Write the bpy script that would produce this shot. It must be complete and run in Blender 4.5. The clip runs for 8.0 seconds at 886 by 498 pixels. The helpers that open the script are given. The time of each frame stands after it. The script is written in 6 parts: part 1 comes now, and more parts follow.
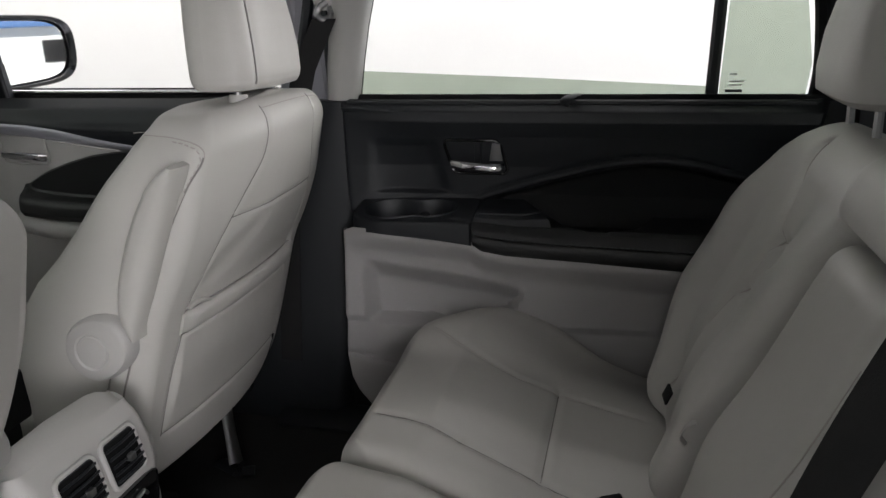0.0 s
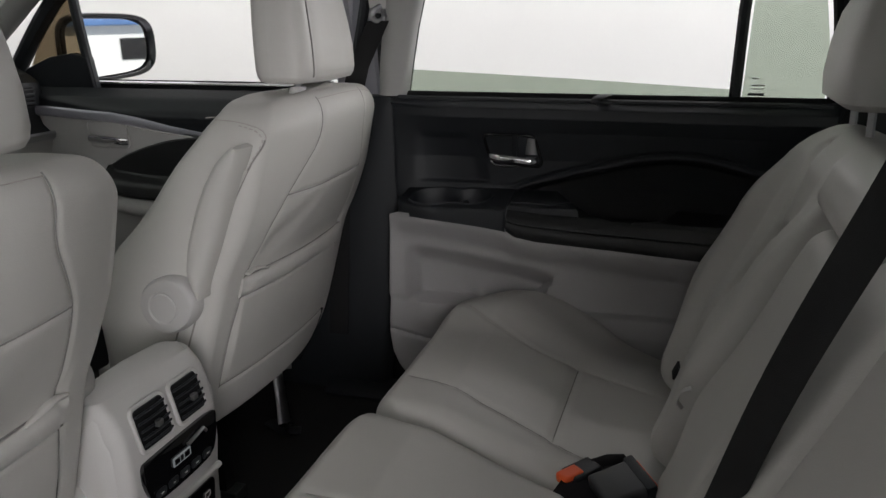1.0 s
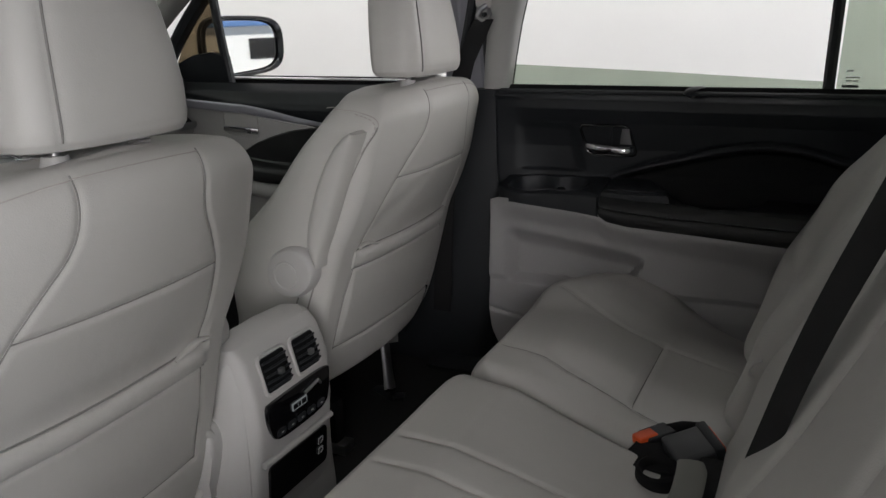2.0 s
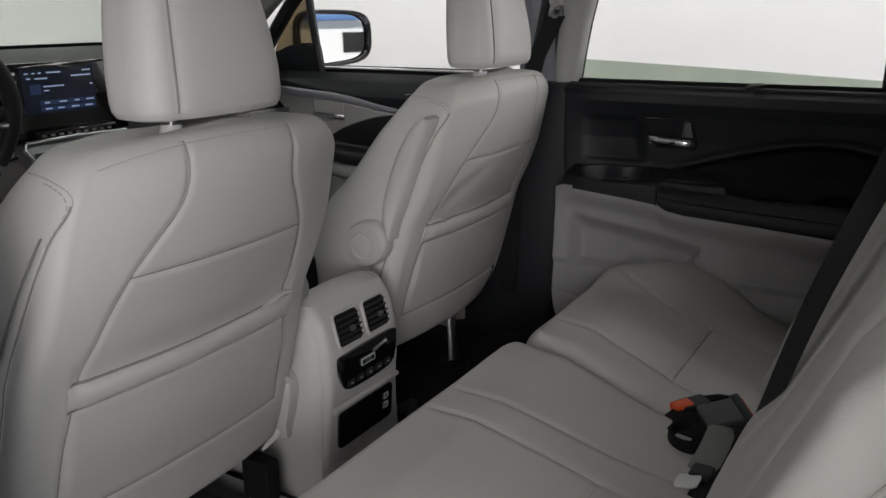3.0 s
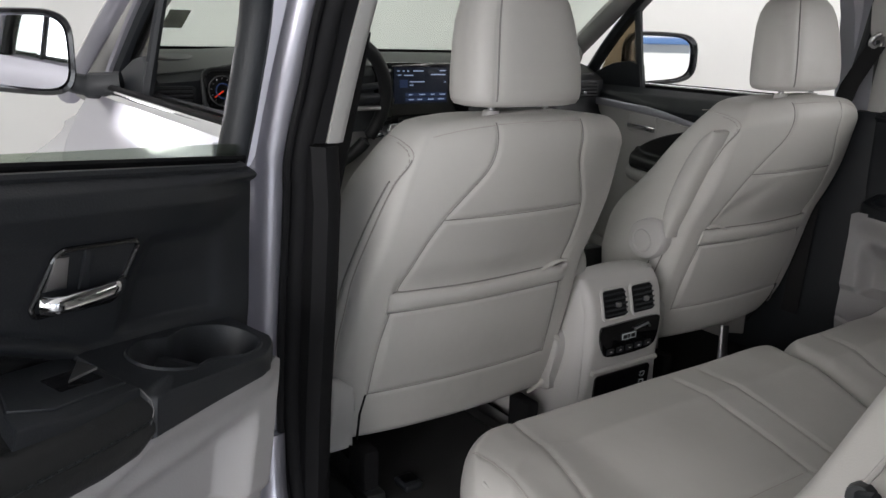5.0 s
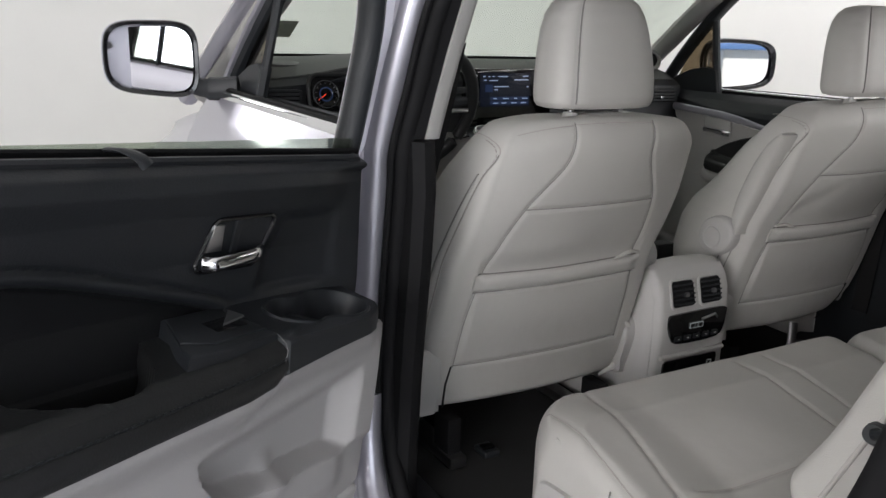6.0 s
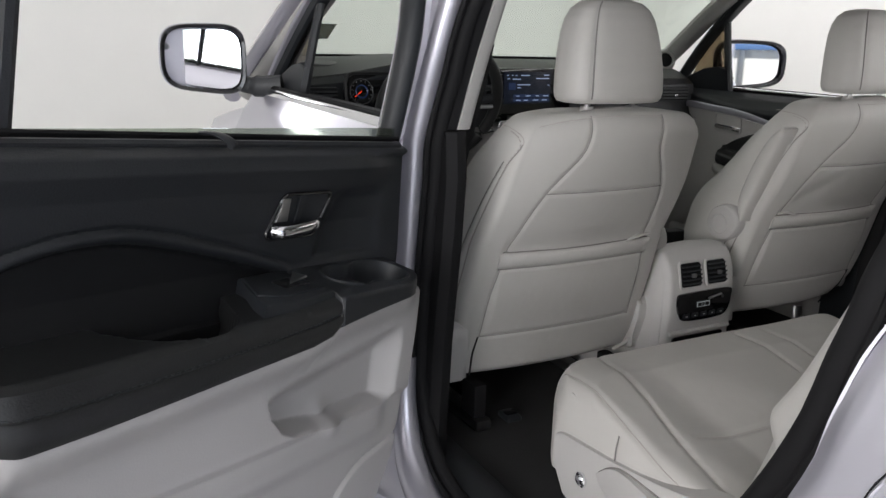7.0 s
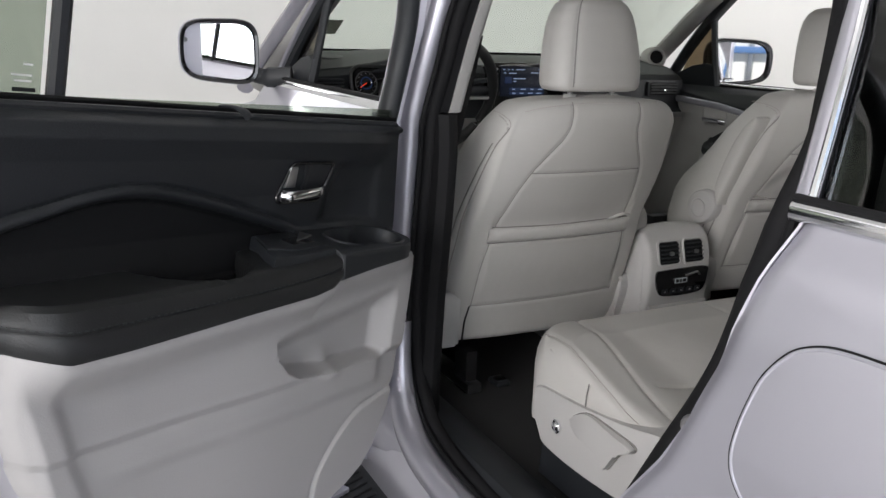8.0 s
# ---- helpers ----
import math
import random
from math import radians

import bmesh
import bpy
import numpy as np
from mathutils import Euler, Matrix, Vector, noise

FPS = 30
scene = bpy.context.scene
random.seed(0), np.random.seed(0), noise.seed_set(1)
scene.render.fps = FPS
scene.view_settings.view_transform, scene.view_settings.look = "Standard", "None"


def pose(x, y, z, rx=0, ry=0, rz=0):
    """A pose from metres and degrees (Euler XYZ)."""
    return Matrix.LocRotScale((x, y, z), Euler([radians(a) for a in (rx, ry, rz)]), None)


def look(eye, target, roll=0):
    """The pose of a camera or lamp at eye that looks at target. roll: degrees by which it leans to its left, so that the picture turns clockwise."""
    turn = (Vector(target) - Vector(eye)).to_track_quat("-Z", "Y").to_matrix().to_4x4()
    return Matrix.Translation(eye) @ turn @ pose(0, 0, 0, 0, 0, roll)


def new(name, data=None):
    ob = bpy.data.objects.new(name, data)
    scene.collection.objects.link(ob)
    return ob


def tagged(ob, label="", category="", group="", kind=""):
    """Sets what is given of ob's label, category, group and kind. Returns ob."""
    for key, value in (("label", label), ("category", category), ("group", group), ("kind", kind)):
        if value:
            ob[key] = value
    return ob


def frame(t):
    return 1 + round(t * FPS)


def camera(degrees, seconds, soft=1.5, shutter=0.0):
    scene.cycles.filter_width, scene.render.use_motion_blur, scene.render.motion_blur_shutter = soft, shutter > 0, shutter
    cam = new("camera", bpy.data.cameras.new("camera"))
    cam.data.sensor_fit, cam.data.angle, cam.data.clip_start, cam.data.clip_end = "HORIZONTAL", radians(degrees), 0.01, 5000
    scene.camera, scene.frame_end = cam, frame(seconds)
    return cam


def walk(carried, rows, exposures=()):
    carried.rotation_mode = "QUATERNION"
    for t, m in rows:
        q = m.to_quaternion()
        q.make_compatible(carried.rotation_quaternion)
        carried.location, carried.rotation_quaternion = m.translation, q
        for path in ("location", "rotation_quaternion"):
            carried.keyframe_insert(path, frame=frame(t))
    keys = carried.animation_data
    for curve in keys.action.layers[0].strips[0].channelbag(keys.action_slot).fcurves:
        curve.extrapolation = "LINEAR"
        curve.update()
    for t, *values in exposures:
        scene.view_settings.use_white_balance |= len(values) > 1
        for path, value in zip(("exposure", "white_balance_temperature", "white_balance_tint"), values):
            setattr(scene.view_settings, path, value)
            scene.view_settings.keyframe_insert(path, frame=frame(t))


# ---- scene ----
cam = camera(57.2, 8.0)
PATH = [
    (0, (0.618, -0.805, 1.359), (0.183, 1.062, 0.791), -1.4),
    (0.5, (0.655, -0.871, 1.355), (0.124, 0.973, 0.793), -1.2),
    (1, (0.694, -0.933, 1.357), (0.122, 0.901, 0.802), -0.5),
    (1.5, (0.723, -0.992, 1.364), (0.007, 0.788, 0.801), -1.2),
    (2.8, (0.853, -1.137, 1.35), (-0.108, 0.528, 0.8), -0.6),
    (3, (0.868, -1.157, 1.358), (-0.138, 0.478, 0.797), -0.6),
    (3.5, (0.917, -1.204, 1.366), (-0.215, 0.345, 0.801), 0.0),
    (4, (0.972, -1.23, 1.367), (-0.381, 0.129, 0.799), 0.7),
    (4.5, (1.039, -1.257, 1.361), (-0.456, -0.048, 0.813), 1.7),
    (5, (1.113, -1.305, 1.352), (-0.465, -0.192, 0.83), 1.9),
    (6.3, (1.29, -1.444, 1.366), (-0.403, -0.515, 0.847), 1.9),
    (6.5, (1.32, -1.468, 1.369), (-0.377, -0.547, 0.849), 2.0),
    (7, (1.396, -1.514, 1.364), (-0.307, -0.6, 0.848), 1.7),
    (7.5, (1.474, -1.545, 1.359), (-0.233, -0.639, 0.845), 1.5),
    (8, (1.566, -1.564, 1.344), (-0.148, -0.669, 0.834), 2.0),
]
EXPOSURES = [(0, 0.20), (0.5, 0.15), (1.0, -0.10), (1.5, -0.23), (3.0, -0.20), (3.5, -0.16), (4.5, -0.12), (6.3, -0.07), (8.0, -0.09)]
walk(cam, [(t, look(eye, target, roll)) for t, eye, target, roll in PATH], EXPOSURES)

# ---------------------------------------------------------------- light
world = bpy.data.worlds.new("sky")
scene.world = world
world.use_nodes = True
wn = world.node_tree
sky = wn.nodes.new("ShaderNodeTexSky")
sky.sky_type, sky.sun_disc = "NISHITA", False
sky.sun_elevation, sky.sun_rotation = radians(46), radians(108)
wn.links.new(sky.outputs[0], wn.nodes["Background"].inputs[0])
wn.nodes["Background"].inputs[1].default_value = 0.12

sun = new("sun", bpy.data.lights.new("sun", "SUN"))
sun.data.energy, sun.data.angle, sun.data.color = 5.0, radians(0.6), (1.0, 0.96, 0.9)
sun.matrix_world = look((-12, 4, 13), (0, 0, 0))


def panel_lamp(x, y, z, sx, sy, watts, color=(1, 0.97, 0.975), spread=95):
    """An area lamp added to light the booth; no fixture of it is in view."""
    lamp = new("added_lamp", bpy.data.lights.new("added_lamp", "AREA"))
    lamp.data.shape, lamp.data.size, lamp.data.size_y = "RECTANGLE", sx, sy
    lamp.data.energy, lamp.data.color = watts, color
    lamp.data.spread = radians(spread)
    lamp.matrix_world = pose(x, y, z)
    return lamp


# out-of-view ceiling lamps added for the booth's overall light
panel_lamp(-0.8, -3.6, 3.22, 5.0, 1.7, 46, spread=125)
panel_lamp(-0.5, 2.6, 3.22, 6.5, 0.3, 80)
panel_lamp(-3.2, -0.6, 3.22, 2.6, 5.2, 34, spread=120)
# unseen upright lamp added by the left wall to light the seatbacks
wall_fill = panel_lamp(2.2, -4.5, 1.8, 3.0, 1.6, 208, (1, 0.975, 0.985), 180)
wall_fill.matrix_world = look((2.2, -4.5, 1.8), (1.0, 0, 1.3))
# added counterpart by the right wall, behind the car, to brighten the passenger seat
rear_fill = panel_lamp(3.3, 3.1, 2.2, 2.0, 1.6, 120, (1, 0.975, 0.985), 180)
rear_fill.matrix_world = look((3.3, 3.1, 2.2), (0.2, 0, 1.2))
# daylight in the booth's open rear doorway
door_light = panel_lamp(7.3, -3.0, 1.65, 3.2, 3.2, 115, (0.90, 0.93, 1.0), 180)
door_light.matrix_world = look((7.3, -3.0, 1.65), (0, -1.6, 1.5))
scene.view_settings.exposure = 0.0

# ---------------------------------------------------------------- materials
def material(name, color, rough=0.5, metal=0.0, bump=0.0, scale=60.0, vary=0.06, stain=0.0, coat=0.0, spec=0.5, rough_vary=0.06):
    """A Principled material with fine grain, faint blotches and uneven gloss."""
    m = bpy.data.materials.new(name)
    m.use_nodes = True
    t = m.node_tree
    b = t.nodes["Principled BSDF"]
    geo = t.nodes.new("ShaderNodeTexCoord")
    fine, broad = t.nodes.new("ShaderNodeTexNoise"), t.nodes.new("ShaderNodeTexNoise")
    fine.inputs["Scale"].default_value, fine.inputs["Detail"].default_value = scale, 5
    broad.inputs["Scale"].default_value, broad.inputs["Detail"].default_value = 5.0, 4
    for n in (fine, broad):
        t.links.new(geo.outputs["Object"], n.inputs["Vector"])
    ramp = t.nodes.new("ShaderNodeMix")
    ramp.data_type = "RGBA"
    lo = [c * (1 - vary - stain) for c in color]
    hi = [min(1, c * (1 + vary)) for c in color]
    ramp.inputs["A"].default_value, ramp.inputs["B"].default_value = (*lo, 1), (*hi, 1)
    mixer = t.nodes.new("ShaderNodeMath")
    mixer.operation = "MULTIPLY_ADD"
    mixer.inputs[1].default_value, mixer.inputs[2].default_value = 0.3, 0.0
    t.links.new(fine.outputs["Fac"], mixer.inputs[0])
    adder = t.nodes.new("ShaderNodeMath")
    adder.operation = "MULTIPLY_ADD"
    adder.inputs[1].default_value = 0.7
    t.links.new(broad.outputs["Fac"], adder.inputs[0])
    t.links.new(mixer.outputs[0], adder.inputs[2])
    t.links.new(adder.outputs[0], ramp.inputs["Factor"])
    t.links.new(ramp.outputs["Result"], b.inputs["Base Color"])
    rr = t.nodes.new("ShaderNodeMapRange")
    rr.inputs["To Min"].default_value, rr.inputs["To Max"].default_value = max(0.02, rough - rough_vary), min(1, rough + rough_vary)
    t.links.new(broad.outputs["Fac"], rr.inputs["Value"])
    t.links.new(rr.outputs[0], b.inputs["Roughness"])
    b.inputs["Metallic"].default_value = metal
    b.inputs["Coat Weight"].default_value = coat
    b.inputs["Coat Roughness"].default_value = 0.06
    b.inputs["Specular IOR Level"].default_value = spec
    if bump:
        bp = t.nodes.new("ShaderNodeBump")
        bp.inputs["Strength"].default_value, bp.inputs["Distance"].default_value = bump, 0.002
        t.links.new(fine.outputs["Fac"], bp.inputs["Height"])
        t.links.new(bp.outputs[0], b.inputs["Normal"])
    return m


def leather_material(name, color, rough=0.45):
    """Grained, slightly creased leather: pebble cells, long soft wrinkles."""
    m = material(name, color, rough, vary=0.03, scale=40, rough_vary=0.05, spec=0.4)
    t = m.node_tree
    b = t.nodes["Principled BSDF"]
    geo = t.nodes.new("ShaderNodeTexCoord")
    cells, soft = t.nodes.new("ShaderNodeTexVoronoi"), t.nodes.new("ShaderNodeTexNoise")
    cells.inputs["Scale"].default_value = 620
    soft.inputs["Scale"].default_value, soft.inputs["Detail"].default_value = 14, 3
    for n in (cells, soft):
        t.links.new(geo.outputs["Object"], n.inputs["Vector"])
    one, two = t.nodes.new("ShaderNodeBump"), t.nodes.new("ShaderNodeBump")
    one.inputs["Strength"].default_value, one.inputs["Distance"].default_value = 0.18, 0.0006
    two.inputs["Strength"].default_value, two.inputs["Distance"].default_value = 0.28, 0.006
    t.links.new(cells.outputs["Distance"], one.inputs["Height"])
    t.links.new(soft.outputs["Fac"], two.inputs["Height"])
    t.links.new(two.outputs[0], one.inputs["Normal"])
    t.links.new(one.outputs[0], b.inputs["Normal"])
    return m


def glass_material(name, tint, gloss=1.0):
    """Thin window glass: a tinted clear pane with a faint sheen."""
    m = bpy.data.materials.new(name)
    m.use_nodes = True
    t = m.node_tree
    t.nodes.remove(t.nodes["Principled BSDF"])
    clear, shine, mix, facing, steep, gain = (t.nodes.new("ShaderNode" + n) for n in ("BsdfTransparent", "BsdfGlossy", "MixShader", "LayerWeight", "Math", "Math"))
    clear.inputs[0].default_value = (*tint, 1)
    shine.inputs["Roughness"].default_value = 0.02
    shine.inputs[0].default_value = (1, 1, 1, 1)
    steep.operation, gain.operation = "POWER", "MULTIPLY_ADD"
    steep.inputs[1].default_value = 5.0
    gain.inputs[1].default_value, gain.inputs[2].default_value = 0.5 * gloss, 0.025 * gloss
    t.links.new(facing.outputs["Facing"], steep.inputs[0])
    t.links.new(steep.outputs[0], gain.inputs[0])
    t.links.new(gain.outputs[0], mix.inputs[0])
    t.links.new(clear.outputs[0], mix.inputs[1])
    t.links.new(shine.outputs[0], mix.inputs[2])
    t.links.new(mix.outputs[0], t.nodes["Material Output"].inputs[0])
    return m


def glow_material(name, color, strength):
    m = bpy.data.materials.new(name)
    m.use_nodes = True
    b = m.node_tree.nodes["Principled BSDF"]
    b.inputs["Base Color"].default_value = (0.01, 0.01, 0.012, 1)
    b.inputs["Roughness"].default_value = 0.15
    b.inputs["Emission Color"].default_value, b.inputs["Emission Strength"].default_value = (*color, 1), strength
    return m


LEATHER = leather_material("pale_grey_leather", (0.498, 0.486, 0.464))
SEAM = material("seam_thread", (0.22, 0.21, 0.20), 0.7, scale=300)
STITCH = material("stitch_thread", (0.40, 0.37, 0.35), 0.7, scale=300)
# darker copy of GREY: shade put into the doors' lower trim colour
SHADED_GREY = material("shaded_grey_plastic", (0.39, 0.38, 0.378), 0.55, bump=0.15, scale=380, vary=0.03)
GREY = material("pale_grey_plastic", (0.47, 0.46, 0.45), 0.5, bump=0.12, scale=420, vary=0.03)
TRIM = material("pillar_grey_cloth", (0.39, 0.385, 0.37), 0.75, bump=0.15, scale=500, vary=0.03)
BLACK = material("black_grained_plastic", (0.0142, 0.0162, 0.0195), 0.47, bump=0.22, scale=420, vary=0.15, spec=0.45)
SOFT = material("black_soft_pad", (0.0135, 0.0142, 0.0150), 0.42, bump=0.22, scale=380, vary=0.12, spec=0.4)
INSERT = material("black_insert_cloth", (0.0055, 0.006, 0.007), 0.62, bump=0.3, scale=600, vary=0.2, spec=0.25)
DARK = material("black_rubber", (0.010, 0.010, 0.011), 0.72, bump=0.1, scale=200, vary=0.2, spec=0.18)
VENT = material("dark_grey_louvre", (0.05, 0.052, 0.055), 0.4, vary=0.1, scale=300)
GLOSS = material("piano_black", (0.006, 0.006, 0.007), 0.09, coat=0.5, vary=0.1)
CARPET = material("charcoal_carpet", (0.038, 0.038, 0.039), 0.95, bump=0.9, scale=700, vary=0.35, spec=0.1)
SLEEVE = material("grey_sleeve", (0.20, 0.20, 0.185), 0.6, bump=0.2, scale=400)
WEB = material("belt_webbing", (0.016, 0.016, 0.017), 0.75, bump=0.4, scale=900, vary=0.2, spec=0.2)
PAINT = material("silver_paint", (0.50, 0.495, 0.555), 0.38, 0.72, vary=0.015, scale=900, coat=0.6, rough_vary=0.02)
CHROME = material("chrome", (0.82, 0.82, 0.84), 0.09, 1.0, vary=0.02)
STEEL = material("brushed_steel", (0.42, 0.42, 0.43), 0.32, 1.0, vary=0.1)
ORANGE = material("orange_button", (0.85, 0.11, 0.02), 0.4, vary=0.04)
WHITE = material("white_marking", (0.75, 0.75, 0.74), 0.5)
MIRROR = material("mirror_glass", (0.93, 0.94, 0.95), 0.015, 1.0, vary=0.0, rough_vary=0.0)
CLEAR = glass_material("green_glass", (0.91, 0.945, 0.915))
PRIVACY = glass_material("privacy_glass", (0.66, 0.70, 0.645))
SMOKED = glass_material("smoked_glass", (0.36, 0.37, 0.36), 2.4)
BROWN = glass_material("brown_glass", (0.40, 0.35, 0.28))
SCREEN = glow_material("screen_blue", (0.0015, 0.003, 0.009), 1.0)
SCREEN_ROW = glow_material("screen_row", (0.010, 0.02, 0.055), 1.0)
SCREEN_TEXT = glow_material("screen_text", (0.40, 0.50, 0.72), 0.7)
LCD = glow_material("grey_lcd", (0.30, 0.32, 0.33), 0.45)
RED = glow_material("red_dial", (0.8, 0.05, 0.02), 1.0)
BOOTH = material("booth_white_paint", (0.80, 0.80, 0.78), 0.7, bump=0.05, scale=90, vary=0.02, stain=0.02)
CONCRETE = material("grey_sealed_concrete", (0.34, 0.34, 0.335), 0.35, bump=0.2, scale=30, vary=0.14, stain=0.1)
YARD = material("pale_yard_concrete", (0.42, 0.41, 0.39), 0.85, bump=0.4, scale=60, vary=0.12)

# ---------------------------------------------------------------- shape helpers
def empty(name, label, category, group="", at=(0, 0, 0)):
    ob = new(name)
    ob.location = at
    ob.empty_display_size = 0.05
    return tagged(ob, label, category, group)


def link_mesh(name, bm, mat, smooth=True):
    bmesh.ops.recalc_face_normals(bm, faces=bm.faces)
    me = bpy.data.meshes.new(name)
    bm.to_mesh(me)
    bm.free()
    me.materials.append(mat)
    if smooth:
        me.shade_smooth()
        me.set_sharp_from_angle(angle=radians(38))
    return new(name, me)


def part(name, bm, mat, parent, label="", smooth=True):
    """Links a bmesh, in world coordinates less the parent's place, as one part."""
    ob = link_mesh(name, bm, mat, smooth)
    ob.parent = parent
    base = parent
    shift = Vector((0, 0, 0))
    while base is not None:
        shift += base.location
        base = base.parent
    ob.data.transform(Matrix.Translation(-shift))
    if label:
        ob["label"] = label
    return ob


def loft(rings, cap=True, closed=True):
    """A skin over rings of equally many points."""
    bm = bmesh.new()
    vs = [[bm.verts.new(p) for p in r] for r in rings]
    n = len(rings[0])
    for a, b in zip(vs, vs[1:]):
        for i in range(n if closed else n - 1):
            j = (i + 1) % n
            bm.faces.new((a[i], a[j], b[j], b[i]))
    if cap and closed:
        bm.faces.new(vs[0][::-1])
        bm.faces.new(vs[-1])
    return bm


def tube(points, r, n=8, cap=True, flat=1.0, side=None):
    """A round (or flattened) rod along a line of points."""
    pts = [Vector(p) for p in points]
    rings = []
    up = Vector(side) if side else Vector((0.31, 0.52, 0.79))
    for i, p in enumerate(pts):
        d = (pts[min(i + 1, len(pts) - 1)] - pts[max(i - 1, 0)]).normalized()
        u = (up - up.dot(d) * d).normalized()
        w = d.cross(u)
        rad = r[i] if isinstance(r, (list, tuple)) else r
        rings.append([p + rad * (math.cos(k) * u + flat * math.sin(k) * w) for k in (2 * math.pi * j / n for j in range(n))])
    return loft(rings, cap)


def smooth_line(points, n=8):
    """Catmull-Rom through the points."""
    p = [Vector(q) for q in points]
    p = [2 * p[0] - p[1]] + p + [2 * p[-1] - p[-2]]
    out = []
    for i in range(1, len(p) - 2):
        for k in range(n):
            t = k / n
            a, b, c, d = p[i - 1], p[i], p[i + 1], p[i + 2]
            out.append(0.5 * (2 * b + (c - a) * t + (2 * a - 5 * b + 4 * c - d) * t * t + (3 * b - a - 3 * c + d) * t ** 3))
    return out + [p[-2]]


def block(x0, x1, y0, y1, z0, z1, bevel=0.004, seg=2):
    bm = bmesh.new()
    bmesh.ops.create_cube(bm, size=1)
    bmesh.ops.scale(bm, vec=(abs(x1 - x0), abs(y1 - y0), abs(z1 - z0)), verts=bm.verts)
    bmesh.ops.translate(bm, vec=((x0 + x1) / 2, (y0 + y1) / 2, (z0 + z1) / 2), verts=bm.verts)
    if bevel:
        bmesh.ops.bevel(bm, geom=list(bm.edges), offset=bevel, segments=seg, affect="EDGES", profile=0.6)
    return bm


def join(*bms):
    """Several bmeshes as one."""
    out = bmesh.new()
    for b in bms:
        me = bpy.data.meshes.new("tmp")
        b.to_mesh(me)
        b.free()
        out.from_mesh(me)
        bpy.data.meshes.remove(me)
    return out


def slab(outline, place, lo, hi, bevel=0.003, seg=2):
    """An outline of (a, b) pairs made solid between the depths lo and hi; place(a, b, depth) gives the point."""
    bm = bmesh.new()
    v0 = [bm.verts.new(place(a, b, lo)) for a, b in outline]
    v1 = [bm.verts.new(place(a, b, hi)) for a, b in outline]
    n = len(outline)
    bm.faces.new(v0[::-1])
    bm.faces.new(v1)
    for i in range(n):
        j = (i + 1) % n
        bm.faces.new((v0[i], v0[j], v1[j], v1[i]))
    if bevel:
        rim = [e for e in bm.edges if (e.verts[0] in v0) == (e.verts[1] in v0)]
        bmesh.ops.bevel(bm, geom=rim, offset=bevel, segments=seg, affect="EDGES", profile=0.6)
    return bm


def rounded(a0, a1, b0, b1, r, n=6):
    """A rounded rectangle's outline."""
    out = []
    for ca, cb, s in ((a1 - r, b1 - r, 0), (a0 + r, b1 - r, 90), (a0 + r, b0 + r, 180), (a1 - r, b0 + r, 270)):
        for k in range(n + 1):
            q = radians(s + 90 * k / n)
            out.append((ca + r * math.cos(q), cb + r * math.sin(q)))
    return out


def step(v, a, b):
    """0 below a, 1 above b, smooth between."""
    t = float(np.clip((v - a) / (b - a), 0, 1))
    return t * t * (3 - 2 * t)


def bell(d, w):
    return math.exp(-(d / w) ** 2)


def away(px, py, line):
    """Distance of a point to a polyline of (a, b) pairs."""
    best = 9.0
    for (ax, ay), (bx, by) in zip(line, line[1:]):
        dx, dy = bx - ax, by - ay
        t = max(0.0, min(1.0, ((px - ax) * dx + (py - ay) * dy) / (dx * dx + dy * dy + 1e-12)))
        best = min(best, math.hypot(px - ax - t * dx, py - ay - t * dy))
    return best


def curve2(points, n=6):
    """A smooth line through (a, b) pairs."""
    return [(p.x, p.y) for p in smooth_line([(a, b, 0) for a, b in points], n)]


def pad(us, vs, height, place, bottom, edge=0.03):
    """A cushion over the grid us x vs: height(u, v) above the base, rounded over at the rim, closed at the height bottom.
    place(u, v, h) gives the point."""
    bm = bmesh.new()
    grid = []
    for u in us:
        row = []
        for v in vs:
            h = height(u, v)
            for d in (u - us[0], us[-1] - u, v - vs[0], vs[-1] - v):
                if d < edge:
                    h -= edge * (1 - math.sqrt(max(0.0, 1 - (1 - d / edge) ** 2)))
            row.append(bm.verts.new(place(u, v, h)))
        grid.append(row)
    for a, b in zip(grid, grid[1:]):
        for i in range(len(vs) - 1):
            bm.faces.new((a[i], a[i + 1], b[i + 1], b[i]))
    nu, nv = len(us), len(vs)
    rim = [(i, 0) for i in range(nu)] + [(nu - 1, j) for j in range(1, nv)] + [(i, nv - 1) for i in range(nu - 2, -1, -1)] + [(0, j) for j in range(nv - 2, 0, -1)]
    low = [bm.verts.new(place(us[i], vs[j], bottom)) for i, j in rim]
    for k in range(len(rim)):
        q = (k + 1) % len(rim)
        a, b = grid[rim[k][0]][rim[k][1]], grid[rim[q][0]][rim[q][1]]
        bm.faces.new((a, b, low[q], low[k]))
    bm.faces.new(low)
    return bm


def span(a, b, n, fine=0.0):
    """n + 1 steps from a to b, closer together at both ends."""
    out = []
    for i in range(n + 1):
        t = i / n
        t = (1 - fine) * t + fine * (0.5 - 0.5 * math.cos(math.pi * t))
        out.append(a + (b - a) * t)
    return out


def sheet(us, vs, place):
    """An open grid of points."""
    bm = bmesh.new()
    grid = [[bm.verts.new(place(u, v)) for v in vs] for u in us]
    for a, b in zip(grid, grid[1:]):
        for i in range(len(vs) - 1):
            bm.faces.new((a[i], a[i + 1], b[i + 1], b[i]))
    return bm


def thick(bm, t):
    """Gives an open sheet a thickness."""
    bmesh.ops.recalc_face_normals(bm, faces=bm.faces)
    bmesh.ops.solidify(bm, geom=list(bm.faces), thickness=t)
    return bm


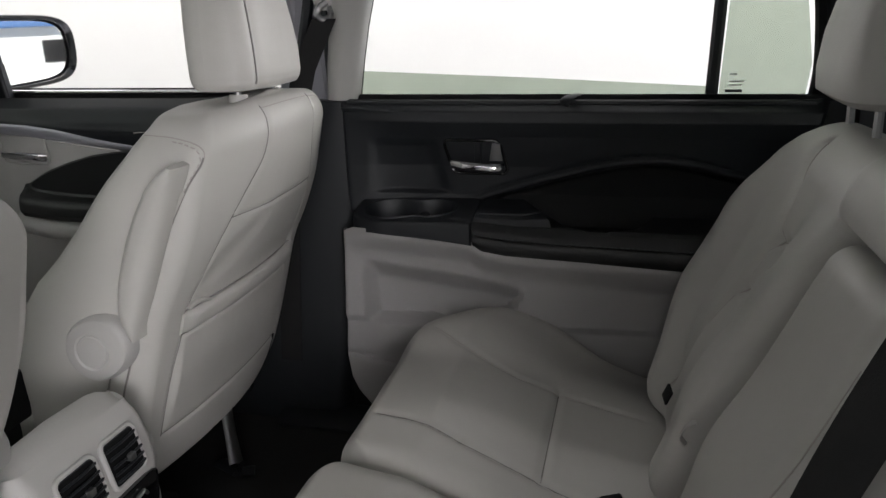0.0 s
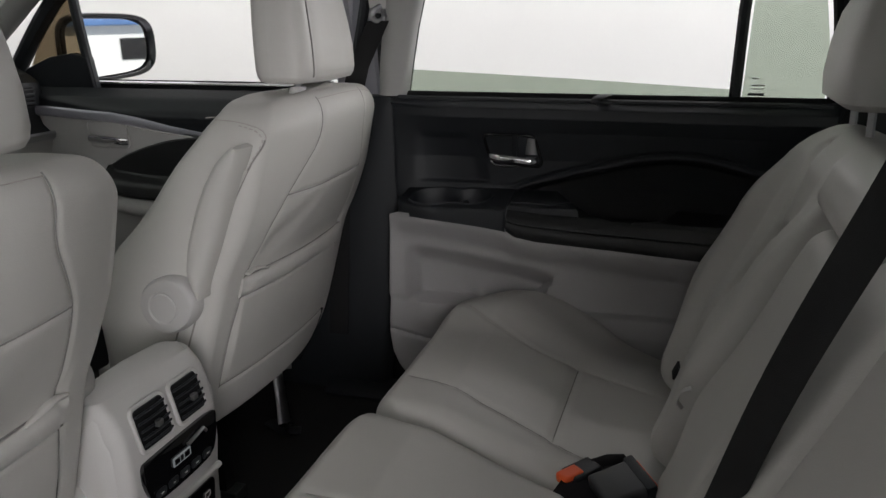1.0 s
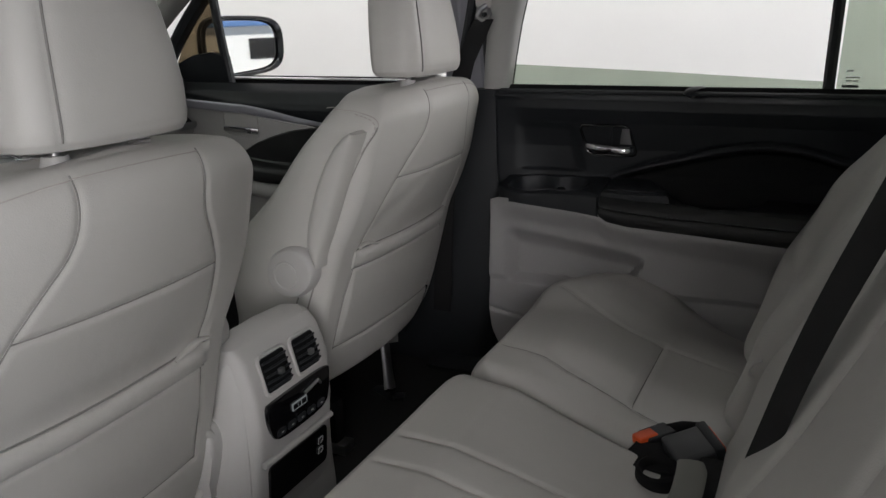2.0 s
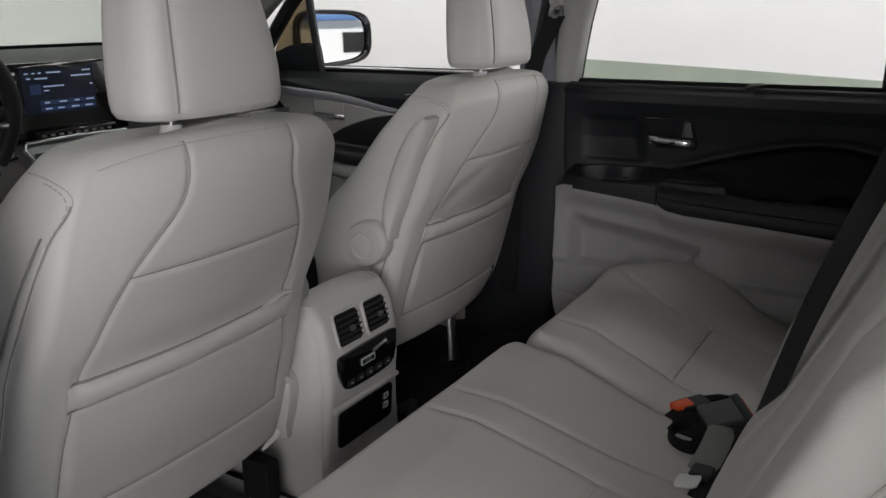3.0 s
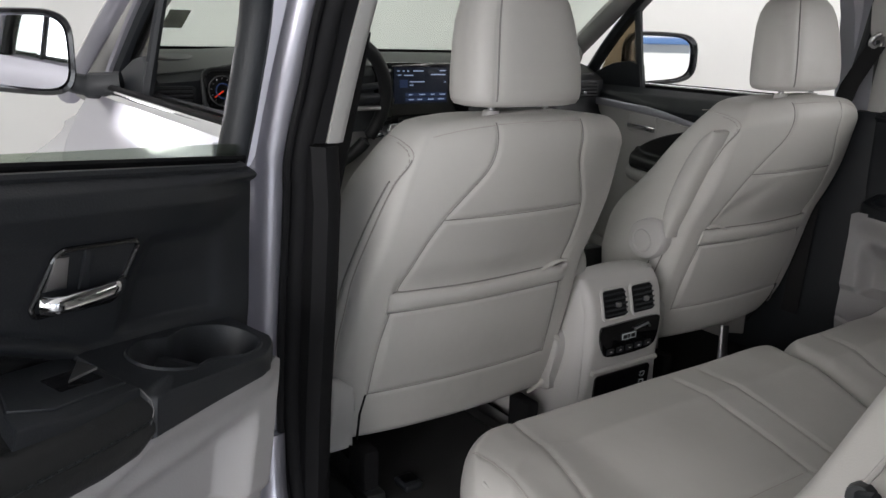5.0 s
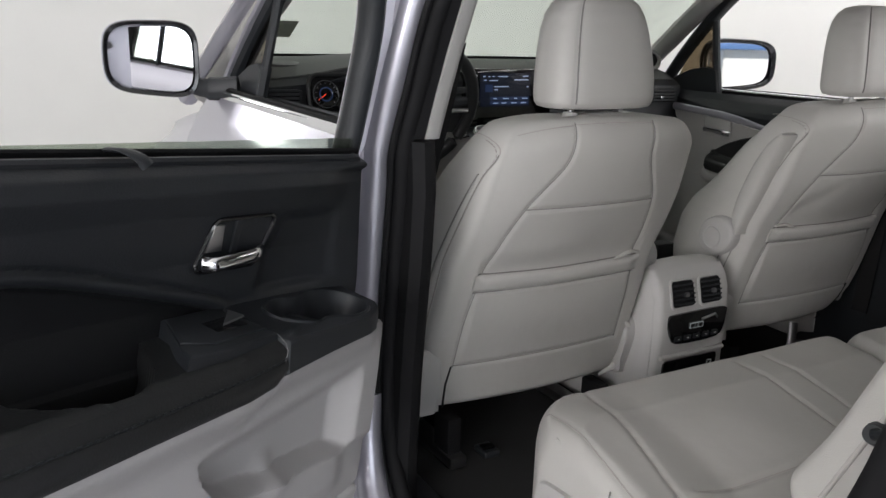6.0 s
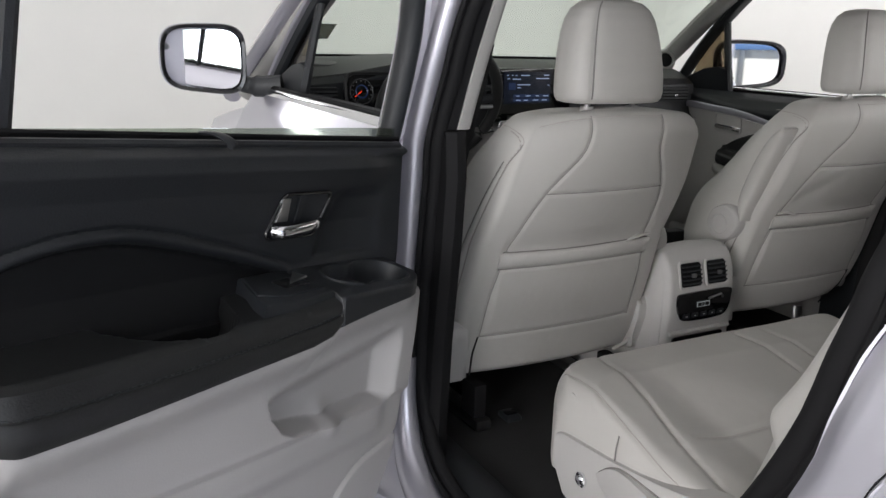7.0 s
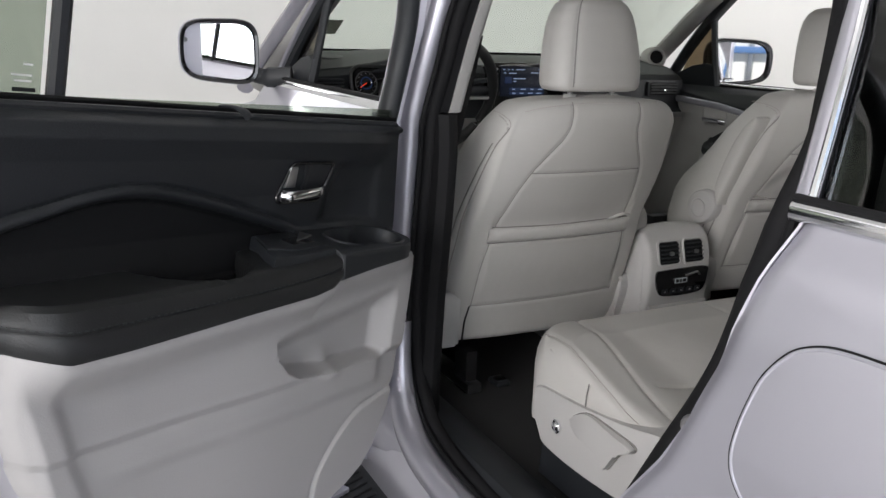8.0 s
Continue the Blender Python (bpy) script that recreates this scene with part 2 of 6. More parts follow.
def dashes(points, length=0.006, gap=0.004, r=0.0011):
    """Stitches along a line."""
    pts = [Vector(p) for p in points]
    out, run, pos = [], 0.0, 0.0
    for a, b in zip(pts, pts[1:]):
        d = (b - a).length
        while pos < run + d:
            q = a + (b - a) * ((pos - run) / d)
            w = (b - a).normalized() * length
            out.append(tube([q, q + w * 0.5, q + w], r, 5))
            pos += length + gap
        run += d
    return join(*out)

# ---------------------------------------------------------------- the booth
def structure(name, bm, mat, label, category):
    ob = link_mesh(name, bm, mat)
    return tagged(ob, label, category, kind="structure")


structure("ground", block(-140, 160, -150, 150, -0.3, -0.006, 0), YARD, "pale concrete yard outside the photo booth", "ground")
structure("floor", block(-4.6, 7.5, -4.6, 3.2, -0.25, 0.0, 0), CONCRETE, "grey sealed concrete floor of the booth", "floor")
structure("wall_right", block(-4.7, 7.5, 3.2, 3.35, -0.2, 3.4, 0), BOOTH, "plain white painted booth wall", "wall")
structure("wall_front", block(-4.75, -4.6, -4.6, 3.2, -0.2, 3.4, 0), BOOTH, "plain white painted booth wall", "wall")
structure("wall_left", block(-4.7, 7.5, -4.75, -4.6, -0.2, 3.4, 0), BOOTH, "plain white painted booth wall", "wall")
structure("ceiling", block(-4.7, 7.5, -4.7, 3.3, 3.3, 3.42, 0), BOOTH, "plain white booth ceiling", "ceiling")

# ---------------------------------------------------------------- the car's shell
car = empty("car", "silver car with pale grey interior, one rear door open", "car")


def yin(z):
    """Half width of the inner flange of the door openings."""
    return float(np.interp(z, [0.4, 0.9, 1.18, 1.42, 1.62], [0.80, 0.805, 0.80, 0.765, 0.68]))


def yout(z):
    """Half width of the outer skin."""
    return float(np.interp(z, [0.25, 0.45, 0.7, 0.95, 1.06, 1.12, 1.18, 1.42, 1.62], [0.91, 0.935, 0.95, 0.945, 0.925, 0.90, 0.86, 0.80, 0.70]))


# floor pan, carpet, tunnel
part("floor_pan", block(-1.5, 2.3, -0.78, 0.78, 0.36, 0.44, 0.01), DARK, car, "dark underfloor")


def carpet_height(x, y):
    h = 0.468 + 0.012 * bell(y, 0.18) + 0.004 * noise.noise(Vector((x * 5, y * 5, 0)))
    h += 0.10 * step(-x, 0.55, 1.1)
    h += 0.16 * step(x, 0.60 + 0.22 * step(abs(y), 0.55, 0.66), 0.80 + 0.16 * step(abs(y), 0.55, 0.66))
    return h


part("carpet", thick(sheet(span(-1.45, 2.2, 120), span(-0.775, 0.775, 60), lambda x, y: (x, y, carpet_height(x, y))), 0.012), CARPET, car, "charcoal carpet, lightly dusty")


for s in (-1, 1):
    # B pillar: black lower trim, pale upper trim, painted post
    low = [(0.45, -0.26, 0.05), (0.55, -0.22, 0.045), (0.76, -0.13, 0.06), (0.98, -0.05, 0.085), (1.10, -0.02, 0.09), (1.185, 0.0, 0.078)]
    if s > 0:
        low = [(0.45, -0.34, 0.02), (0.55, -0.32, 0.03), (0.76, -0.28, 0.06), (0.95, -0.20, 0.082), (1.10, -0.10, 0.095), (1.185, -0.02, 0.105)]
    rings = []
    for z, xf, xr in low:
        yi = yin(z) - 0.045
        rings.append([(xf, s * (yi + 0.02), z), (xf + 0.012, s * (yi + 0.003), z), (xf + 0.05, s * (yi - 0.006), z), ((xf + xr) / 2, s * (yi - 0.010), z), (xr - 0.03, s * (yi - 0.006), z), (xr - 0.012, s * (yi + 0.004), z),
                      (xr - 0.003, s * (yi + 0.014), z), (xr, s * (yi + 0.03), z), (xr - 0.014, s * (yi + 0.046), z), (xf + 0.01, s * (yi + 0.046), z)])
    # left trim takes the darker DARK: shade put into its material
    part("pillar_trim_lower", loft(rings), DARK if s < 0 else BLACK, car, "black grained plastic lower pillar trim")
    high = [(1.188, 0.004, 0.062), (1.26, 0.012, 0.076), (1.33, 0.024, 0.092), (1.42, 0.04, 0.118), (1.54, 0.06, 0.155), (1.64, 0.07, 0.19)]
    if s > 0:
        high = [(z, xf + 0.018, xr + 0.026) for z, xf, xr in high]
    rings, flange = [], []
    for z, xf, xr in high:
        yi = yin(z) - 0.058
        rings.append([(xf, s * (yi + 0.02), z), (xf + 0.01, s * (yi + 0.004), z), (xf + 0.025, s * (yi - 0.003), z), ((xf + xr) / 2, s * (yi - 0.005), z), (xr - 0.016, s * (yi - 0.002), z),
                      (xr - 0.006, s * (yi + 0.004), z), (xr - 0.001, s * (yi + 0.014), z), (xr, s * (yi + 0.032), z), (xr - 0.01, s * (yi + 0.034), z), (xf + 0.01, s * (yi + 0.034), z)])
        flange.append([(xr - 0.02, s * (yi + 0.034), z), (xr - 0.003, s * (yi + 0.034), z), (xr - 0.006, s * (yi + 0.058), z), (xr - 0.02, s * (yi + 0.06), z)])
    part("pillar_trim_upper", loft(rings), TRIM, car, "pale grey cloth-covered upper pillar trim")
    part("trim_flange", loft(flange), DARK, car, "black edge of the pillar trim")
    rings = []
    for z, xr in [(0.36, 0.14), (0.45, 0.105), (0.52, 0.045), (0.60, 0.012), (0.71, -0.003), (0.88, 0.006), (0.98, 0.018), (1.10, 0.028), (1.17, 0.033), (1.27, 0.056), (1.42, 0.096), (1.54, 0.13), (1.64, 0.16)]:
        yi, yo = yin(z), yout(z) - 0.006
        rings.append([(xr + 0.004, s * (yi + 0.0), z), (xr + 0.004, s * (yi + 0.016), z), (xr - 0.002, s * (yi + 0.024), z), (xr + 0.0, s * (yi + 0.034), z), (xr - 0.001, s * (yi + 0.046), z), (xr - 0.008, s * (yi + 0.055), z), (xr - 0.022, s * (yi + 0.062), z), (min(xr - 0.07, -0.05), s * (yo - 0.03), z),
                      (min(xr - 0.085, -0.062), s * yo, z), (min(xr - 0.13, -0.1), s * yo, z), (min(xr - 0.135, -0.1), s * (yi + 0.02), z), (xr - 0.1, s * (yi + 0.0), z)])
    part("pillar_post", loft(rings), PAINT, car, "silver painted pillar post")

    if s > 0:
        # black block added to close a bright gap between pillar and door
        fill = [[(xf, 0.79, z), (xf, 0.835, z), (xr, 0.835, z), (xr, 0.79, z)] for z, xf, xr in ((0.42, -0.05, 0.30), (0.5, -0.05, 0.20), (0.62, -0.05, 0.13), (0.8, -0.04, 0.10), (1.0, -0.02, 0.10), (1.18, 0.0, 0.10))]
        part("jamb_filler", loft(fill), DARK, car, "black filler block in the gap between pillar and door")

    # painted corner where the post runs into the sill
    corner = smooth_line([(-0.004, s * 0.842, 0.72), (0.008, s * 0.846, 0.62), (0.035, s * 0.85, 0.54), (0.085, s * 0.852, 0.482), (0.17, s * 0.852, 0.448), (0.32, s * 0.852, 0.436), (0.6, s * 0.852, 0.434)], 8)
    part("sill_corner", tube(corner, [0.022 + 0.013 * step(k, 4, 24) for k in range(len(corner))], 12, True, 1.0), PAINT, car, "rounded silver corner between pillar and sill")

    # sill and rocker
    prof = [(0.785, 0.44), (0.79, 0.458), (0.815, 0.462), (0.85, 0.445), (0.878, 0.425), (0.898, 0.385), (0.905, 0.33), (0.90, 0.27), (0.88, 0.235), (0.80, 0.235), (0.785, 0.28)]
    part("rocker", loft([[(x, s * y, z) for y, z in prof] for x in span(-1.1, 0.78, 24)]), PAINT, car, "silver painted rocker below the doors")
    scuff = [(0.70, 0.478), (0.715, 0.492), (0.76, 0.498), (0.79, 0.492), (0.80, 0.478), (0.79, 0.462), (0.71, 0.462)]
    part("sill_plate", loft([[(x, s * y, z) for y, z in scuff] for x in span(-0.12, 0.66, 20)]), BLACK, car, "black plastic sill plate, scuffed")

# weatherstrip round the rear left opening, and its second lip
SEAL = [(0.15, 1.58), (0.104, 1.42), (0.064, 1.27), (0.041, 1.17), (0.037, 1.10), (0.024, 0.97), (0.012, 0.86), (0.004, 0.72), (0.018, 0.61), (0.055, 0.545), (0.12, 0.498), (0.25, 0.472), (0.45, 0.468),
        (0.60, 0.51), (0.70, 0.60), (0.775, 0.70), (0.842, 0.825), (0.872, 0.88), (0.898, 0.935), (0.917, 0.985), (0.930, 1.03), (0.942, 1.08), (0.955, 1.125), (0.963, 1.17), (0.970, 1.28), (0.955, 1.42), (0.90, 1.55), (0.80, 1.61), (0.5, 1.63), (0.25, 1.625)]
for s in (-1, 1):
    behind = lambda x, z: step(x, 0.68, 0.80) * (1 - step(z, 1.14, 1.24))
    loop = smooth_line([(x, s * (yin(z) + 0.004 + 0.020 * behind(x, z)), z) for x, z in SEAL + SEAL[:1]], 6)
    loop = loop[:-1] + loop[:1]
    part("door_seal", tube(loop, [0.015 + 0.005 * behind(p[0], p[2]) for p in loop], 10, True, 1.0), DARK, car, "black rubber weatherstrip")
    lip = smooth_line([(x + (0.018 if x > 0.5 else 0.002), s * (yin(z) + 0.026 + 0.010 * behind(x, z)), z) for x, z in SEAL[:-2]], 6)
    part("seal_lip", tube(lip, 0.006, 8), DARK, car)

# striker loop on each rear jamb
for s in (-1, 1):
    part("striker", join(tube(smooth_line([(0.925, s * 0.872, 0.902), (0.902, s * 0.868, 0.902), (0.893, s * 0.868, 0.893), (0.893, s * 0.868, 0.885), (0.902, s * 0.868, 0.877), (0.925, s * 0.872, 0.877)], 4), 0.004, 8), block(0.915, 0.923, min(s * 0.855, s * 0.885), max(s * 0.855, s * 0.885), 0.868, 0.911, 0.003)), STEEL, car, "steel door striker")

# quarter panels behind the rear doors
CUT = ([0.36, 0.45, 0.6, 0.72, 0.804, 0.88, 0.95, 1.016, 1.105, 1.18], [0.74, 0.745, 0.775, 0.83, 0.884, 0.938, 0.975, 0.995, 1.003, 1.018])


STRIP = [(1.178, 0.996), (1.26, 0.992), (1.36, 0.986), (1.46, 0.970), (1.56, 0.935), (1.64, 0.88)]


def cut(z):
    return float(np.interp(z, *CUT))


for s in (-1, 1):
    def skin(u, z, s=s):
        x = cut(z) + u * (2.3 - cut(z))
        bulge = 0.012 * bell(z - 0.98, 0.09) * (1 - 0.3 * u) + 0.022 * bell(x - 1.25, 0.45) * step(0.9 - z, 0, 0.25)
        roll = 0.008 * (1 - step(u, 0, 0.012))
        return (x, s * (yout(z) + bulge - roll - 0.05 * u * u), z)
    quarter = part("quarter_panel", thick(sheet([0, 0.004, 0.008, 0.013] + span(0.02, 1, 60), span(0.36, 1.182, 60), skin), 0.004), PAINT, car, "silver painted quarter panel with a fuel door" if s < 0 else "silver painted quarter panel")
    jamb = lambda v, z, s=s: (cut(z) - (0.0, 0.004, 0.012, 0.05, 0.062)[v], s * (yout(z) - 0.004 if v == 0 else yout(z) - 0.02 if v == 1 else yin(z) + (0.03, 0.016, 0.0)[v - 2]), z)
    part("door_jamb", thick(sheet([0, 1, 2, 3, 4], span(0.46, 1.182, 40), jamb), 0.003), PAINT, car)
    # frame of the opening above the belt
    rings, reveal = [], []
    for z, x in STRIP:
        yo, yi = yout(z), yin(z)
        rings.append([(x - 0.006, s * (yo - 0.014), z), (x - 0.003, s * (yo - 0.005), z), (x + 0.002, s * (yo - 0.001), z), (x + 0.012, s * (yo + 0.0005), z), (x + 0.018, s * (yo - 0.002), z), (x + 0.020, s * (yo - 0.012), z)])
        reveal.append([(x - 0.035, s * (yi + 0.004), z), (x - 0.032, s * (yi + 0.018), z), (x - 0.005, s * (yo - 0.012), z), (x + 0.016, s * (yo - 0.010), z), (x + 0.05, s * yi, z), (x, s * (yi - 0.01), z)])
    part("rear_pillar", loft(rings), PAINT, car, "silver painted rear pillar strip")
    part("pillar_reveal", loft(reveal), DARK, car, "black rubber-lined reveal of the rear pillar")
    tr = []
    for z, x in [(0.62, 0.80), (0.8, 0.86), (1.0, 0.93), (1.18, 0.97), (1.3, 0.98), (1.45, 0.95), (1.62, 0.86)]:
        yi = yin(z)
        tr.append([(x - 0.02, s * (yi - 0.004), z), (x - 0.01, s * (yi - 0.03), z), (x + 0.03, s * (yi - 0.045), z), (x + 0.2, s * (yi - 0.05), z), (x + 0.26, s * (yi - 0.03), z), (x + 0.2, s * (yi - 0.004), z)])
    part("pillar_trim_rear", loft(tr), BLACK if s > 0 else TRIM, car, "rear pillar trim")
    # quarter window and its mouldings
    pane = lambda u, z, s=s: (1.0 + u * (2.15 - 1.0), s * (yout(z) - 0.012 - 0.04 * u * u), z)
    win = part("quarter_window", thick(sheet(span(0, 1, 10), span(1.19, 1.60, 8), pane), 0.004), SMOKED, car, "dark privacy quarter glass")
    belt = [(1.0 + u * 1.2, s * (yout(1.183) + 0.004 - 0.045 * u * u), 1.180) for u in span(0, 1, 12)]
    part("belt_moulding", tube(belt, 0.0105, 10, True, 0.55, (0, 0, 1)), CHROME, car, "bright belt moulding")
    part("belt_rubber", tube([(x, y + s * -0.004, z + 0.013) for x, y, z in belt], 0.006, 6), DARK, car)
    part("window_moulding", tube([(x + 0.021, s * (yout(z) - 0.001), z) for z, x in STRIP[:5]], 0.0045, 8), CHROME, car)

# fuel door on the left quarter
def on_quarter(x, z, d):
    return (x, -(yout(z) + 0.012 * bell(z - 0.98, 0.09) + d - 0.05 * ((x - cut(z)) / (2.3 - cut(z))) ** 2), z)


fuel_out = curve2([(1.10, 0.884), (1.068, 0.900), (1.050, 0.925), (1.047, 0.954), (1.051, 0.995), (1.059, 1.031), (1.075, 1.057), (1.09, 1.069), (1.114, 1.077), (1.15, 1.080), (1.21, 1.08), (1.255, 1.075), (1.277, 1.05), (1.28, 1.0), (1.272, 0.93), (1.255, 0.897), (1.22, 0.884), (1.16, 0.881), (1.10, 0.884)], 5)[:-1]
fuel_grid = thick(sheet(span(0, 1, 8), range(len(fuel_out) + 1), lambda u, k: on_quarter(1.16 + u * (fuel_out[k % len(fuel_out)][0] - 1.16), 0.979 + u * (fuel_out[k % len(fuel_out)][1] - 0.979), 0.0035)), 0.003)
part("fuel_door", fuel_grid, PAINT, car, "silver fuel filler door")
big = [(1.16 + 1.016 * (x - 1.16), 0.979 + 1.016 * (z - 0.979)) for x, z in fuel_out]
part("fuel_edge", tube([on_quarter(1.16 + 0.995 * (x - 1.16), 0.979 + 0.995 * (z - 0.979), 0.0028) for x, z in fuel_out + fuel_out[:1]], 0.0022, 8), PAINT, car, "rounded edge of the fuel door")
part("fuel_gap", tube([on_quarter(x, z, 0.002) for x, z in big + big[:1]], 0.0019, 6), DARK, car, "dark shut line")

# roof, headliner, tail
def roof(u, v, lift=0.0):
    x = -0.62 + u * 2.7
    w = 0.66 + 0.02 * math.sin(math.pi * u)
    return (x, v * w, 1.655 + 0.05 * (1 - v * v) + 0.02 * math.sin(math.pi * u) + lift)


part("headliner", thick(sheet(span(0, 1, 20), span(-1, 1, 20), lambda u, v: roof(u, v)), 0.01), TRIM, car, "pale grey headliner")
part("roof_skin", thick(sheet(span(0, 1, 20), span(-1.06, 1.06, 20), lambda u, v: roof(u, v, 0.04)), 0.004), PAINT, car)
part("tailgate", block(2.24, 2.32, -0.78, 0.78, 0.4, 1.1, 0.02), PAINT, car)
part("tailgate_frame", join(block(2.02, 2.14, -0.72, 0.72, 1.60, 1.70, 0.01), *[block(2.0, 2.3, min(s * 0.64, s * 0.80), max(s * 0.64, s * 0.80), 1.08, 1.66, 0.01) for s in (-1, 1)]), PAINT, car)
tail = part("rear_window", thick(sheet(span(0, 1, 4), span(-0.68, 0.68, 8), lambda u, y: (2.27 - 0.17 * u, y, 1.08 + 0.55 * u)), 0.005), SMOKED, car, "dark privacy rear glass")
for s in (-1, 1):
    part("cargo_trim", block(1.0, 2.25, min(s * 0.72, s * 0.78), max(s * 0.72, s * 0.78), 0.44, 1.19, 0.02), BLACK, car)
    part("roof_side", thick(sheet(span(-0.6, 2.1, 12), [0, 1], lambda x, v, s=s: (x, s * (0.62 + 0.09 * v), 1.66 - 0.045 * v)), 0.02), TRIM, car)
    rail = smooth_line([(-0.62, s * 0.69, 1.645), (0.0, s * 0.70, 1.662), (0.6, s * 0.70, 1.668), (1.3, s * 0.69, 1.655), (2.05, s * 0.67, 1.60)], 6)
    part("roof_rail", tube(rail, 0.035, 10, True, 0.7), PAINT, car)
    # A pillar, inside and outside
    a_in = smooth_line([(-1.28, s * 0.80, 1.16), (-1.05, s * 0.765, 1.30), (-0.82, s * 0.725, 1.45), (-0.6, s * 0.69, 1.58), (-0.5, s * 0.67, 1.64)], 6)
    part("front_pillar_trim", tube(a_in, [0.055, *[0.042] * (len(a_in) - 1)], 12, True, 0.7, (0, 1, 0)), TRIM, car, "pale grey front pillar trim")
    a_out = smooth_line([(-1.36, s * 0.85, 1.14), (-1.08, s * 0.81, 1.32), (-0.84, s * 0.765, 1.475), (-0.6, s * 0.725, 1.61), (-0.5, s * 0.70, 1.66)], 6)
    part("front_pillar", tube(a_out, 0.03, 10, True, 0.8, (0, 1, 0)), PAINT, car, "silver front pillar")

# windscreen, cowl, bonnet, wings
def screen(u, v):
    x = -1.46 + u * 0.86 + 0.10 * v * v * (1 - 0.5 * u)
    return (x, v * (0.80 - 0.13 * u), 1.155 + u * 0.475)


BAND = 0.282
ws = part("windscreen", thick(sheet(span(0, 1, 12), span(-1, 1, 16), screen), 0.005), CLEAR, car, "clear faintly green windscreen")
part("cowl_band", thick(sheet(span(0.06, BAND, 6), span(-0.97, 0.97, 16), lambda u, v: (screen(u, v)[0] + 0.004, screen(u, v)[1], screen(u, v)[2] - 0.004)), 0.002), DARK, car, "black band along the windscreen base")


def bonnet(u, v):
    x = -1.40 - u * 1.05 + 0.12 * v * v
    return (x, v * (0.74 - 0.06 * u), 1.135 - 0.15 * u - 0.05 * u * u - 0.035 * v * v + 0.012 * bell(abs(v) - 0.75, 0.1))


part("bonnet", thick(sheet(span(0, 1, 24), span(-1, 1, 24), bonnet), 0.004), PAINT, car, "silver bonnet")
for s in (-1, 1):
    def wing(u, z, s=s):
        x = -1.02 - u * 1.45
        top = 1.155 - 0.16 * u - 0.05 * u * u
        return (x, s * (0.945 - 0.06 * u * u - 0.215 * step(z, 0.55, 1.0)), 0.45 + z * (top - 0.45))
    part("front_wing", thick(sheet(span(0, 1, 20), span(0, 1, 24), wing), 0.004), PAINT, car, "silver front wing")

# running board under the left doors
board = part("running_board", block(-0.95, 0.62, -1.06, -0.86, 0.29, 0.332, 0.012), BLACK, car, "black running board with rubber ribs")
ribs = []
for k in range(60):
    x = -0.9 + 0.0265 * k
    for q in (0, 1):
        a = (x, -0.925 - 0.055 * q, 0.3335)
        b = (x + 0.02 * (1 if q == 0 else -1), -0.975 - 0.055 * q, 0.3335)
        ribs.append(tube([a, b], 0.0028, 5))
part("ribs", join(*ribs), DARK, board, "chevron rubber ribs")

# wheels, under the body
for wx in (-1.62, 1.30):
    for s in (-1, 1):
        circ = lambda r, y: [(wx + r * math.cos(2 * math.pi * k / 40), s * y, 0.372 + r * math.sin(2 * math.pi * k / 40)) for k in range(40)]
        w = part("wheel", loft([circ(0.25, 0.70), circ(0.34, 0.70), circ(0.37, 0.725), circ(0.371, 0.87), circ(0.34, 0.90), circ(0.25, 0.90)]), DARK, car, "black tyre on a silver rim")
        part("rim", loft([circ(0.248, 0.74), circ(0.25, 0.895), circ(0.23, 0.88), circ(0.07, 0.86), circ(0.01, 0.865)]), STEEL, w)

# yard behind the booth: a pale building with a blue awning
shed = empty("building", "pale building with a blue awning across the yard", "building", "", (22, 2, 0))
part("wall", block(22, 22.4, -14, 18, 0, 4.2, 0), BOOTH, shed)
part("awning", block(21.75, 22.0, -14, 18, 1.85, 2.05, 0.05), material("blue_awning", (0.10, 0.20, 0.42), 0.6), shed, "blue awning")
for k in range(8):
    part("post", block(21.8, 21.95, -13 + 4.2 * k, -12.85 + 4.2 * k, 0, 2.2, 0.01), STEEL, shed)
    part("window", block(21.98, 22.0, -11.2 + 4.2 * k, -10.4 + 4.2 * k, 0.9, 1.5, 0), GLOSS, shed)

# ---------------------------------------------------------------- front seats
PROF = ([0.56, 0.60, 0.71, 0.80, 0.915, 1.0, 1.054, 1.12, 1.17, 1.22], [-0.098, -0.087, -0.060, -0.036, -0.003, 0.037, 0.063, 0.084, 0.092, 0.094])
HALF = ([0.56, 0.60, 0.65, 0.70, 0.76, 0.82, 0.95, 1.083, 1.157, 1.22], [0.205, 0.218, 0.234, 0.240, 0.243, 0.243, 0.236, 0.229, 0.222, 0.216])
TOP = 1.218


def smooth_interp(z, table):
    return sum(float(np.interp(z + d, *table)) for d in (-0.02, -0.01, 0, 0.01, 0.02)) / 5


def shoulder(z):
    """How far the backrest's skin has turned in near its top."""
    p = min(1.0, max(0.0, (z - (TOP - 0.055)) / 0.055))
    return 1 - math.sqrt(max(0.0, 1 - p * p))


def seat_back_x(y, z):
    """The rear face of a front backrest: y from its middle."""
    a = smooth_interp(z, HALF)
    wrap = 0.018 + 0.022 * step(z, 0.95, 1.15)
    return smooth_interp(z, PROF) - wrap * (abs(y) / a) ** 2.2 - 0.040 * shoulder(z)


S_SEAM = curve2([(0.094, 1.21), (0.095, 1.18), (0.097, 1.15), (0.106, 1.125), (0.123, 1.10), (0.143, 1.07), (0.156, 1.046), (0.173, 0.995), (0.188, 0.92), (0.201, 0.85), (0.209, 0.78), (0.213, 0.70)], 5)
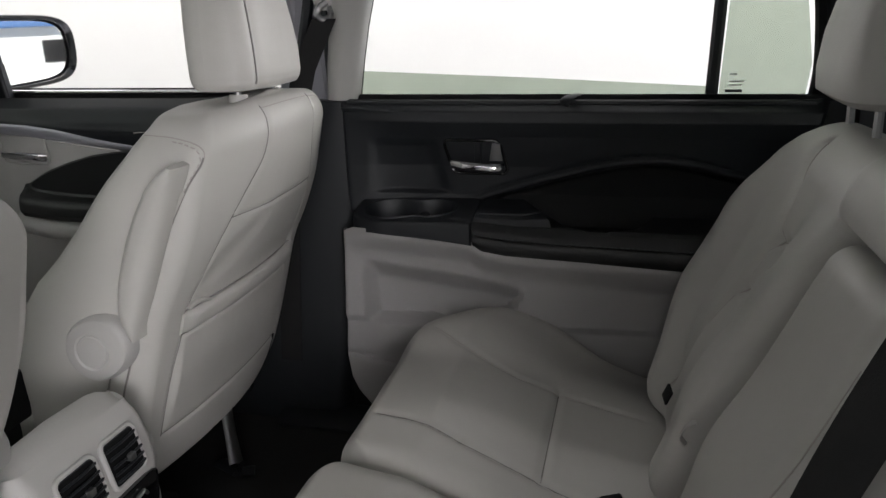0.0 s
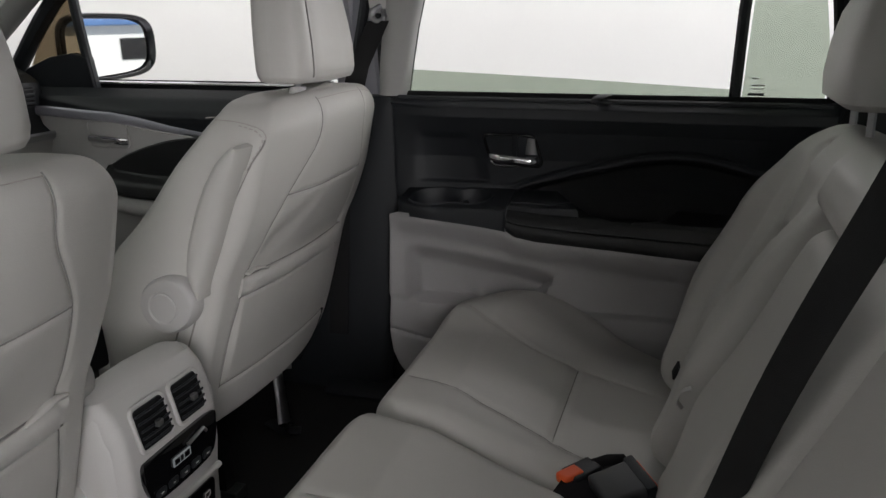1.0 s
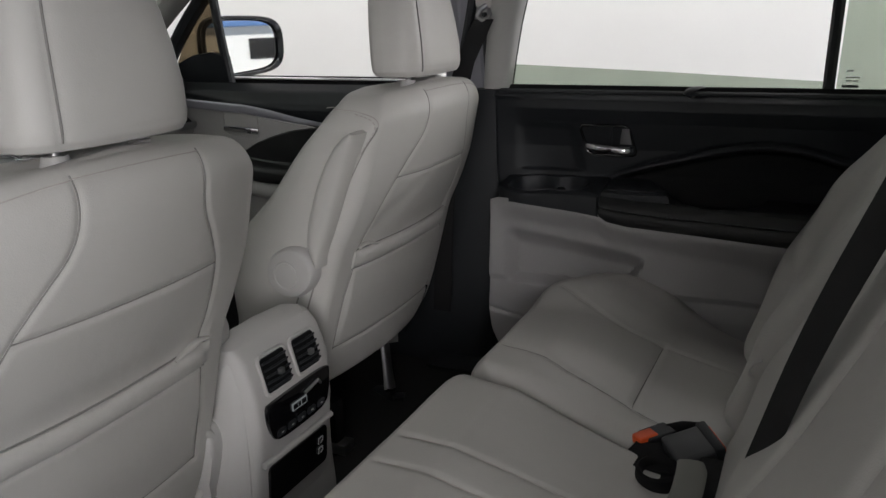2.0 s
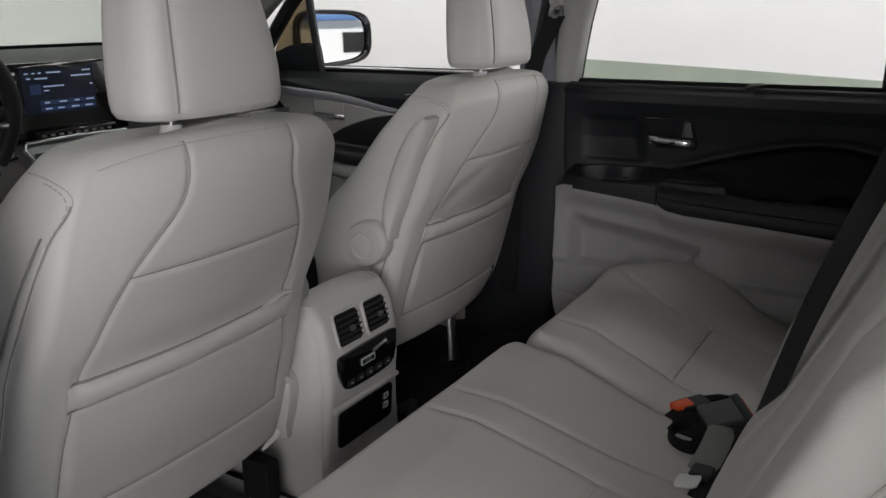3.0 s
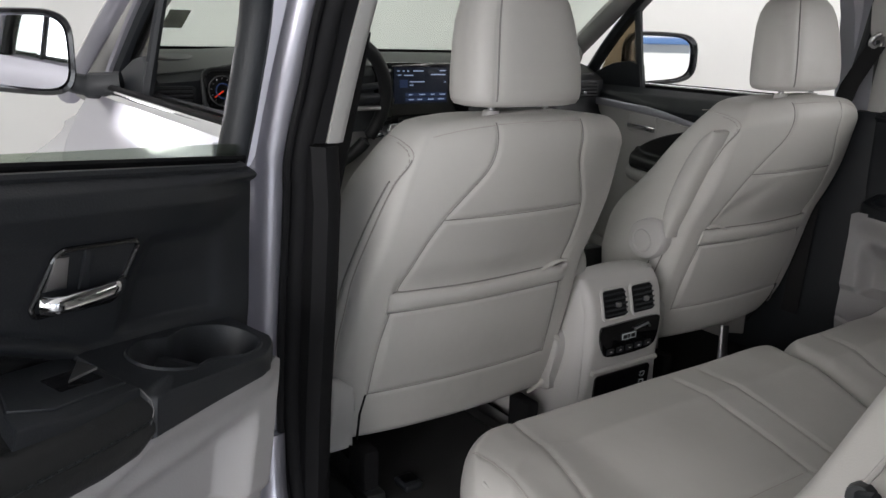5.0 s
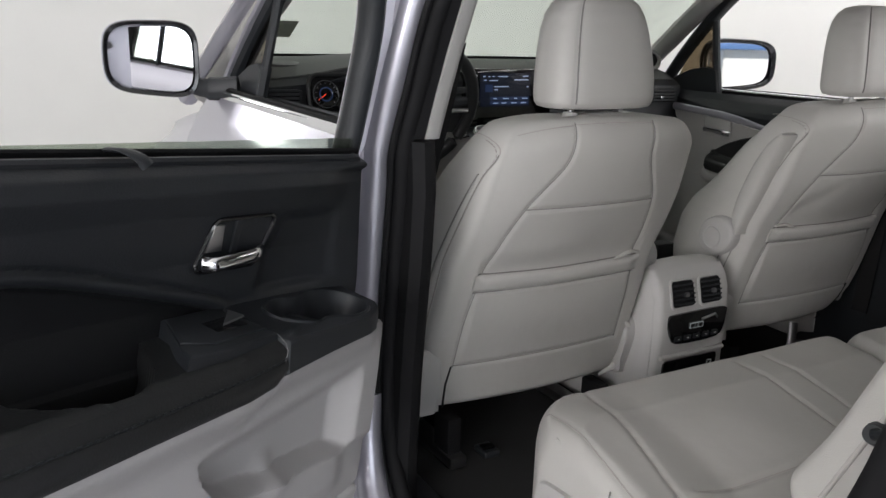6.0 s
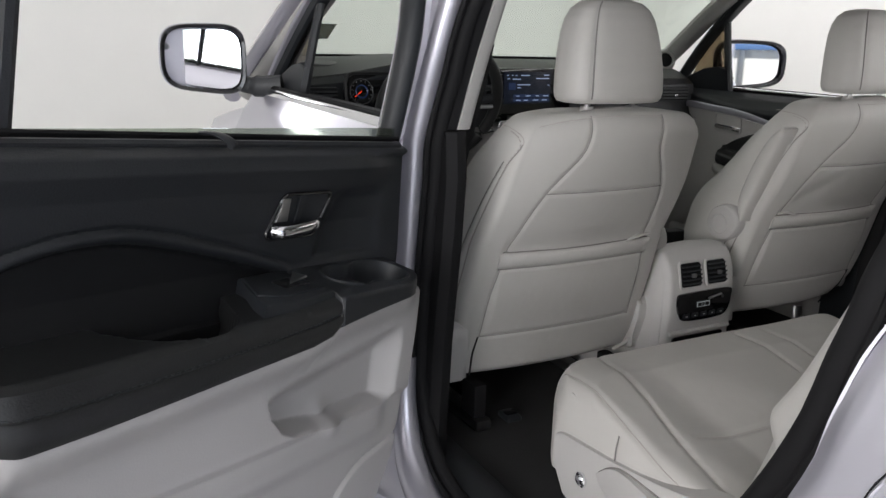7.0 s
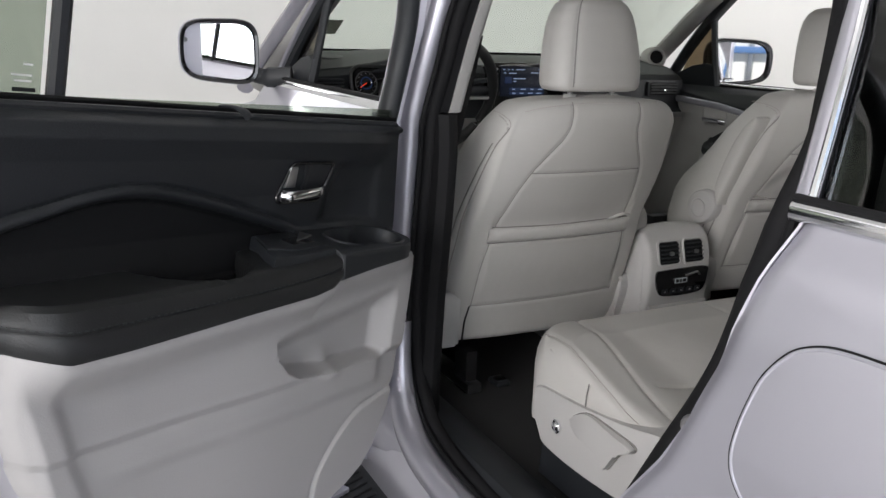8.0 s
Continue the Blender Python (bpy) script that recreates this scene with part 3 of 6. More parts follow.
# seams on the flanks: (how far back, height)
FLANK = curve2([(-0.085, 1.192), (-0.03, 1.197), (0.022, 1.190), (0.043, 1.176), (0.043, 1.152), (0.027, 1.115), (-0.008, 1.035), (-0.044, 0.947), (-0.072, 0.86), (-0.095, 0.793), (-0.118, 0.70)], 5)
INNER_LINE = curve2([(0.012, 1.115), (0.006, 1.105), (-0.032, 1.025), (-0.072, 0.929), (-0.105, 0.84), (-0.122, 0.79), (-0.14, 0.72)], 5)


def bolster(z):
    """How deep the backrest's side is."""
    return float(np.interp(z, [0.56, 0.75, 0.82, 0.9, 0.96, 1.0, 1.07, 1.15, 1.2], [0.15, 0.18, 0.205, 0.21, 0.20, 0.178, 0.148, 0.108, 0.085]))


def front_seat(s, dx, dz, label):
    cy = -0.411 if s < 0 else 0.440
    seat = empty("front_seat", label, "car seat", "front seats", (dx, cy, 0.47))

    lean = lambda z: 0.13 * max(0.0, z - 0.93)

    def dent(y, z):
        """Depth of the seams and height of the pocket's lip."""
        ay = abs(y)
        d = 0.0034 * bell(away(ay, z, S_SEAM), 0.0050)
        if ay < 0.157:
            d = max(d, 0.0034 * bell(abs(z - 1.047), 0.005))
        if ay < 0.21:
            d = max(d, 0.0034 * bell(abs(z - 0.703), 0.005))
        inside = step(0.206 - ay, 0.0, 0.012)
        d += inside * 0.004 * bell(z - 0.872, 0.004)
        # the pocket hangs a little open and bulges below its lip
        d += inside * 0.005 * step(z, 0.900, 0.912) * (1 - step(z, 0.915, 0.965))
        d -= inside * 0.006 * bell(z - 0.80, 0.06)
        d += inside * (0.011 if s > 0 else 0.004) * bell(y + 0.125, 0.055) * bell(z - 0.965, 0.035)
        d -= inside * (0.0025 if s > 0 else 0.0) * bell(away(y, z, [(-0.17, 0.94), (-0.06, 1.02)]) - 0.03, 0.022)
        d += 0.0014 * noise.noise(Vector((y * 7, z * 7, s * 3.0)))
        return d

    foot = 0.602 if s < 0 else 0.618

    def tuck(y, z):
        """The lower outer corner of the passenger's backrest is rounded off."""
        if s < 0 or y < 0:
            return y
        return y * float(np.interp(z, [0.618, 0.625, 0.64, 0.66, 0.69, 0.73], [0.66, 0.74, 0.84, 0.92, 0.98, 1.0]))

    zs = [foot, foot + 0.002, foot + 0.006] + span(foot + 0.010, TOP - 0.055, 200) + [TOP - 0.055 * (1 - math.sin(radians(q))) for q in (6, 12, 18, 25, 32, 40, 48, 56, 64, 72, 80, 86, 90)]
    rings = []
    nb = 140
    for z in zs:
        turn = shoulder(z)
        a = smooth_interp(z, HALF) - 0.040 * turn
        t = bolster(z) - 0.05 * turn
        flare = float(np.interp(z, [0.56, 0.7, 0.95, 1.1, 1.2], [0.0, 0.012, 0.018, 0.012, 0.0]))
        ring = []
        for k in range(nb + 1):
            y = a * (2 * k / nb - 1)
            ring.append([seat_back_x(y, z) - dent(y, z) * (1 - turn), y])
        e = ring[-1][0]
        side = []
        for k in range(1, 9):
            q = radians(90 * k / 8)
            side.append([e - 0.036 + 0.036 * math.cos(q), a + 0.024 * math.sin(q)])
        cx = e - 0.036
        side += [[cx - t * 0.3, a + 0.024 + flare * 0.7], [cx - t * 0.6, a + 0.024 + flare], [cx - t * 0.85, a + 0.016 + flare], [cx - t, a - 0.01 + flare], [cx - t - 0.002, a - 0.05]]
        front = [[cx - t + 0.03, a * f] for f in (0.6, 0.3, 0, -0.3, -0.6)]
        ring += side + front + [[x, -y] for x, y in side[::-1]]
        hem = 0.010 * (1 - step(z, foot - 0.004, foot + 0.012))
        rings.append([(x + dx - hem, cy + lean(z) + s * tuck(y, z), z + dz - 0.012 * step(z, 1.1, 1.2) * (y / 0.2) ** 2) for x, y in ring])
    last = rings[-1]
    mx = sum(p[0] for p in last) / len(last)
    for f, h in ((0.8, 0.003), (0.5, 0.005), (0.2, 0.006)):
        rings.append([(mx + (p[0] - mx) * f, cy + 0.037 + (p[1] - cy - 0.037) * f, p[2] + h) for p in last])
    part("backrest", loft(rings), LEATHER, seat)

    def on_back(y, z, out=0.0002):
        return (seat_back_x(y, z) - dent(y, z) * (1 - shoulder(z)) + out + dx, cy + lean(z) + s * tuck(y, z), z + dz - 0.012 * step(z, 1.1, 1.2) * (y / 0.2) ** 2)

    def on_flank(q, x, z, out=0.0006):
        """A point of the backrest's side, x back from the seat's origin."""
        a = smooth_interp(z, HALF) - 0.040 * shoulder(z)
        t = bolster(z) - 0.05 * shoulder(z)
        flare = float(np.interp(z, [0.56, 0.7, 0.95, 1.1, 1.2], [0.0, 0.012, 0.018, 0.012, 0.0]))
        e = seat_back_x(a, z) - dent(a, z) * (1 - shoulder(z))
        cx = e - 0.036
        if x > cx:
            c = min(1.0, (x - cx) / 0.036)
            n = math.sqrt(1 - c * c)
            x, y = cx + (0.036 + out) * c, a + (0.024 + out) * n
        else:
            y = out + float(np.interp(cx - x, [0, 0.3 * t, 0.6 * t, 0.85 * t, t], [a + 0.024, a + 0.024 + 0.7 * flare, a + 0.024 + flare, a + 0.016 + flare, a - 0.01 + flare]))
        return (x + dx, cy + lean(z) + s * q * y, z + dz - 0.012 * step(z, 1.1, 1.2) * (y / 0.2) ** 2)

    def flank_mix(k, v):
        """Across the strip between the two flank lines."""
        z = 1.105 - k * 0.375
        far = lambda line: float(np.interp(z, [p[1] for p in line[::-1]], [p[0] for p in line[::-1]]))
        return far(INNER_LINE) * (1 - v) + far(FLANK[18:]) * v, z

    for q in (-1, 1):
        part("seam", tube([on_back(q * y, z) for y, z in S_SEAM], 0.0012, 6), SEAM, seat)
        if q == s:
            continue
        part("seam", tube([on_flank(q, x, z) for x, z in FLANK], 0.0009, 6), STITCH, seat)
        part("stitching", dashes([on_flank(q, x - 0.005, z - 0.004, 0.0004) for x, z in FLANK[8:]]), STITCH, seat, "row of grey stitches")
        strip = thick(sheet(range(31), [0, 0.25, 0.5, 0.75, 1], lambda k, v, q=q: on_flank(q, *flank_mix(k / 30, 0.12 + 0.76 * v), 0.0034 - 0.0030 * (2 * v - 1) ** 4)), 0.002)
        part("airbag_strip", strip, LEATHER, seat, "narrow leather strip along the side airbag")
        part("seam", tube([on_flank(q, x, z) for x, z in INNER_LINE], 0.0016, 6), SEAM, seat)
        part("seam", tube([on_flank(q, x - 0.001, z) for x, z in FLANK[18:]], 0.0015, 6), SEAM, seat)
    part("seam", tube([on_back(y, 1.047) for y in span(-0.156, 0.156, 30)], 0.0011, 6), SEAM, seat)
    part("seam", tube([on_back(y, 1.207, 0.0002) for y in span(-0.094, 0.094, 24)], 0.0008, 6), STITCH, seat)
    part("seam", tube([on_back(y, 1.206 - 0.6 * (y - 0.094) ** 2, 0.0003) for y in span(0.094, 0.205, 18)], 0.0009, 6), STITCH, seat)
    part("seam", tube([on_back(y, 0.703) for y in span(-0.214, 0.214, 30)], 0.0011, 6), SEAM, seat)
    part("seam", tube([on_back(y, 0.872, 0.0) for y in span(-0.204, 0.204, 30)], 0.0013, 6), SEAM, seat)
    band = []
    for y in span(-0.207, 0.207, 60):
        droop = -0.003 * bell(y - 0.02, 0.12)
        thin = 1 - 0.5 * step(abs(y), 0.185, 0.207)
        ring = []
        for k in range(14):
            c, n = math.cos(2 * math.pi * k / 14), math.sin(2 * math.pi * k / 14)
            x0, y0, z0 = on_back(y, 0.8925 + droop + 0.0185 * n, 0.0)
            ring.append((x0 + (0.0095 * thin * math.copysign(abs(c) ** 0.75, c) if c > 0 else 0.004 * c), y0, z0))
        band.append(ring)
    part("pocket_lip", loft(band), LEATHER, seat, "rolled pale grey leather pocket edge")
    # shade of the pocket's gap, drawn as a thin dark tube
    part("mouth_shade", tube([on_back(y, 0.9125 - 0.003 * bell(y - 0.02, 0.12), -0.0006) for y in span(-0.2, 0.2, 40)], 0.0019, 6), SEAM, seat, "dark strip for the shade in the pocket mouth")
    # strap tab at the pocket's inner end
    tab = [on_back(-y, z, 0.004) for y, z in ((0.13, 0.909), (0.148, 0.914), (0.164, 0.919), (0.182, 0.921), (0.200, 0.918))]
    part("pocket_tab", tube(tab, [0.003, 0.006, 0.0075, 0.007, 0.005], 10, True, 0.5, (1, 0, 0)), LEATHER, seat, "small leather tab")

    # headrest: softly tapered block on two posts
    hr = []
    hz = [(1.230, 0.86, 0.7), (1.233, 0.95, 0.88), (1.241, 0.99, 0.96), (1.253, 1.0, 1.0), (1.29, 0.99, 1.0), (1.33, 0.945, 0.97), (1.37, 0.88, 0.92), (1.40, 0.80, 0.84), (1.42, 0.70, 0.72), (1.433, 0.55, 0.55), (1.439, 0.3, 0.3)]
    for z, w, d in hz:
        ring = []
        for k in range(72):
            th = 2 * math.pi * k / 72
            c, n = math.cos(th), math.sin(th)
            y = 0.124 * w * math.copysign(abs(c) ** 0.42, c)
            x = 0.066 * d * math.copysign(abs(n) ** 0.5, n) + 0.012 + (-0.015) * step(z, 1.25, 1.43)
            if n > 0:
                x -= 0.012 * (y / 0.124) ** 2 + 0.0035 * bell(y * s + 0.085 * w, 0.006)
            else:
                x += 0.012 * (y / 0.124) ** 2
            ring.append((x + dx, cy + 0.027 + s * y, z + dz))
        hr.append(ring)
    fine = []
    for a, b in zip(hr, hr[1:]):
        for f in (0, 0.25, 0.5, 0.75):
            fine.append([tuple(Vector(p) * (1 - f) + Vector(r) * f) for p, r in zip(a, b)])
    fine.append(hr[-1])
    part("headrest", loft(fine), LEATHER, seat)
    ln = []
    for (z, w, d) in hz[2:-1]:
        y = -0.085 * w
        n = (1 - (abs(y) / (0.124 * w)) ** (2 / 0.42)) ** 0.5
        ln.append((0.066 * d * n ** 0.5 + 0.012 - 0.015 * step(z, 1.25, 1.43) - 0.012 * (y / 0.124) ** 2 - 0.0026 + dx, cy + 0.027 + y, z + dz))
    part("seam", tube(smooth_line(ln, 4), 0.0015, 6), SEAM, seat)
    for q in (-1, 1):
        part("headrest_post", tube([(0.02 + dx, cy + 0.027 + q * 0.06, 1.17 + dz), (0.02 + dx, cy + 0.027 + q * 0.06, 1.235 + dz)], 0.0062, 10), STEEL, seat, "steel headrest post")
        part("post_collar", tube([(0.02 + dx, cy + 0.027 + q * 0.06, 1.2 + dz), (0.02 + dx, cy + 0.027 + q * 0.06, 1.2225 + dz)], [0.02, 0.014], 12), GREY, seat, "grey plastic collar")

    # cushion, lower covers and rails
    def top(u, v):
        return 0.03 * step(abs(v), 0.14, 0.24) + 0.02 * bell(u + 0.5, 0.1) - 0.02 * step(u, -0.25, -0.1) - 0.005 * bell(abs(v) - 0.15, 0.008)
    back, wide = (-0.16, 0.235) if s > 0 else (-0.16, 0.262)
    part("cushion", pad(span(-0.64, back, 40), span(-0.265, wide, 36), top, lambda u, v, h: (u + dx, cy + v, 0.70 + dz + h), -0.085, 0.05), LEATHER, seat)
    for q in (-1, 1):
        if q == s == 1:
            continue
        shield = curve2([(-0.60, 0.60), (-0.55, 0.66), (-0.3, 0.68), (-0.13, 0.73), (-0.085, 0.738), (-0.068, 0.70), (-0.088, 0.615), (-0.11, 0.592), (-0.3, 0.575), (-0.55, 0.57)], 4)
        y0 = q * 0.262 if q * s < 0 or s < 0 else q * 0.235
        part("side_shield", slab(shield, lambda a, b, d, y0=y0, q=q: (a + dx, cy + y0 + q * d, b + dz), -0.02, 0.026, 0.008, 3), GREY, seat, "pale grey plastic seat shield")
        for x in (-0.5, -0.115):
            part("rail_foot", block(x - 0.03 + dx, x + 0.035 + dx, cy + q * 0.2 - 0.016, cy + q * 0.2 + 0.016, 0.466, 0.58 + dz, 0.006), DARK, seat, "black rail foot")
        part("seat_rail", block(-0.6 + dx, -0.06 + dx, cy + q * 0.2 - 0.02, cy + q * 0.2 + 0.02, 0.475, 0.50, 0.005), STEEL, seat, "steel seat rail")
    # rolled rear end of the cushion's inner side
    if s < 0:
        part("bolster_roll", tube(smooth_line([(-0.082, cy + 0.228, 0.742), (-0.078, cy + 0.250, 0.722), (-0.084, cy + 0.266, 0.690), (-0.094, cy + 0.268, 0.652), (-0.104, cy + 0.248, 0.615), (-0.11, cy + 0.205, 0.592)], 6), [0.004] + [0.0085] * 25 + [0.007, 0.006, 0.005, 0.004, 0.003], 10), LEATHER, seat, "rolled leather end of the cushion side")
    # gap of the lower cover at the outer corner
    part("cover_gap", tube([on_back(0.218, 0.703, 0.0), on_back(0.223, 0.66, 0.0), on_back(0.219, 0.60, 0.0)], 0.0026, 6), DARK, seat)
    # folding armrest on the inner side, folded up, with its round pivot cover
    ya = -s * 0.272 + cy
    if s < 0:
        ya = -s * 0.29 + cy
    line = [(-0.050, 0.898), (-0.056, 0.918), (-0.056, 0.94), (-0.050, 0.97), (-0.041, 1.002), (-0.031, 1.036), (-0.017, 1.075), (0.0, 1.112), (0.014, 1.134), (0.026, 1.15)]
    wid = [0.004, 0.013, 0.020, 0.0245, 0.0255, 0.0255, 0.024, 0.020, 0.013, 0.003]
    if s < 0:
        line = [(-0.10, 0.885), (-0.13, 0.892), (-0.18, 0.898), (-0.24, 0.90), (-0.30, 0.903), (-0.36, 0.905), (-0.40, 0.906), (-0.415, 0.906)]
        wid = [0.02, 0.045, 0.043, 0.034, 0.029, 0.026, 0.018, 0.005]
    rings = []
    dense, dw = [], []
    for i in range(len(line) - 1):
        for f in (0, 0.25, 0.5, 0.75):
            dense.append((line[i][0] * (1 - f) + line[i + 1][0] * f, line[i][1] * (1 - f) + line[i + 1][1] * f))
            dw.append(wid[i] * (1 - f) + wid[i + 1] * f)
    for (x, z), w in zip(dense, dw):
        ring = []
        for k in range(20):
            th = 2 * math.pi * k / 20
            c, n = math.cos(th), math.sin(th)
            ring.append((x + dx + w * 0.9 * math.copysign(abs(c) ** 0.7, c), ya + (lean(z) if s > 0 else 0.0) + s * 0.012 - s * 0.034 * math.copysign(abs(n) ** 0.6, n), z + dz - w * 0.42 * math.copysign(abs(c) ** 0.7, c)))
        rings.append(ring)
    part("armrest_pad", loft(rings), LEATHER, seat, "pale grey leather folding armrest")
    disc = []
    stretch = lambda c: 1.0 + (0.32 * max(0.0, c) ** 2 if s > 0 else 0.0)
    for r, d in ((0.049, -0.06), (0.049, 0.018), (0.0475, 0.027), (0.044, 0.0325), (0.039, 0.034), (0.029, 0.0345), (0.0265, 0.0325), (0.025, 0.0325), (0.0235, 0.0345), (0.001, 0.036)):
        grow = 1 if r < 0.03 else 0
        ring = []
        for k in range(40):
            c, n = math.cos(2 * math.pi * k / 40), math.sin(2 * math.pi * k / 40)
            f = 1.0 if grow else stretch(c * 0.86 + n * 0.52)
            ring.append((-0.120 + dx + r * c * f, ya - s * (d - (0.014 if s > 0 else 0.002)), 0.876 + dz + r * n * f))
        disc.append(ring)
    part("pivot_cover", loft(disc), GREY, seat, "round pale grey plastic pivot cover")
    # buckle on the inner side
    inn = -0.272 if s > 0 else 0.272
    part("belt_buckle", join(block(-0.325 + dx, -0.285 + dx, cy + inn - 0.035, cy + inn + 0.03, 0.745, 0.828, 0.006), block(-0.312 + dx, -0.298 + dx, cy + inn - 0.015, cy + inn + 0.015, 0.5, 0.75, 0.003)), BLACK, seat, "black belt buckle on a stalk")
    return seat


front_seat(-1, 0.0, 0.0, "pale grey leather driver's seat with a map pocket, seen from behind")
passenger = front_seat(1, -0.015, 0.012, "pale grey leather passenger seat with its armrest folded up")

# ---------------------------------------------------------------- second row
def cushion_z(x):
    return float(np.interp(x, [0.15, 0.22, 0.32, 0.52, 0.70], [0.715, 0.752, 0.752, 0.712, 0.69]))


def rear_back(w):
    """Front face of the second-row backrest: x at the height w above the cushion's rear."""
    return 0.652 + 0.42 * (w - 0.69)


DIAGONAL = [(0.27, 0.60), (0.33, 0.554), (0.447, 0.490), (0.52, 0.475), (0.558, 0.470), (0.667, 0.445)]


def split_bend(x, y):
    """The cut between the two sections runs aslant."""
    return y - 0.27 * (x - 0.32) * max(0.0, 1 - abs(y - 0.155) / 0.25)


# bolster seam and outer border seam of the left cushion
BOLSTER = [(0.20, -0.522), (0.343, -0.556), (0.46, -0.584), (0.554, -0.603), (0.67, -0.628)]
BORDER = [(0.262, -0.638), (0.31, -0.640), (0.40, -0.654), (0.47, -0.662), (0.57, -0.668), (0.68, -0.672)]


def rear_seat(y0, y1, dx, label, seams, bolster_left, bolster_right, name="rear_seat"):
    mid = (y0 + y1) / 2
    seat = empty(name, label, "car seat", "second-row seats", (0.4, mid, 0.47))
    def flat(x, y):
        """Undoes the rounding of the outer front corner."""
        k = 0.115 * max(0.0, 1 - (y - y0) / 0.13) ** 2 / (0.575 - dx)
        return ((x - 0.76 * k) / (1 - k), y)
    bolster, border = [flat(*p) for p in BOLSTER], [flat(*p) for p in BORDER]

    def height(x, y):
        h = cushion_z(x - dx) - 0.69
        if bolster_left:
            h += 0.018 * (1 - step(y, y0 + 0.09, y0 + 0.21)) * step(x, 0.15, 0.4)
            h -= 0.004 * bell(away(x, y, bolster), 0.005)
            h -= 0.003 * bell(away(x, y, border), 0.005)
        if bolster_right:
            h += 0.040 * step(y, y1 - 0.21, y1 - 0.08) * step(x, 0.15, 0.32) * (1 - 0.9 * step(x, 0.36, 0.58))
            h -= 0.040 * step(x, 0.42, 0.70) * step(y, y1 - 0.22, y1 - 0.04)
            h -= 0.004 * bell(away(x, y, DIAGONAL), 0.005)
        for line in seams:
            h -= (0.0034 if bolster_left else 0.0050) * bell(away(x, y, line), 0.0050 if bolster_left else 0.0065)
        h += 0.012 * bell(x - 0.40, 0.1) * bell(y - (y0 if bolster_left else y1) - (0.3 if bolster_left else -0.32), 0.16)
        h += 0.0025 * noise.noise(Vector((x * 8, y * 8, 1.7)))
        return h
    xs, ys = span(0.185 + dx, 0.76, 110), span(y0, y1, int((y1 - y0) / 0.0052))
    def nip(u, v):
        """Rounds the outer front corner in plan."""
        d = (v - y0) if bolster_left else (y1 - v)
        e = (y1 - v) if bolster_left else (v - y0)
        return u + (0.115 * max(0.0, 1 - d / 0.13) ** 2 + 0.035 * max(0.0, 1 - e / 0.06) ** 2) * (xs[-1] - u) / (xs[-1] - xs[0])
    part("cushion", pad(xs, ys, height, lambda u, v, h: (nip(u, v), split_bend(u, v), 0.69 + h), -0.10, 0.042), LEATHER, seat)
    for line in seams:
        pts = [(x, y, 0.69 + height(x, y) - 0.0015) for x, y in line]
        dense = []
        for a, b in zip(pts, pts[1:]):
            for k in range(12):
                f = k / 12
                x, y = a[0] + (b[0] - a[0]) * f, a[1] + (b[1] - a[1]) * f
                dense.append((nip(x, y), split_bend(x, y), 0.69 + height(x, y) + 0.0002))
        part("seam", tube(dense, 0.0011, 6), STITCH if bolster_left else SEAM, seat)
    ends = []
    if bolster_left:
        ends += [bolster, border]
    if bolster_right:
        ends.append(DIAGONAL)
    for ln in ends:
        dense = []
        for a, b in zip(ln, ln[1:]):
            for k in range(14):
                f = k / 14
                x, y = a[0] + (b[0] - a[0]) * f, a[1] + (b[1] - a[1]) * f
                drop = 0.0
                for d in ((y - y0, x - xs[0]) if bolster_left else ()):
                    d = min(0.042, max(0.0, 0.042 - d))
                    drop += 0.042 - math.sqrt(0.042 ** 2 - d * d)
                dense.append((nip(x, y), split_bend(x, y), 0.69 + height(x, y) + 0.0002 - drop))
        part("seam", tube(dense, 0.0012, 6), STITCH, seat)
    # base
    part("seat_base", block(0.27 + dx, 0.78, y0 + 0.05, y1 - 0.04, 0.475, 0.60, 0.02), BLACK, seat, "black seat base")
    return seat


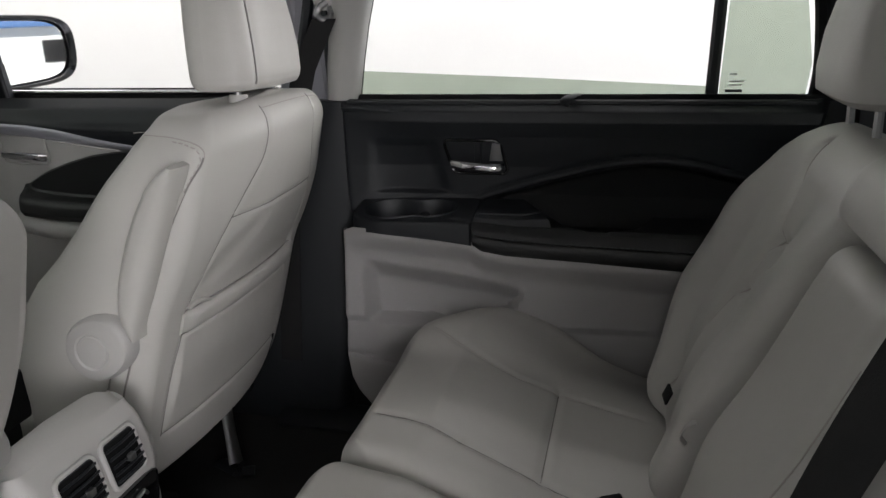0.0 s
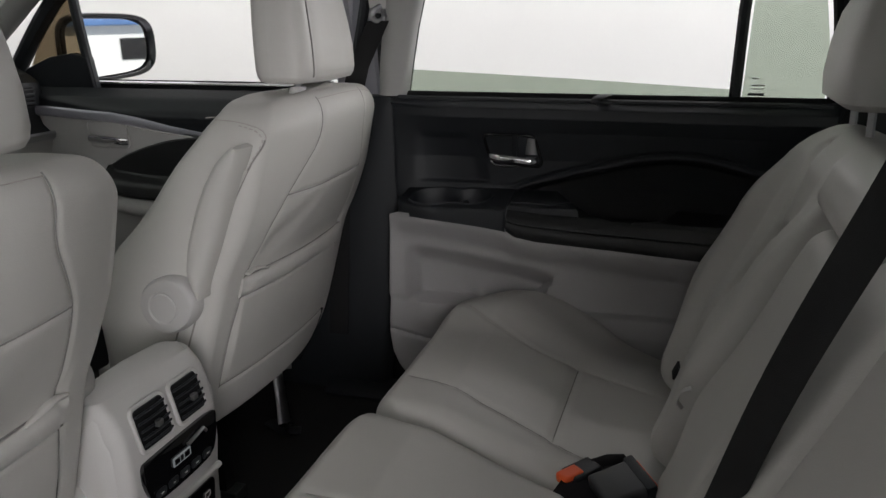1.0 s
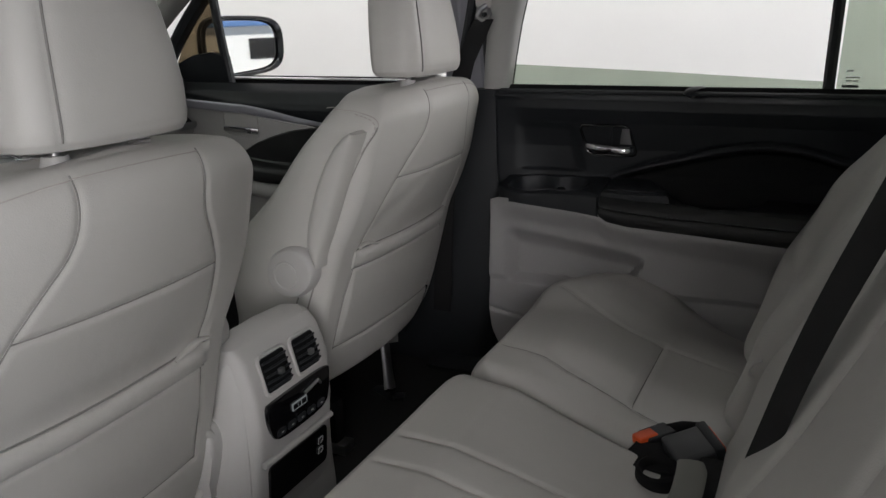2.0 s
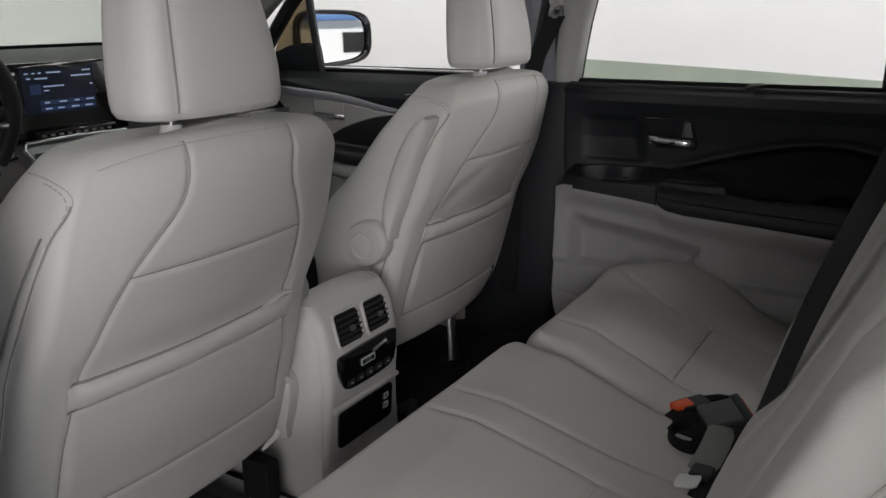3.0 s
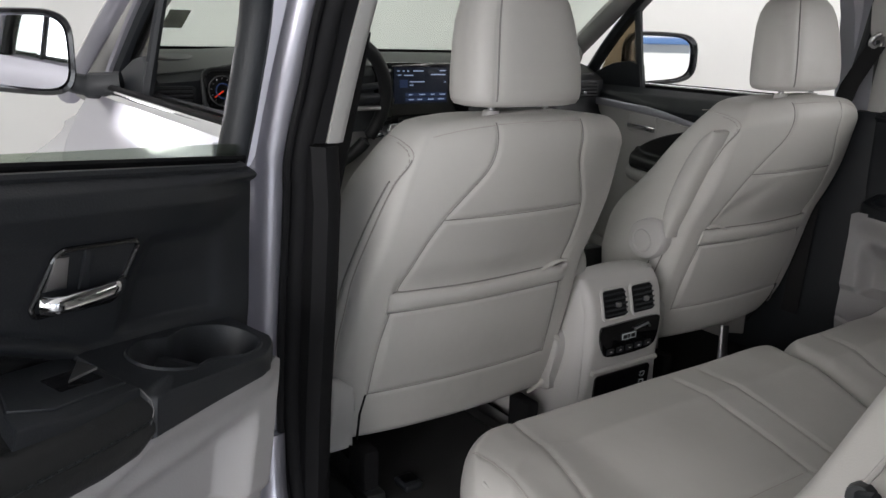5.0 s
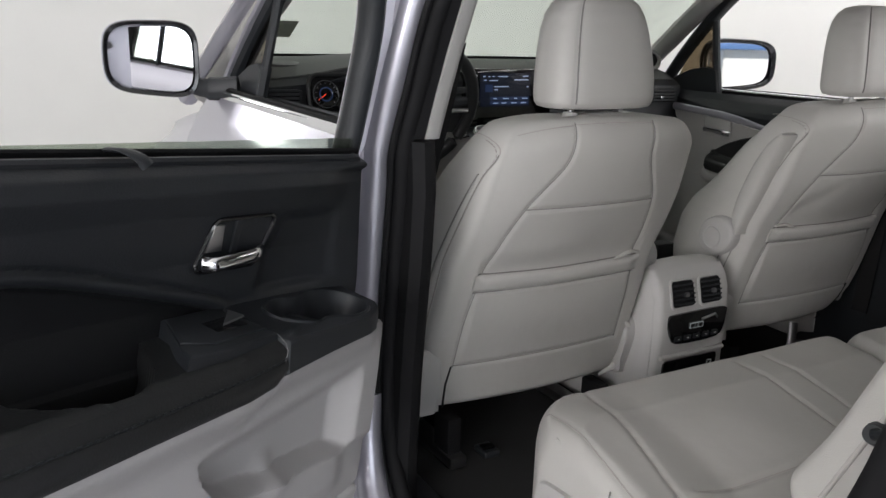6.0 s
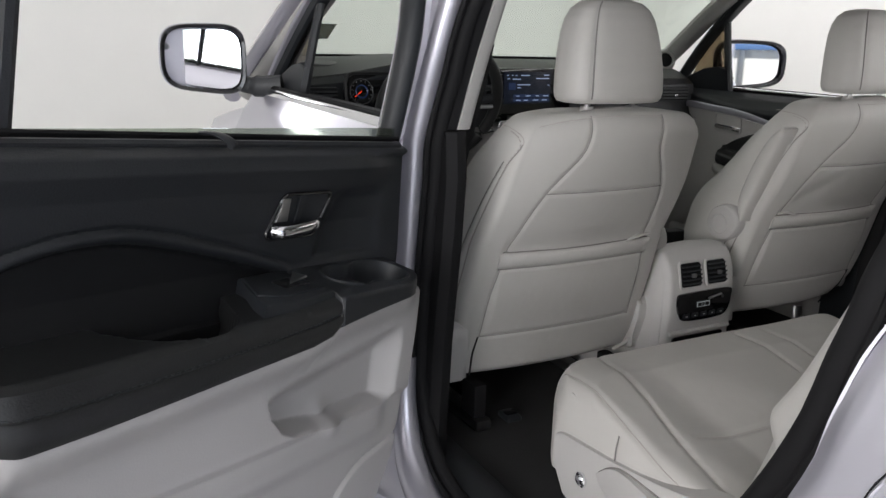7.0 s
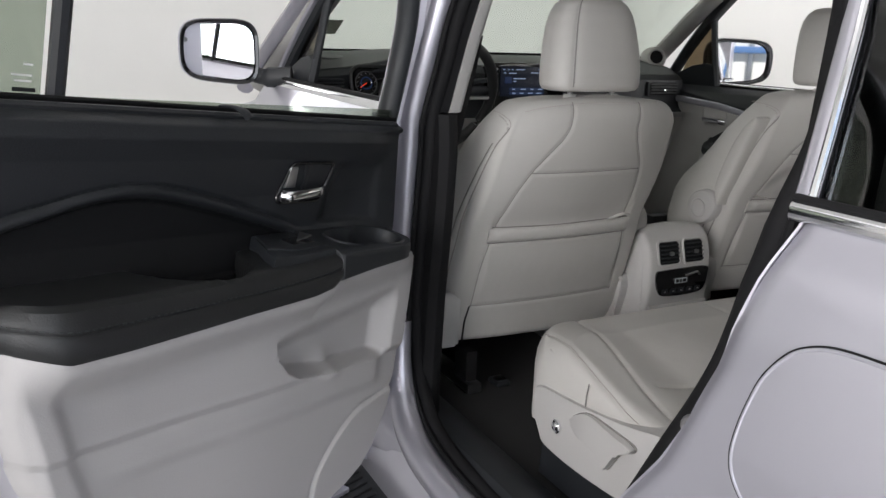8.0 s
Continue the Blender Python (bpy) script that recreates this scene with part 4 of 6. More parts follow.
def rear_backrest(seat, y0, y1, top, left, right, ins, dx=0.0, headrest=True, low_head=False, sides=None):
    """The backrest of a second-row seat: padded front, flat back."""
    n = Vector((-1, 0, 0.42)).normalized()

    ws, ys = span(0.705, top, 120), span(y0, y1, max(24, int((y1 - y0) / 0.0045)))
    def bend(w, y):
        if not sides:
            return y
        lo, hi = (float(np.interp(w, *k)) for k in sides)
        return lo + (y - y0) / (y1 - y0) * (hi - lo)

    def unbend(w, y):
        lo, hi = (float(np.interp(w, *k)) for k in sides)
        return y0 + (y - lo) / (hi - lo) * (y1 - y0)
    place = lambda w, y, h: tuple(Vector((rear_back(w) + dx, bend(w, y), w)) + n * h)
    if sides:
        ins = [[(unbend(w, y), w) for y, w in k] for k in ins]

    def height(w, y):
        h = 0.0
        if left and sides:
            h += 0.030 * (1 - step(y, y0 + 0.07, y0 + 0.15)) * step(top - w, 0.05, 0.2)
        elif left:
            h -= 0.10 * (1 - step(w, 0.80, 0.89)) * (1 - step(y, y0, y0 + 0.07))
        if right:
            h += 0.030 * step(y, y1 - 0.15, y1 - 0.07) * step(top - w, 0.05, 0.2)
        if ins:
            h -= 0.007 * bell(away(y, w, ins[0]), 0.011)
            for k in ins[1:]:
                h -= 0.014 * bell(away(y, w, k), 0.010)
        h += 0.012 * bell(w - 0.86, 0.07) - (0.004 if low_head else 0.022) * step(w, top - 0.08, top)
        h += 0.003 * noise.noise(Vector((w * 8, y * 8, 5.1)))
        return h
    part("backrest", pad(ws, ys, height, place, -0.11, 0.030), LEATHER, seat)
    for k in ins:
        dense = []
        for a, b in zip(k, k[1:]):
            for i in range(8):
                f = i / 8
                y, w = a[0] + (b[0] - a[0]) * f, a[1] + (b[1] - a[1]) * f
                dense.append(place(w, y, height(w, y) + 0.0002))
        part("seam", tube(dense, 0.0010, 6), STITCH, seat)
    mid = (y0 + y1) / 2
    if headrest:
        hz = [(0.02, 0.85, 0.6), (0.03, 0.97, 0.9), (0.06, 1.0, 1.0), (0.11, 0.97, 1.0), (0.15, 0.9, 0.9), (0.18, 0.75, 0.7), (0.195, 0.5, 0.4)]
        rings = []
        for h, w, d in hz:
            ring = []
            for k in range(40):
                th = 2 * math.pi * k / 40
                c, q = math.cos(th), math.sin(th)
                ring.append((rear_back(top) + dx + 0.03 + 0.12 * h + 0.055 * d * math.copysign(abs(q) ** 0.6, q), mid + 0.135 * w * math.copysign(abs(c) ** 0.5, c), top + h))
            rings.append(ring)
        part("headrest", loft(rings), LEATHER, seat)
        for q in (-1, 1):
            part("headrest_post", tube([(rear_back(top) + dx + 0.035, mid + q * 0.07, top - 0.03), (rear_back(top) + dx + 0.035, mid + q * 0.07, top + 0.04)], 0.006, 8), STEEL, seat)
    if low_head:
        part("headrest", pad(span(top + 0.012, top + 0.105, 16), span(y0 + 0.01, y1 - 0.01, 30), lambda w, y: 0.018 - 0.02 * step(w, top + 0.06, top + 0.105), lambda w, y, h: tuple(Vector((rear_back(w) + dx, y, w)) + n * h), -0.05, 0.022), LEATHER, seat, "low padded middle headrest")


SPLIT = 0.155
left_seams = [[(0.235, -0.166), (0.45, -0.175), (0.72, -0.185)], [(0.235, -0.086), (0.45, -0.095), (0.72, -0.105)], [(0.52, -0.555), (0.522, -0.40), (0.522, -0.178)]]
big_seat = rear_seat(-0.682, SPLIT - 0.003, 0.0, "pale grey leather two-place rear bench section", left_seams, True, False)
rear_backrest(big_seat, -0.665, -0.172, 1.20, True, False, [[(-0.54, 0.74), (-0.535, 0.95), (-0.52, 1.16)], [(-0.30, 0.74), (-0.29, 0.95), (-0.31, 1.16)]])
rear_backrest(big_seat, -0.168, 0.132, 1.115, False, False, [[(-0.1, 0.72), (-0.1, 1.1)]], 0.012, False, True)
right_seams = [[(0.516, 0.24), (0.517, 0.36), (0.518, 0.487)], [(0.245, 0.291), (0.298, 0.283), (0.394, 0.252), (0.515, 0.235), (0.66, 0.215)]]
small_seat = rear_seat(SPLIT + 0.003, 0.712, 0.02, "pale grey leather single rear seat section", right_seams, False, True)
SIDES = (([0.70, 0.84, 0.95, 1.04, 1.16, 1.2], [0.188, 0.174, 0.165, 0.152, 0.140, 0.134]), ([0.70, 0.78, 0.84, 0.88, 0.95, 1.05, 1.12, 1.16, 1.2], [0.525, 0.575, 0.615, 0.648, 0.66, 0.658, 0.622, 0.582, 0.50]))
rear_backrest(small_seat, 0.15, 0.655, 1.205, True, True, [[(0.44, 1.17), (0.40, 1.11), (0.375, 1.04), (0.398, 0.958), (0.428, 0.873), (0.470, 0.74)], [(0.372, 1.037), (0.33, 1.046), (0.271, 1.043), (0.235, 1.038)], [(0.397, 0.954), (0.345, 0.966), (0.291, 0.963), (0.248, 0.956)]], 0.025, sides=SIDES)
n_back = Vector((-1, 0, 0.42)).normalized()
edge_seam = [tuple(Vector((rear_back(w), -0.6665, w)) + n_back * h) for w, h in ((0.73, -0.035), (0.80, -0.036), (0.90, -0.038), (1.00, -0.040), (1.08, -0.044), (1.13, -0.055), (1.16, -0.075), (1.175, -0.10))]
part("piping", tube(smooth_line(edge_seam, 6), 0.0028, 8), LEATHER, big_seat, "raised leather seam along the backrest's side")
part("fold_knob", join(tube([(0.826, -0.66, 0.988), (0.827, -0.672, 0.990), (0.829, -0.682, 0.993)], [0.012, 0.0125, 0.010], 14), tube([(0.829, -0.680, 0.993), (0.845, -0.684, 1.0)], 0.006, 8)), BLACK, big_seat, "small black fitting on the backrest's side")
part("label_tag", slab([(0.366, 0.768), (0.413, 0.762), (0.413, 0.782), (0.366, 0.788)], lambda a, b, d: (rear_back(b) + 0.007 - d, a, b), 0.0, 0.004, 0.001), DARK, small_seat, "small black cloth anchor tag")
part("pull_loop", tube(smooth_line([(0.705, 0.168, 0.815), (0.698, 0.163, 0.828), (0.704, 0.160, 0.845), (0.715, 0.158, 0.852)], 5), 0.0035, 8, True, 0.5), GREY, small_seat, "pale fabric pull loop")

# plastic shield, lever and bolt on the outer end of the bench
shield = curve2([(0.318, 0.60), (0.312, 0.65), (0.325, 0.672), (0.40, 0.681), (0.485, 0.690), (0.594, 0.708), (0.682, 0.729), (0.74, 0.735), (0.77, 0.70), (0.76, 0.60), (0.66, 0.575), (0.54, 0.560), (0.43, 0.555), (0.345, 0.560)], 5)
part("side_shield", slab(shield, lambda a, b, d: (a, -0.66 - d, b), -0.02, 0.031, 0.006, 3), GREY, big_seat, "pale grey plastic seat side shield")
part("shield_foot", slab([(0.33, 0.48), (0.74, 0.48), (0.74, 0.58), (0.34, 0.575)], lambda a, b, d: (a, -0.655 - d, b), 0.0, 0.025, 0.004), BLACK, big_seat, "black base under the shield")
lever_shape = curve2([(0.444, 0.655), (0.47, 0.676), (0.501, 0.687), (0.56, 0.686), (0.618, 0.683), (0.619, 0.672), (0.59, 0.655), (0.572, 0.63), (0.556, 0.608), (0.543, 0.617), (0.50, 0.628), (0.465, 0.630), (0.444, 0.655)], 4)[:-1]
part("recline_lever", slab(lever_shape, lambda a, b, d: (a, -0.690 - d - 0.008 * step(a, 0.50, 0.60), b), -0.004, 0.010, 0.004, 3), GREY, big_seat, "pale grey recline lever")
part("lever_gap", tube([(x, -0.692, z) for x, z in lever_shape + lever_shape[:1]], 0.0022, 6), SEAM, big_seat, "dark gap round the lever")
part("seam", tube([(0.475, -0.6835, 0.735), (0.472, -0.685, 0.71), (0.471, -0.6845, 0.688)], 0.0013, 6), SEAM, big_seat)
bolt = part("pull_bolt", loft([[(0.400 + r * math.cos(2 * math.pi * k / 20), -0.690 - d, 0.618 + r * math.sin(2 * math.pi * k / 20)) for k in range(20)] for r, d in ((0.013, 0), (0.0135, 0.006), (0.011, 0.008), (0.008, 0.007), (0.006, 0.011), (0.001, 0.0115))]), CHROME, big_seat, "chromed strap fitting")
piping = [(x, -0.671, cushion_z(x) - 0.004) for x in span(0.33, 0.70, 24)]
part("piping", tube(piping, 0.003, 6), LEATHER, big_seat, "leather piping along the cushion edge")

# buckles in the gap between the two sections
def buckle(x, y, z, rz, tilt, red, label):
    ob = empty("belt_buckle", label, "seat belt buckle", "buckles on the bench", (x, y, z))
    m = pose(x, y, z, 0, tilt, rz)

    def put(name, bm, mat, lab=""):
        bm.transform(m)
        return part(name, bm, mat, ob, lab)
    put("casing", block(-0.026, 0.026, -0.018, 0.018, -0.011, 0.009, 0.005, 3), BLACK)
    if red:
        put("button", block(-0.040, -0.004, -0.0125, 0.0125, -0.005, 0.0115, 0.005, 3), ORANGE, "bright orange release button")
    put("stalk", tube([(0.02, 0, 0), (0.05, 0, -0.004), (0.085, 0.004, -0.02)], 0.012, 8, True, 0.4), WEB)
    return ob


buckle(0.572, 0.136, 0.708, 47, -6, True, "black belt buckle with an orange button on the bench")
wide = empty("belt_buckle", "wide charcoal belt buckle with a red edge on the bench", "seat belt buckle", "buckles on the bench", (0.632, 0.095, 0.72))
tilted = pose(0.632, 0.092, 0.722, 6, -14, 32)
for nm, bm, mt, lab in (("casing", block(-0.036, 0.034, -0.034, 0.034, -0.014, 0.012, 0.007, 3), VENT, ""), ("collar", block(0.022, 0.038, -0.037, 0.037, -0.016, 0.014, 0.004), BLACK, "black end collar"),
                        ("button", block(0.037, 0.0405, -0.030, 0.026, -0.007, 0.009, 0.0012), ORANGE, "red release edge")):
    bm.transform(tilted)
    part(nm, bm, mt, wide, lab)
well = empty("buckle_well", "dark recess for the buckles at the bench split", "recess")
part("lining", slab(rounded(0.545, 0.65, 0.03, 0.165, 0.03), lambda a, b, d: (a + 0.2 * (b - 0.1), b, 0.697 + d), 0.0, 0.012, 0.003), DARK, well)
part("mouth", loft([[(0.596 + r * math.cos(2 * math.pi * k / 24), 0.022 + 1.15 * r * math.sin(2 * math.pi * k / 24), 0.700 + h) for k in range(24)] for r, h in ((0.034, 0.0), (0.033, 0.018), (0.029, 0.021), (0.025, 0.017), (0.022, 0.004), (0.001, 0.003))]), DARK, well, "black rubber cup of the belt stalk")

# shoulder belt across the middle backrest
belt = empty("seat_belt", "black woven shoulder belt lying across the rear backrest", "seat belt", "", (0.75, -0.08, 0.8))
STRAP_A, STRAP_DA, STRAP_B, STRAP_DB = (0.680, -0.178, 0.75), (0.297, -0.165, 1), (0.699, -0.230, 0.75), (0.31, -0.150, 1)
strap = bmesh.new()
rows = []
for k in range(41):
    z = 0.70 + 0.95 * k / 40
    near, far = Vector(STRAP_A) + Vector(STRAP_DA) * (z - 0.75), Vector(STRAP_B) + Vector(STRAP_DB) * (z - 0.75)
    cross = (far - near).normalized()
    out = cross.cross(Vector(STRAP_DA)).normalized() * 0.0009
    sag = Vector((0.004 * math.sin(k * 0.31), 0, 0))
    mid = (near + far) / 2 + sag
    rows.append([strap.verts.new(p) for p in (near + sag, near + cross * 0.002 + sag + out, mid + out, far - cross * 0.002 + sag + out, far + sag, far - cross * 0.002 + sag - out, mid - out, near + cross * 0.002 + sag - out)])
for a, b in zip(rows, rows[1:]):
    for k in range(8):
        strap.faces.new((a[k], a[(k + 1) % 8], b[(k + 1) % 8], b[k]))
part("webbing", strap, WEB, belt)
part("tongue", slab(rounded(0.618, 0.650, -0.150, -0.118, 0.006), lambda a, b, d: (a, b, 0.722 + d + 0.20 * (a - 0.618)), 0.0, 0.005, 0.001), WHITE, belt, "pale belt end tab")
part("tongue_cover", block(0.630, 0.662, -0.122, -0.086, 0.716, 0.734, 0.006, 3), BLACK, belt, "black plastic tongue cover")
part("sleeve", tube(smooth_line([(0.640, 0.040, 0.728), (0.644, 0.0, 0.732), (0.645, -0.045, 0.730), (0.642, -0.090, 0.724)], 6), 0.021, 10, True, 0.22, (1, 0, 0)), SLEEVE, belt, "grey belt sleeve")
part("lap_webbing", tube(smooth_line([(0.672, 0.055, 0.730), (0.672, 0.0, 0.728), (0.668, -0.07, 0.724), (0.662, -0.16, 0.722)], 6), 0.022, 8, True, 0.12, (1, 0, 0)), WEB, belt, "dark folded lap webbing")

# ---------------------------------------------------------------- doors
RIDGE = curve2([(0.10, 0.985), (0.27, 0.990), (0.32, 0.998), (0.353, 1.011), (0.437, 1.037), (0.514, 1.058), (0.581, 1.074), (0.643, 1.083), (0.70, 1.082), (0.752, 1.073), (0.802, 1.060), (0.848, 1.049), (0.93, 1.02)], 5)
RIDGE_X, RIDGE_Z = [p[0] for p in RIDGE], [p[1] for p in RIDGE]


PLATE = curve2([(0.03, 0.664), (0.107, 0.648), (0.160, 0.638), (0.196, 0.618), (0.226, 0.592), (0.252, 0.565), (0.272, 0.537), (0.283, 0.503), (0.285, 0.46)], 3)


def arm_foot(x):
    """Height at which the pale lower trim of a rear door meets the black armrest."""
    return float(np.interp(x, [0.05, 0.09, 0.14, 0.30, 0.33, 0.355, 0.40, 0.55, 0.75, 0.83, 0.876, 0.914], [0.925, 0.944, 0.950, 0.938, 0.934, 0.917, 0.910, 0.904, 0.893, 0.891, 0.903, 0.924]))


def arm_edge(x):
    """Half width at the armrest's inner edge."""
    return 0.636 - 0.004 * bell(x - 0.6, 0.2) + 0.060 * step(x, 0.80, 0.905) ** 2.2


def lower_panel_y(x, z):
    """The pale lower trim, which flares out to carry the armrest."""
    top = arm_foot(x)
    y = rear_panel_y(x, min(z, 0.90))
    return y + (arm_edge(x) + 0.007 - y) * step(z, top - 0.075, top - 0.004) ** 1.4 * step(x, 0.045, 0.15)


def rear_panel_y(x, z):
    """Half width of the inner face of a rear door's trim."""
    y = float(np.interp(z, [0.45, 0.60, 0.735, 0.75, 0.80, 0.86, 0.915, 0.94, 1.0, 1.06, 1.12, 1.15, 1.17, 1.182, 1.188],
                        [0.722, 0.716, 0.706, 0.694, 0.690, 0.684, 0.682, 0.735, 0.752, 0.748, 0.728, 0.712, 0.716, 0.734, 0.75]))
    if z > 0.93:
        line = float(np.interp(x, RIDGE_X, RIDGE_Z))
        lip = step(x, 0.31, 0.35)
        y += 0.022 * (1 - step(z, line - 0.026, line - 0.013)) + (0.0035 * bell(z - line - 0.002, 0.003) - 0.005 * bell(z - line + 0.008, 0.0065)) * lip
        # shallow field in front of the handle
        f = step(x, 0.105, 0.13) * (1 - step(x - 0.25 * (1.1 - z), 0.225, 0.262)) * (1 - step(z, 1.098, 1.122))
        y += 0.010 * f * step(z, 1.0, 1.01)
        # the relief fades out towards the hinge edge
        flat = (1 - step(x, 0.05, 0.20)) * step(z, 0.945, 0.965) * (1 - step(z, 1.165, 1.18))
        y += (0.738 - y) * flat
    else:
        # map pocket: a scoop with a crisp rear and lower rim and a soft top
        rim = float(np.interp(x, [0.106, 0.22, 0.294, 0.364, 0.393, 0.419, 0.433], [0.735, 0.738, 0.741, 0.75, 0.765, 0.795, 0.825]))
        roof_z = float(np.interp(x, [0.128, 0.275, 0.373, 0.433], [0.884, 0.864, 0.851, 0.838]))
        y += 0.044 * step(z, rim - 0.002, rim + 0.015) * step(0.442 - x, 0.0, 0.026) * (1 - step(z, roof_z - 0.06, roof_z)) * step(x, 0.095, 0.125)
        y -= 0.016 * bell(x - 0.27, 0.022) * bell(z - 0.752, 0.022)
        # raised band that runs back from the pocket
        y -= 0.007 * step(z, 0.665, 0.695) * (1 - step(z, 0.728 - 0.02 * step(x, 0.3, 0.45), 0.765)) * (1 - step(x, 0.66, 0.78)) * step(x, 0.10, 0.14) * (1 - step(z, rim - 0.004, rim + 0.004) * step(0.437 - x, 0, 0.016))
        # sunken field, its rear border and the turned edge
        back = float(np.interp(z, [0.667, 0.742, 0.80, 0.83], [0.753, 0.786, 0.807, 0.820]))
        y += 0.012 * step(back - x, -0.012, 0.018) * (1 - step(z, 0.806, 0.862)) * step(x, 0.40, 0.66)
        edge = float(np.interp(z, [0.5, 0.689, 0.755, 0.816, 0.868], [0.735, 0.818, 0.841, 0.863, 0.885])) - 0.012
        y += 0.014 * step(x - edge, -0.006, 0.014)
        if z < 0.69:
            d = away(x, z, PLATE)
            inside = z < 0.66 and x < float(np.interp(z, [0.46, 0.503, 0.537, 0.565, 0.592, 0.618, 0.638, 0.648, 0.664], [0.285, 0.283, 0.272, 0.252, 0.226, 0.196, 0.16, 0.107, 0.03]))
            y += 0.004 * bell(d, 0.004) - (0.003 * step(d, 0.0, 0.008) if inside else 0.0)
    return y


def rear_door(s, label, swing=0.0):
    cd = lambda x, y, z: (x, s * y, z)
    # painted shell
    edge = [(0.16, 0.40), (0.10, 0.52), (0.055, 0.68), (0.025, 0.85), (0.008, 1.0), (0.0, 1.10), (-0.006, 1.186)]
    rear = [(1.0, 1.186), (0.975, 1.10), (0.945, 0.985), (0.925, 0.915), (0.90, 0.855), (0.86, 0.76), (0.79, 0.60), (0.735, 0.45), (0.72, 0.40)]
    zs = span(0.40, 1.186, 44)
    ex = lambda z: float(np.interp(z, [p[1] for p in edge], [p[0] for p in edge]))
    rx = lambda z: float(np.interp(z, [p[1] for p in rear[::-1]], [p[0] for p in rear[::-1]]))
    def outer(u, z):
        return cd(ex(z) + u * (rx(z) - ex(z)), yout(z) + 0.006 * bell(z - 0.98, 0.08) - 0.01 * (bell(u, 0.02) + bell(u - 1, 0.02)), z)
    door = part("door", thick(sheet(span(0, 1, 36, 0.5), zs, outer), 0.004), PAINT, car, label)
    def inner(u, z):
        e = min(u, 1 - u)
        return cd(ex(z) + u * (rx(z) - ex(z)), yin(z) - 0.012 + (yout(z) - yin(z) + 0.0) * (1 - step(e, 0, 0.028)), z)
    part("inner_shell", thick(sheet([0, 0.006, 0.012, 0.018, 0.024, 0.03] + span(0.04, 0.96, 16) + [0.97, 0.976, 0.982, 0.988, 0.994, 1], zs, inner), 0.003), PAINT, door, "silver painted inner door edge")
    part("bottom_edge", block(0.06, 0.70, s * (yin(0.4) - 0.005), s * (yout(0.4) - 0.01), 0.392, 0.404, 0.003), PAINT, door)
    rim = smooth_line([cd(x + (0.035 if x < 0.4 else -0.035), yin(z) - 0.004 + 0.012, z) for x, z in (edge[::-1] + [(0.10, 0.43), (0.35, 0.425), (0.66, 0.43)] + rear[::-1][1:])], 4)
    part("edge_seal", tube(rim, 0.008, 8), DARK, door, "black rubber edge seal")
    # trim: black upper half, pale lower half
    fx = lambda z: float(np.interp(z, [0.46, 0.48, 0.50, 0.53, 0.60, 0.67, 0.76, 0.90, 1.0, 1.19], [0.24, 0.17, 0.125, 0.092, 0.054, 0.042, 0.040, 0.046, 0.04, 0.046]))
    if s > 0:
        fx = lambda z: float(np.interp(z, [0.46, 0.53, 0.56, 0.591, 0.646, 0.728, 0.847, 0.924, 1.0, 1.19], [0.14, 0.085, 0.06, 0.046, 0.039, 0.046, 0.055, 0.058, 0.05, 0.046]))
    bx = lambda z: float(np.interp(z, [0.46, 0.6, 0.7, 0.756, 0.81, 0.9, 1.0, 1.1, 1.19], [0.70, 0.775, 0.83, 0.855, 0.875, 0.895, 0.915, 0.94, 0.965]))
    def face(u, z, out=0.0):
        x = fx(z) + u * (bx(z) - fx(z))
        e = min(u, 1 - u)
        roll = 0.035 * (1 - step(e, 0.0, 0.022)) ** 2
        return cd(x, rear_panel_y(x, z) + roll + out, z)
    us = span(0, 1, 210 if s < 0 else 150, 0.25)
    upper = part("upper_panel", thick(sheet(us, span(0.885, 1.188, 130), lambda u, z: (*face(u, max(z, 0.936))[:2], z)), 0.006), BLACK, door, "black grained upper door trim with a dark insert")
    upper.data.materials.append(INSERT)
    for poly in upper.data.polygons:
        c = poly.center
        if c.x > 0.31 and c.z < float(np.interp(c.x, RIDGE_X, RIDGE_Z)) - 0.019:
            poly.material_index = 1
    part("pull_back", thick(sheet(span(0.10, 0.90, 30), [0.88, 0.90, 0.92, 0.94], lambda x, z: cd(x, 0.772, z)), 0.004), BLACK, door, "dark back of the door pull")

    def low_face(u, v):
        z = 0.455 + v * 0.44
        x = fx(z) + u * (bx(z) - fx(z))
        z = 0.455 + v * (arm_foot(x) + 0.004 - 0.455)
        e = min(u, 1 - u)
        return cd(x, lower_panel_y(x, z) + 0.035 * (1 - step(e, 0.0, 0.022)) ** 2, z)
    low = part("lower_panel", thick(sheet(us, span(0, 1, 170 if s < 0 else 120), low_face), 0.006), SHADED_GREY, door, "pale grey lower door trim with a map pocket")
    # belt line trims
    part("belt_trim", tube([face(u, 1.184) for u in span(0.0, 1, 30)], 0.007, 8), BLACK, door)
    sweep = [cd(fx(1.19) + u * (bx(1.19) - fx(1.19)), 0.762, 1.192) for u in span(0, 1, 30)]
    part("glass_wiper", tube(sweep, 0.007, 8, True, 0.6), DARK, door, "black rubber glass wiper strip")
    for x in (0.502,):
        part("shade_hook", tube(smooth_line([cd(x + 0.018, 0.742, 1.199), cd(x + 0.012, 0.724, 1.199), cd(x + 0.002, 0.712, 1.193), cd(x - 0.004, 0.706, 1.184)], 4), 0.010, 10, True, 0.26, (1, 0, 0)), BLACK, door, "small sunshade hook")
    # glass, wound most of the way down, and the fixed rear pane
    top = lambda x: float(np.interp(x, [0.09, 0.44, 0.76], [1.243, 1.228, 1.211] if s > 0 else [1.212, 1.204, 1.197]))
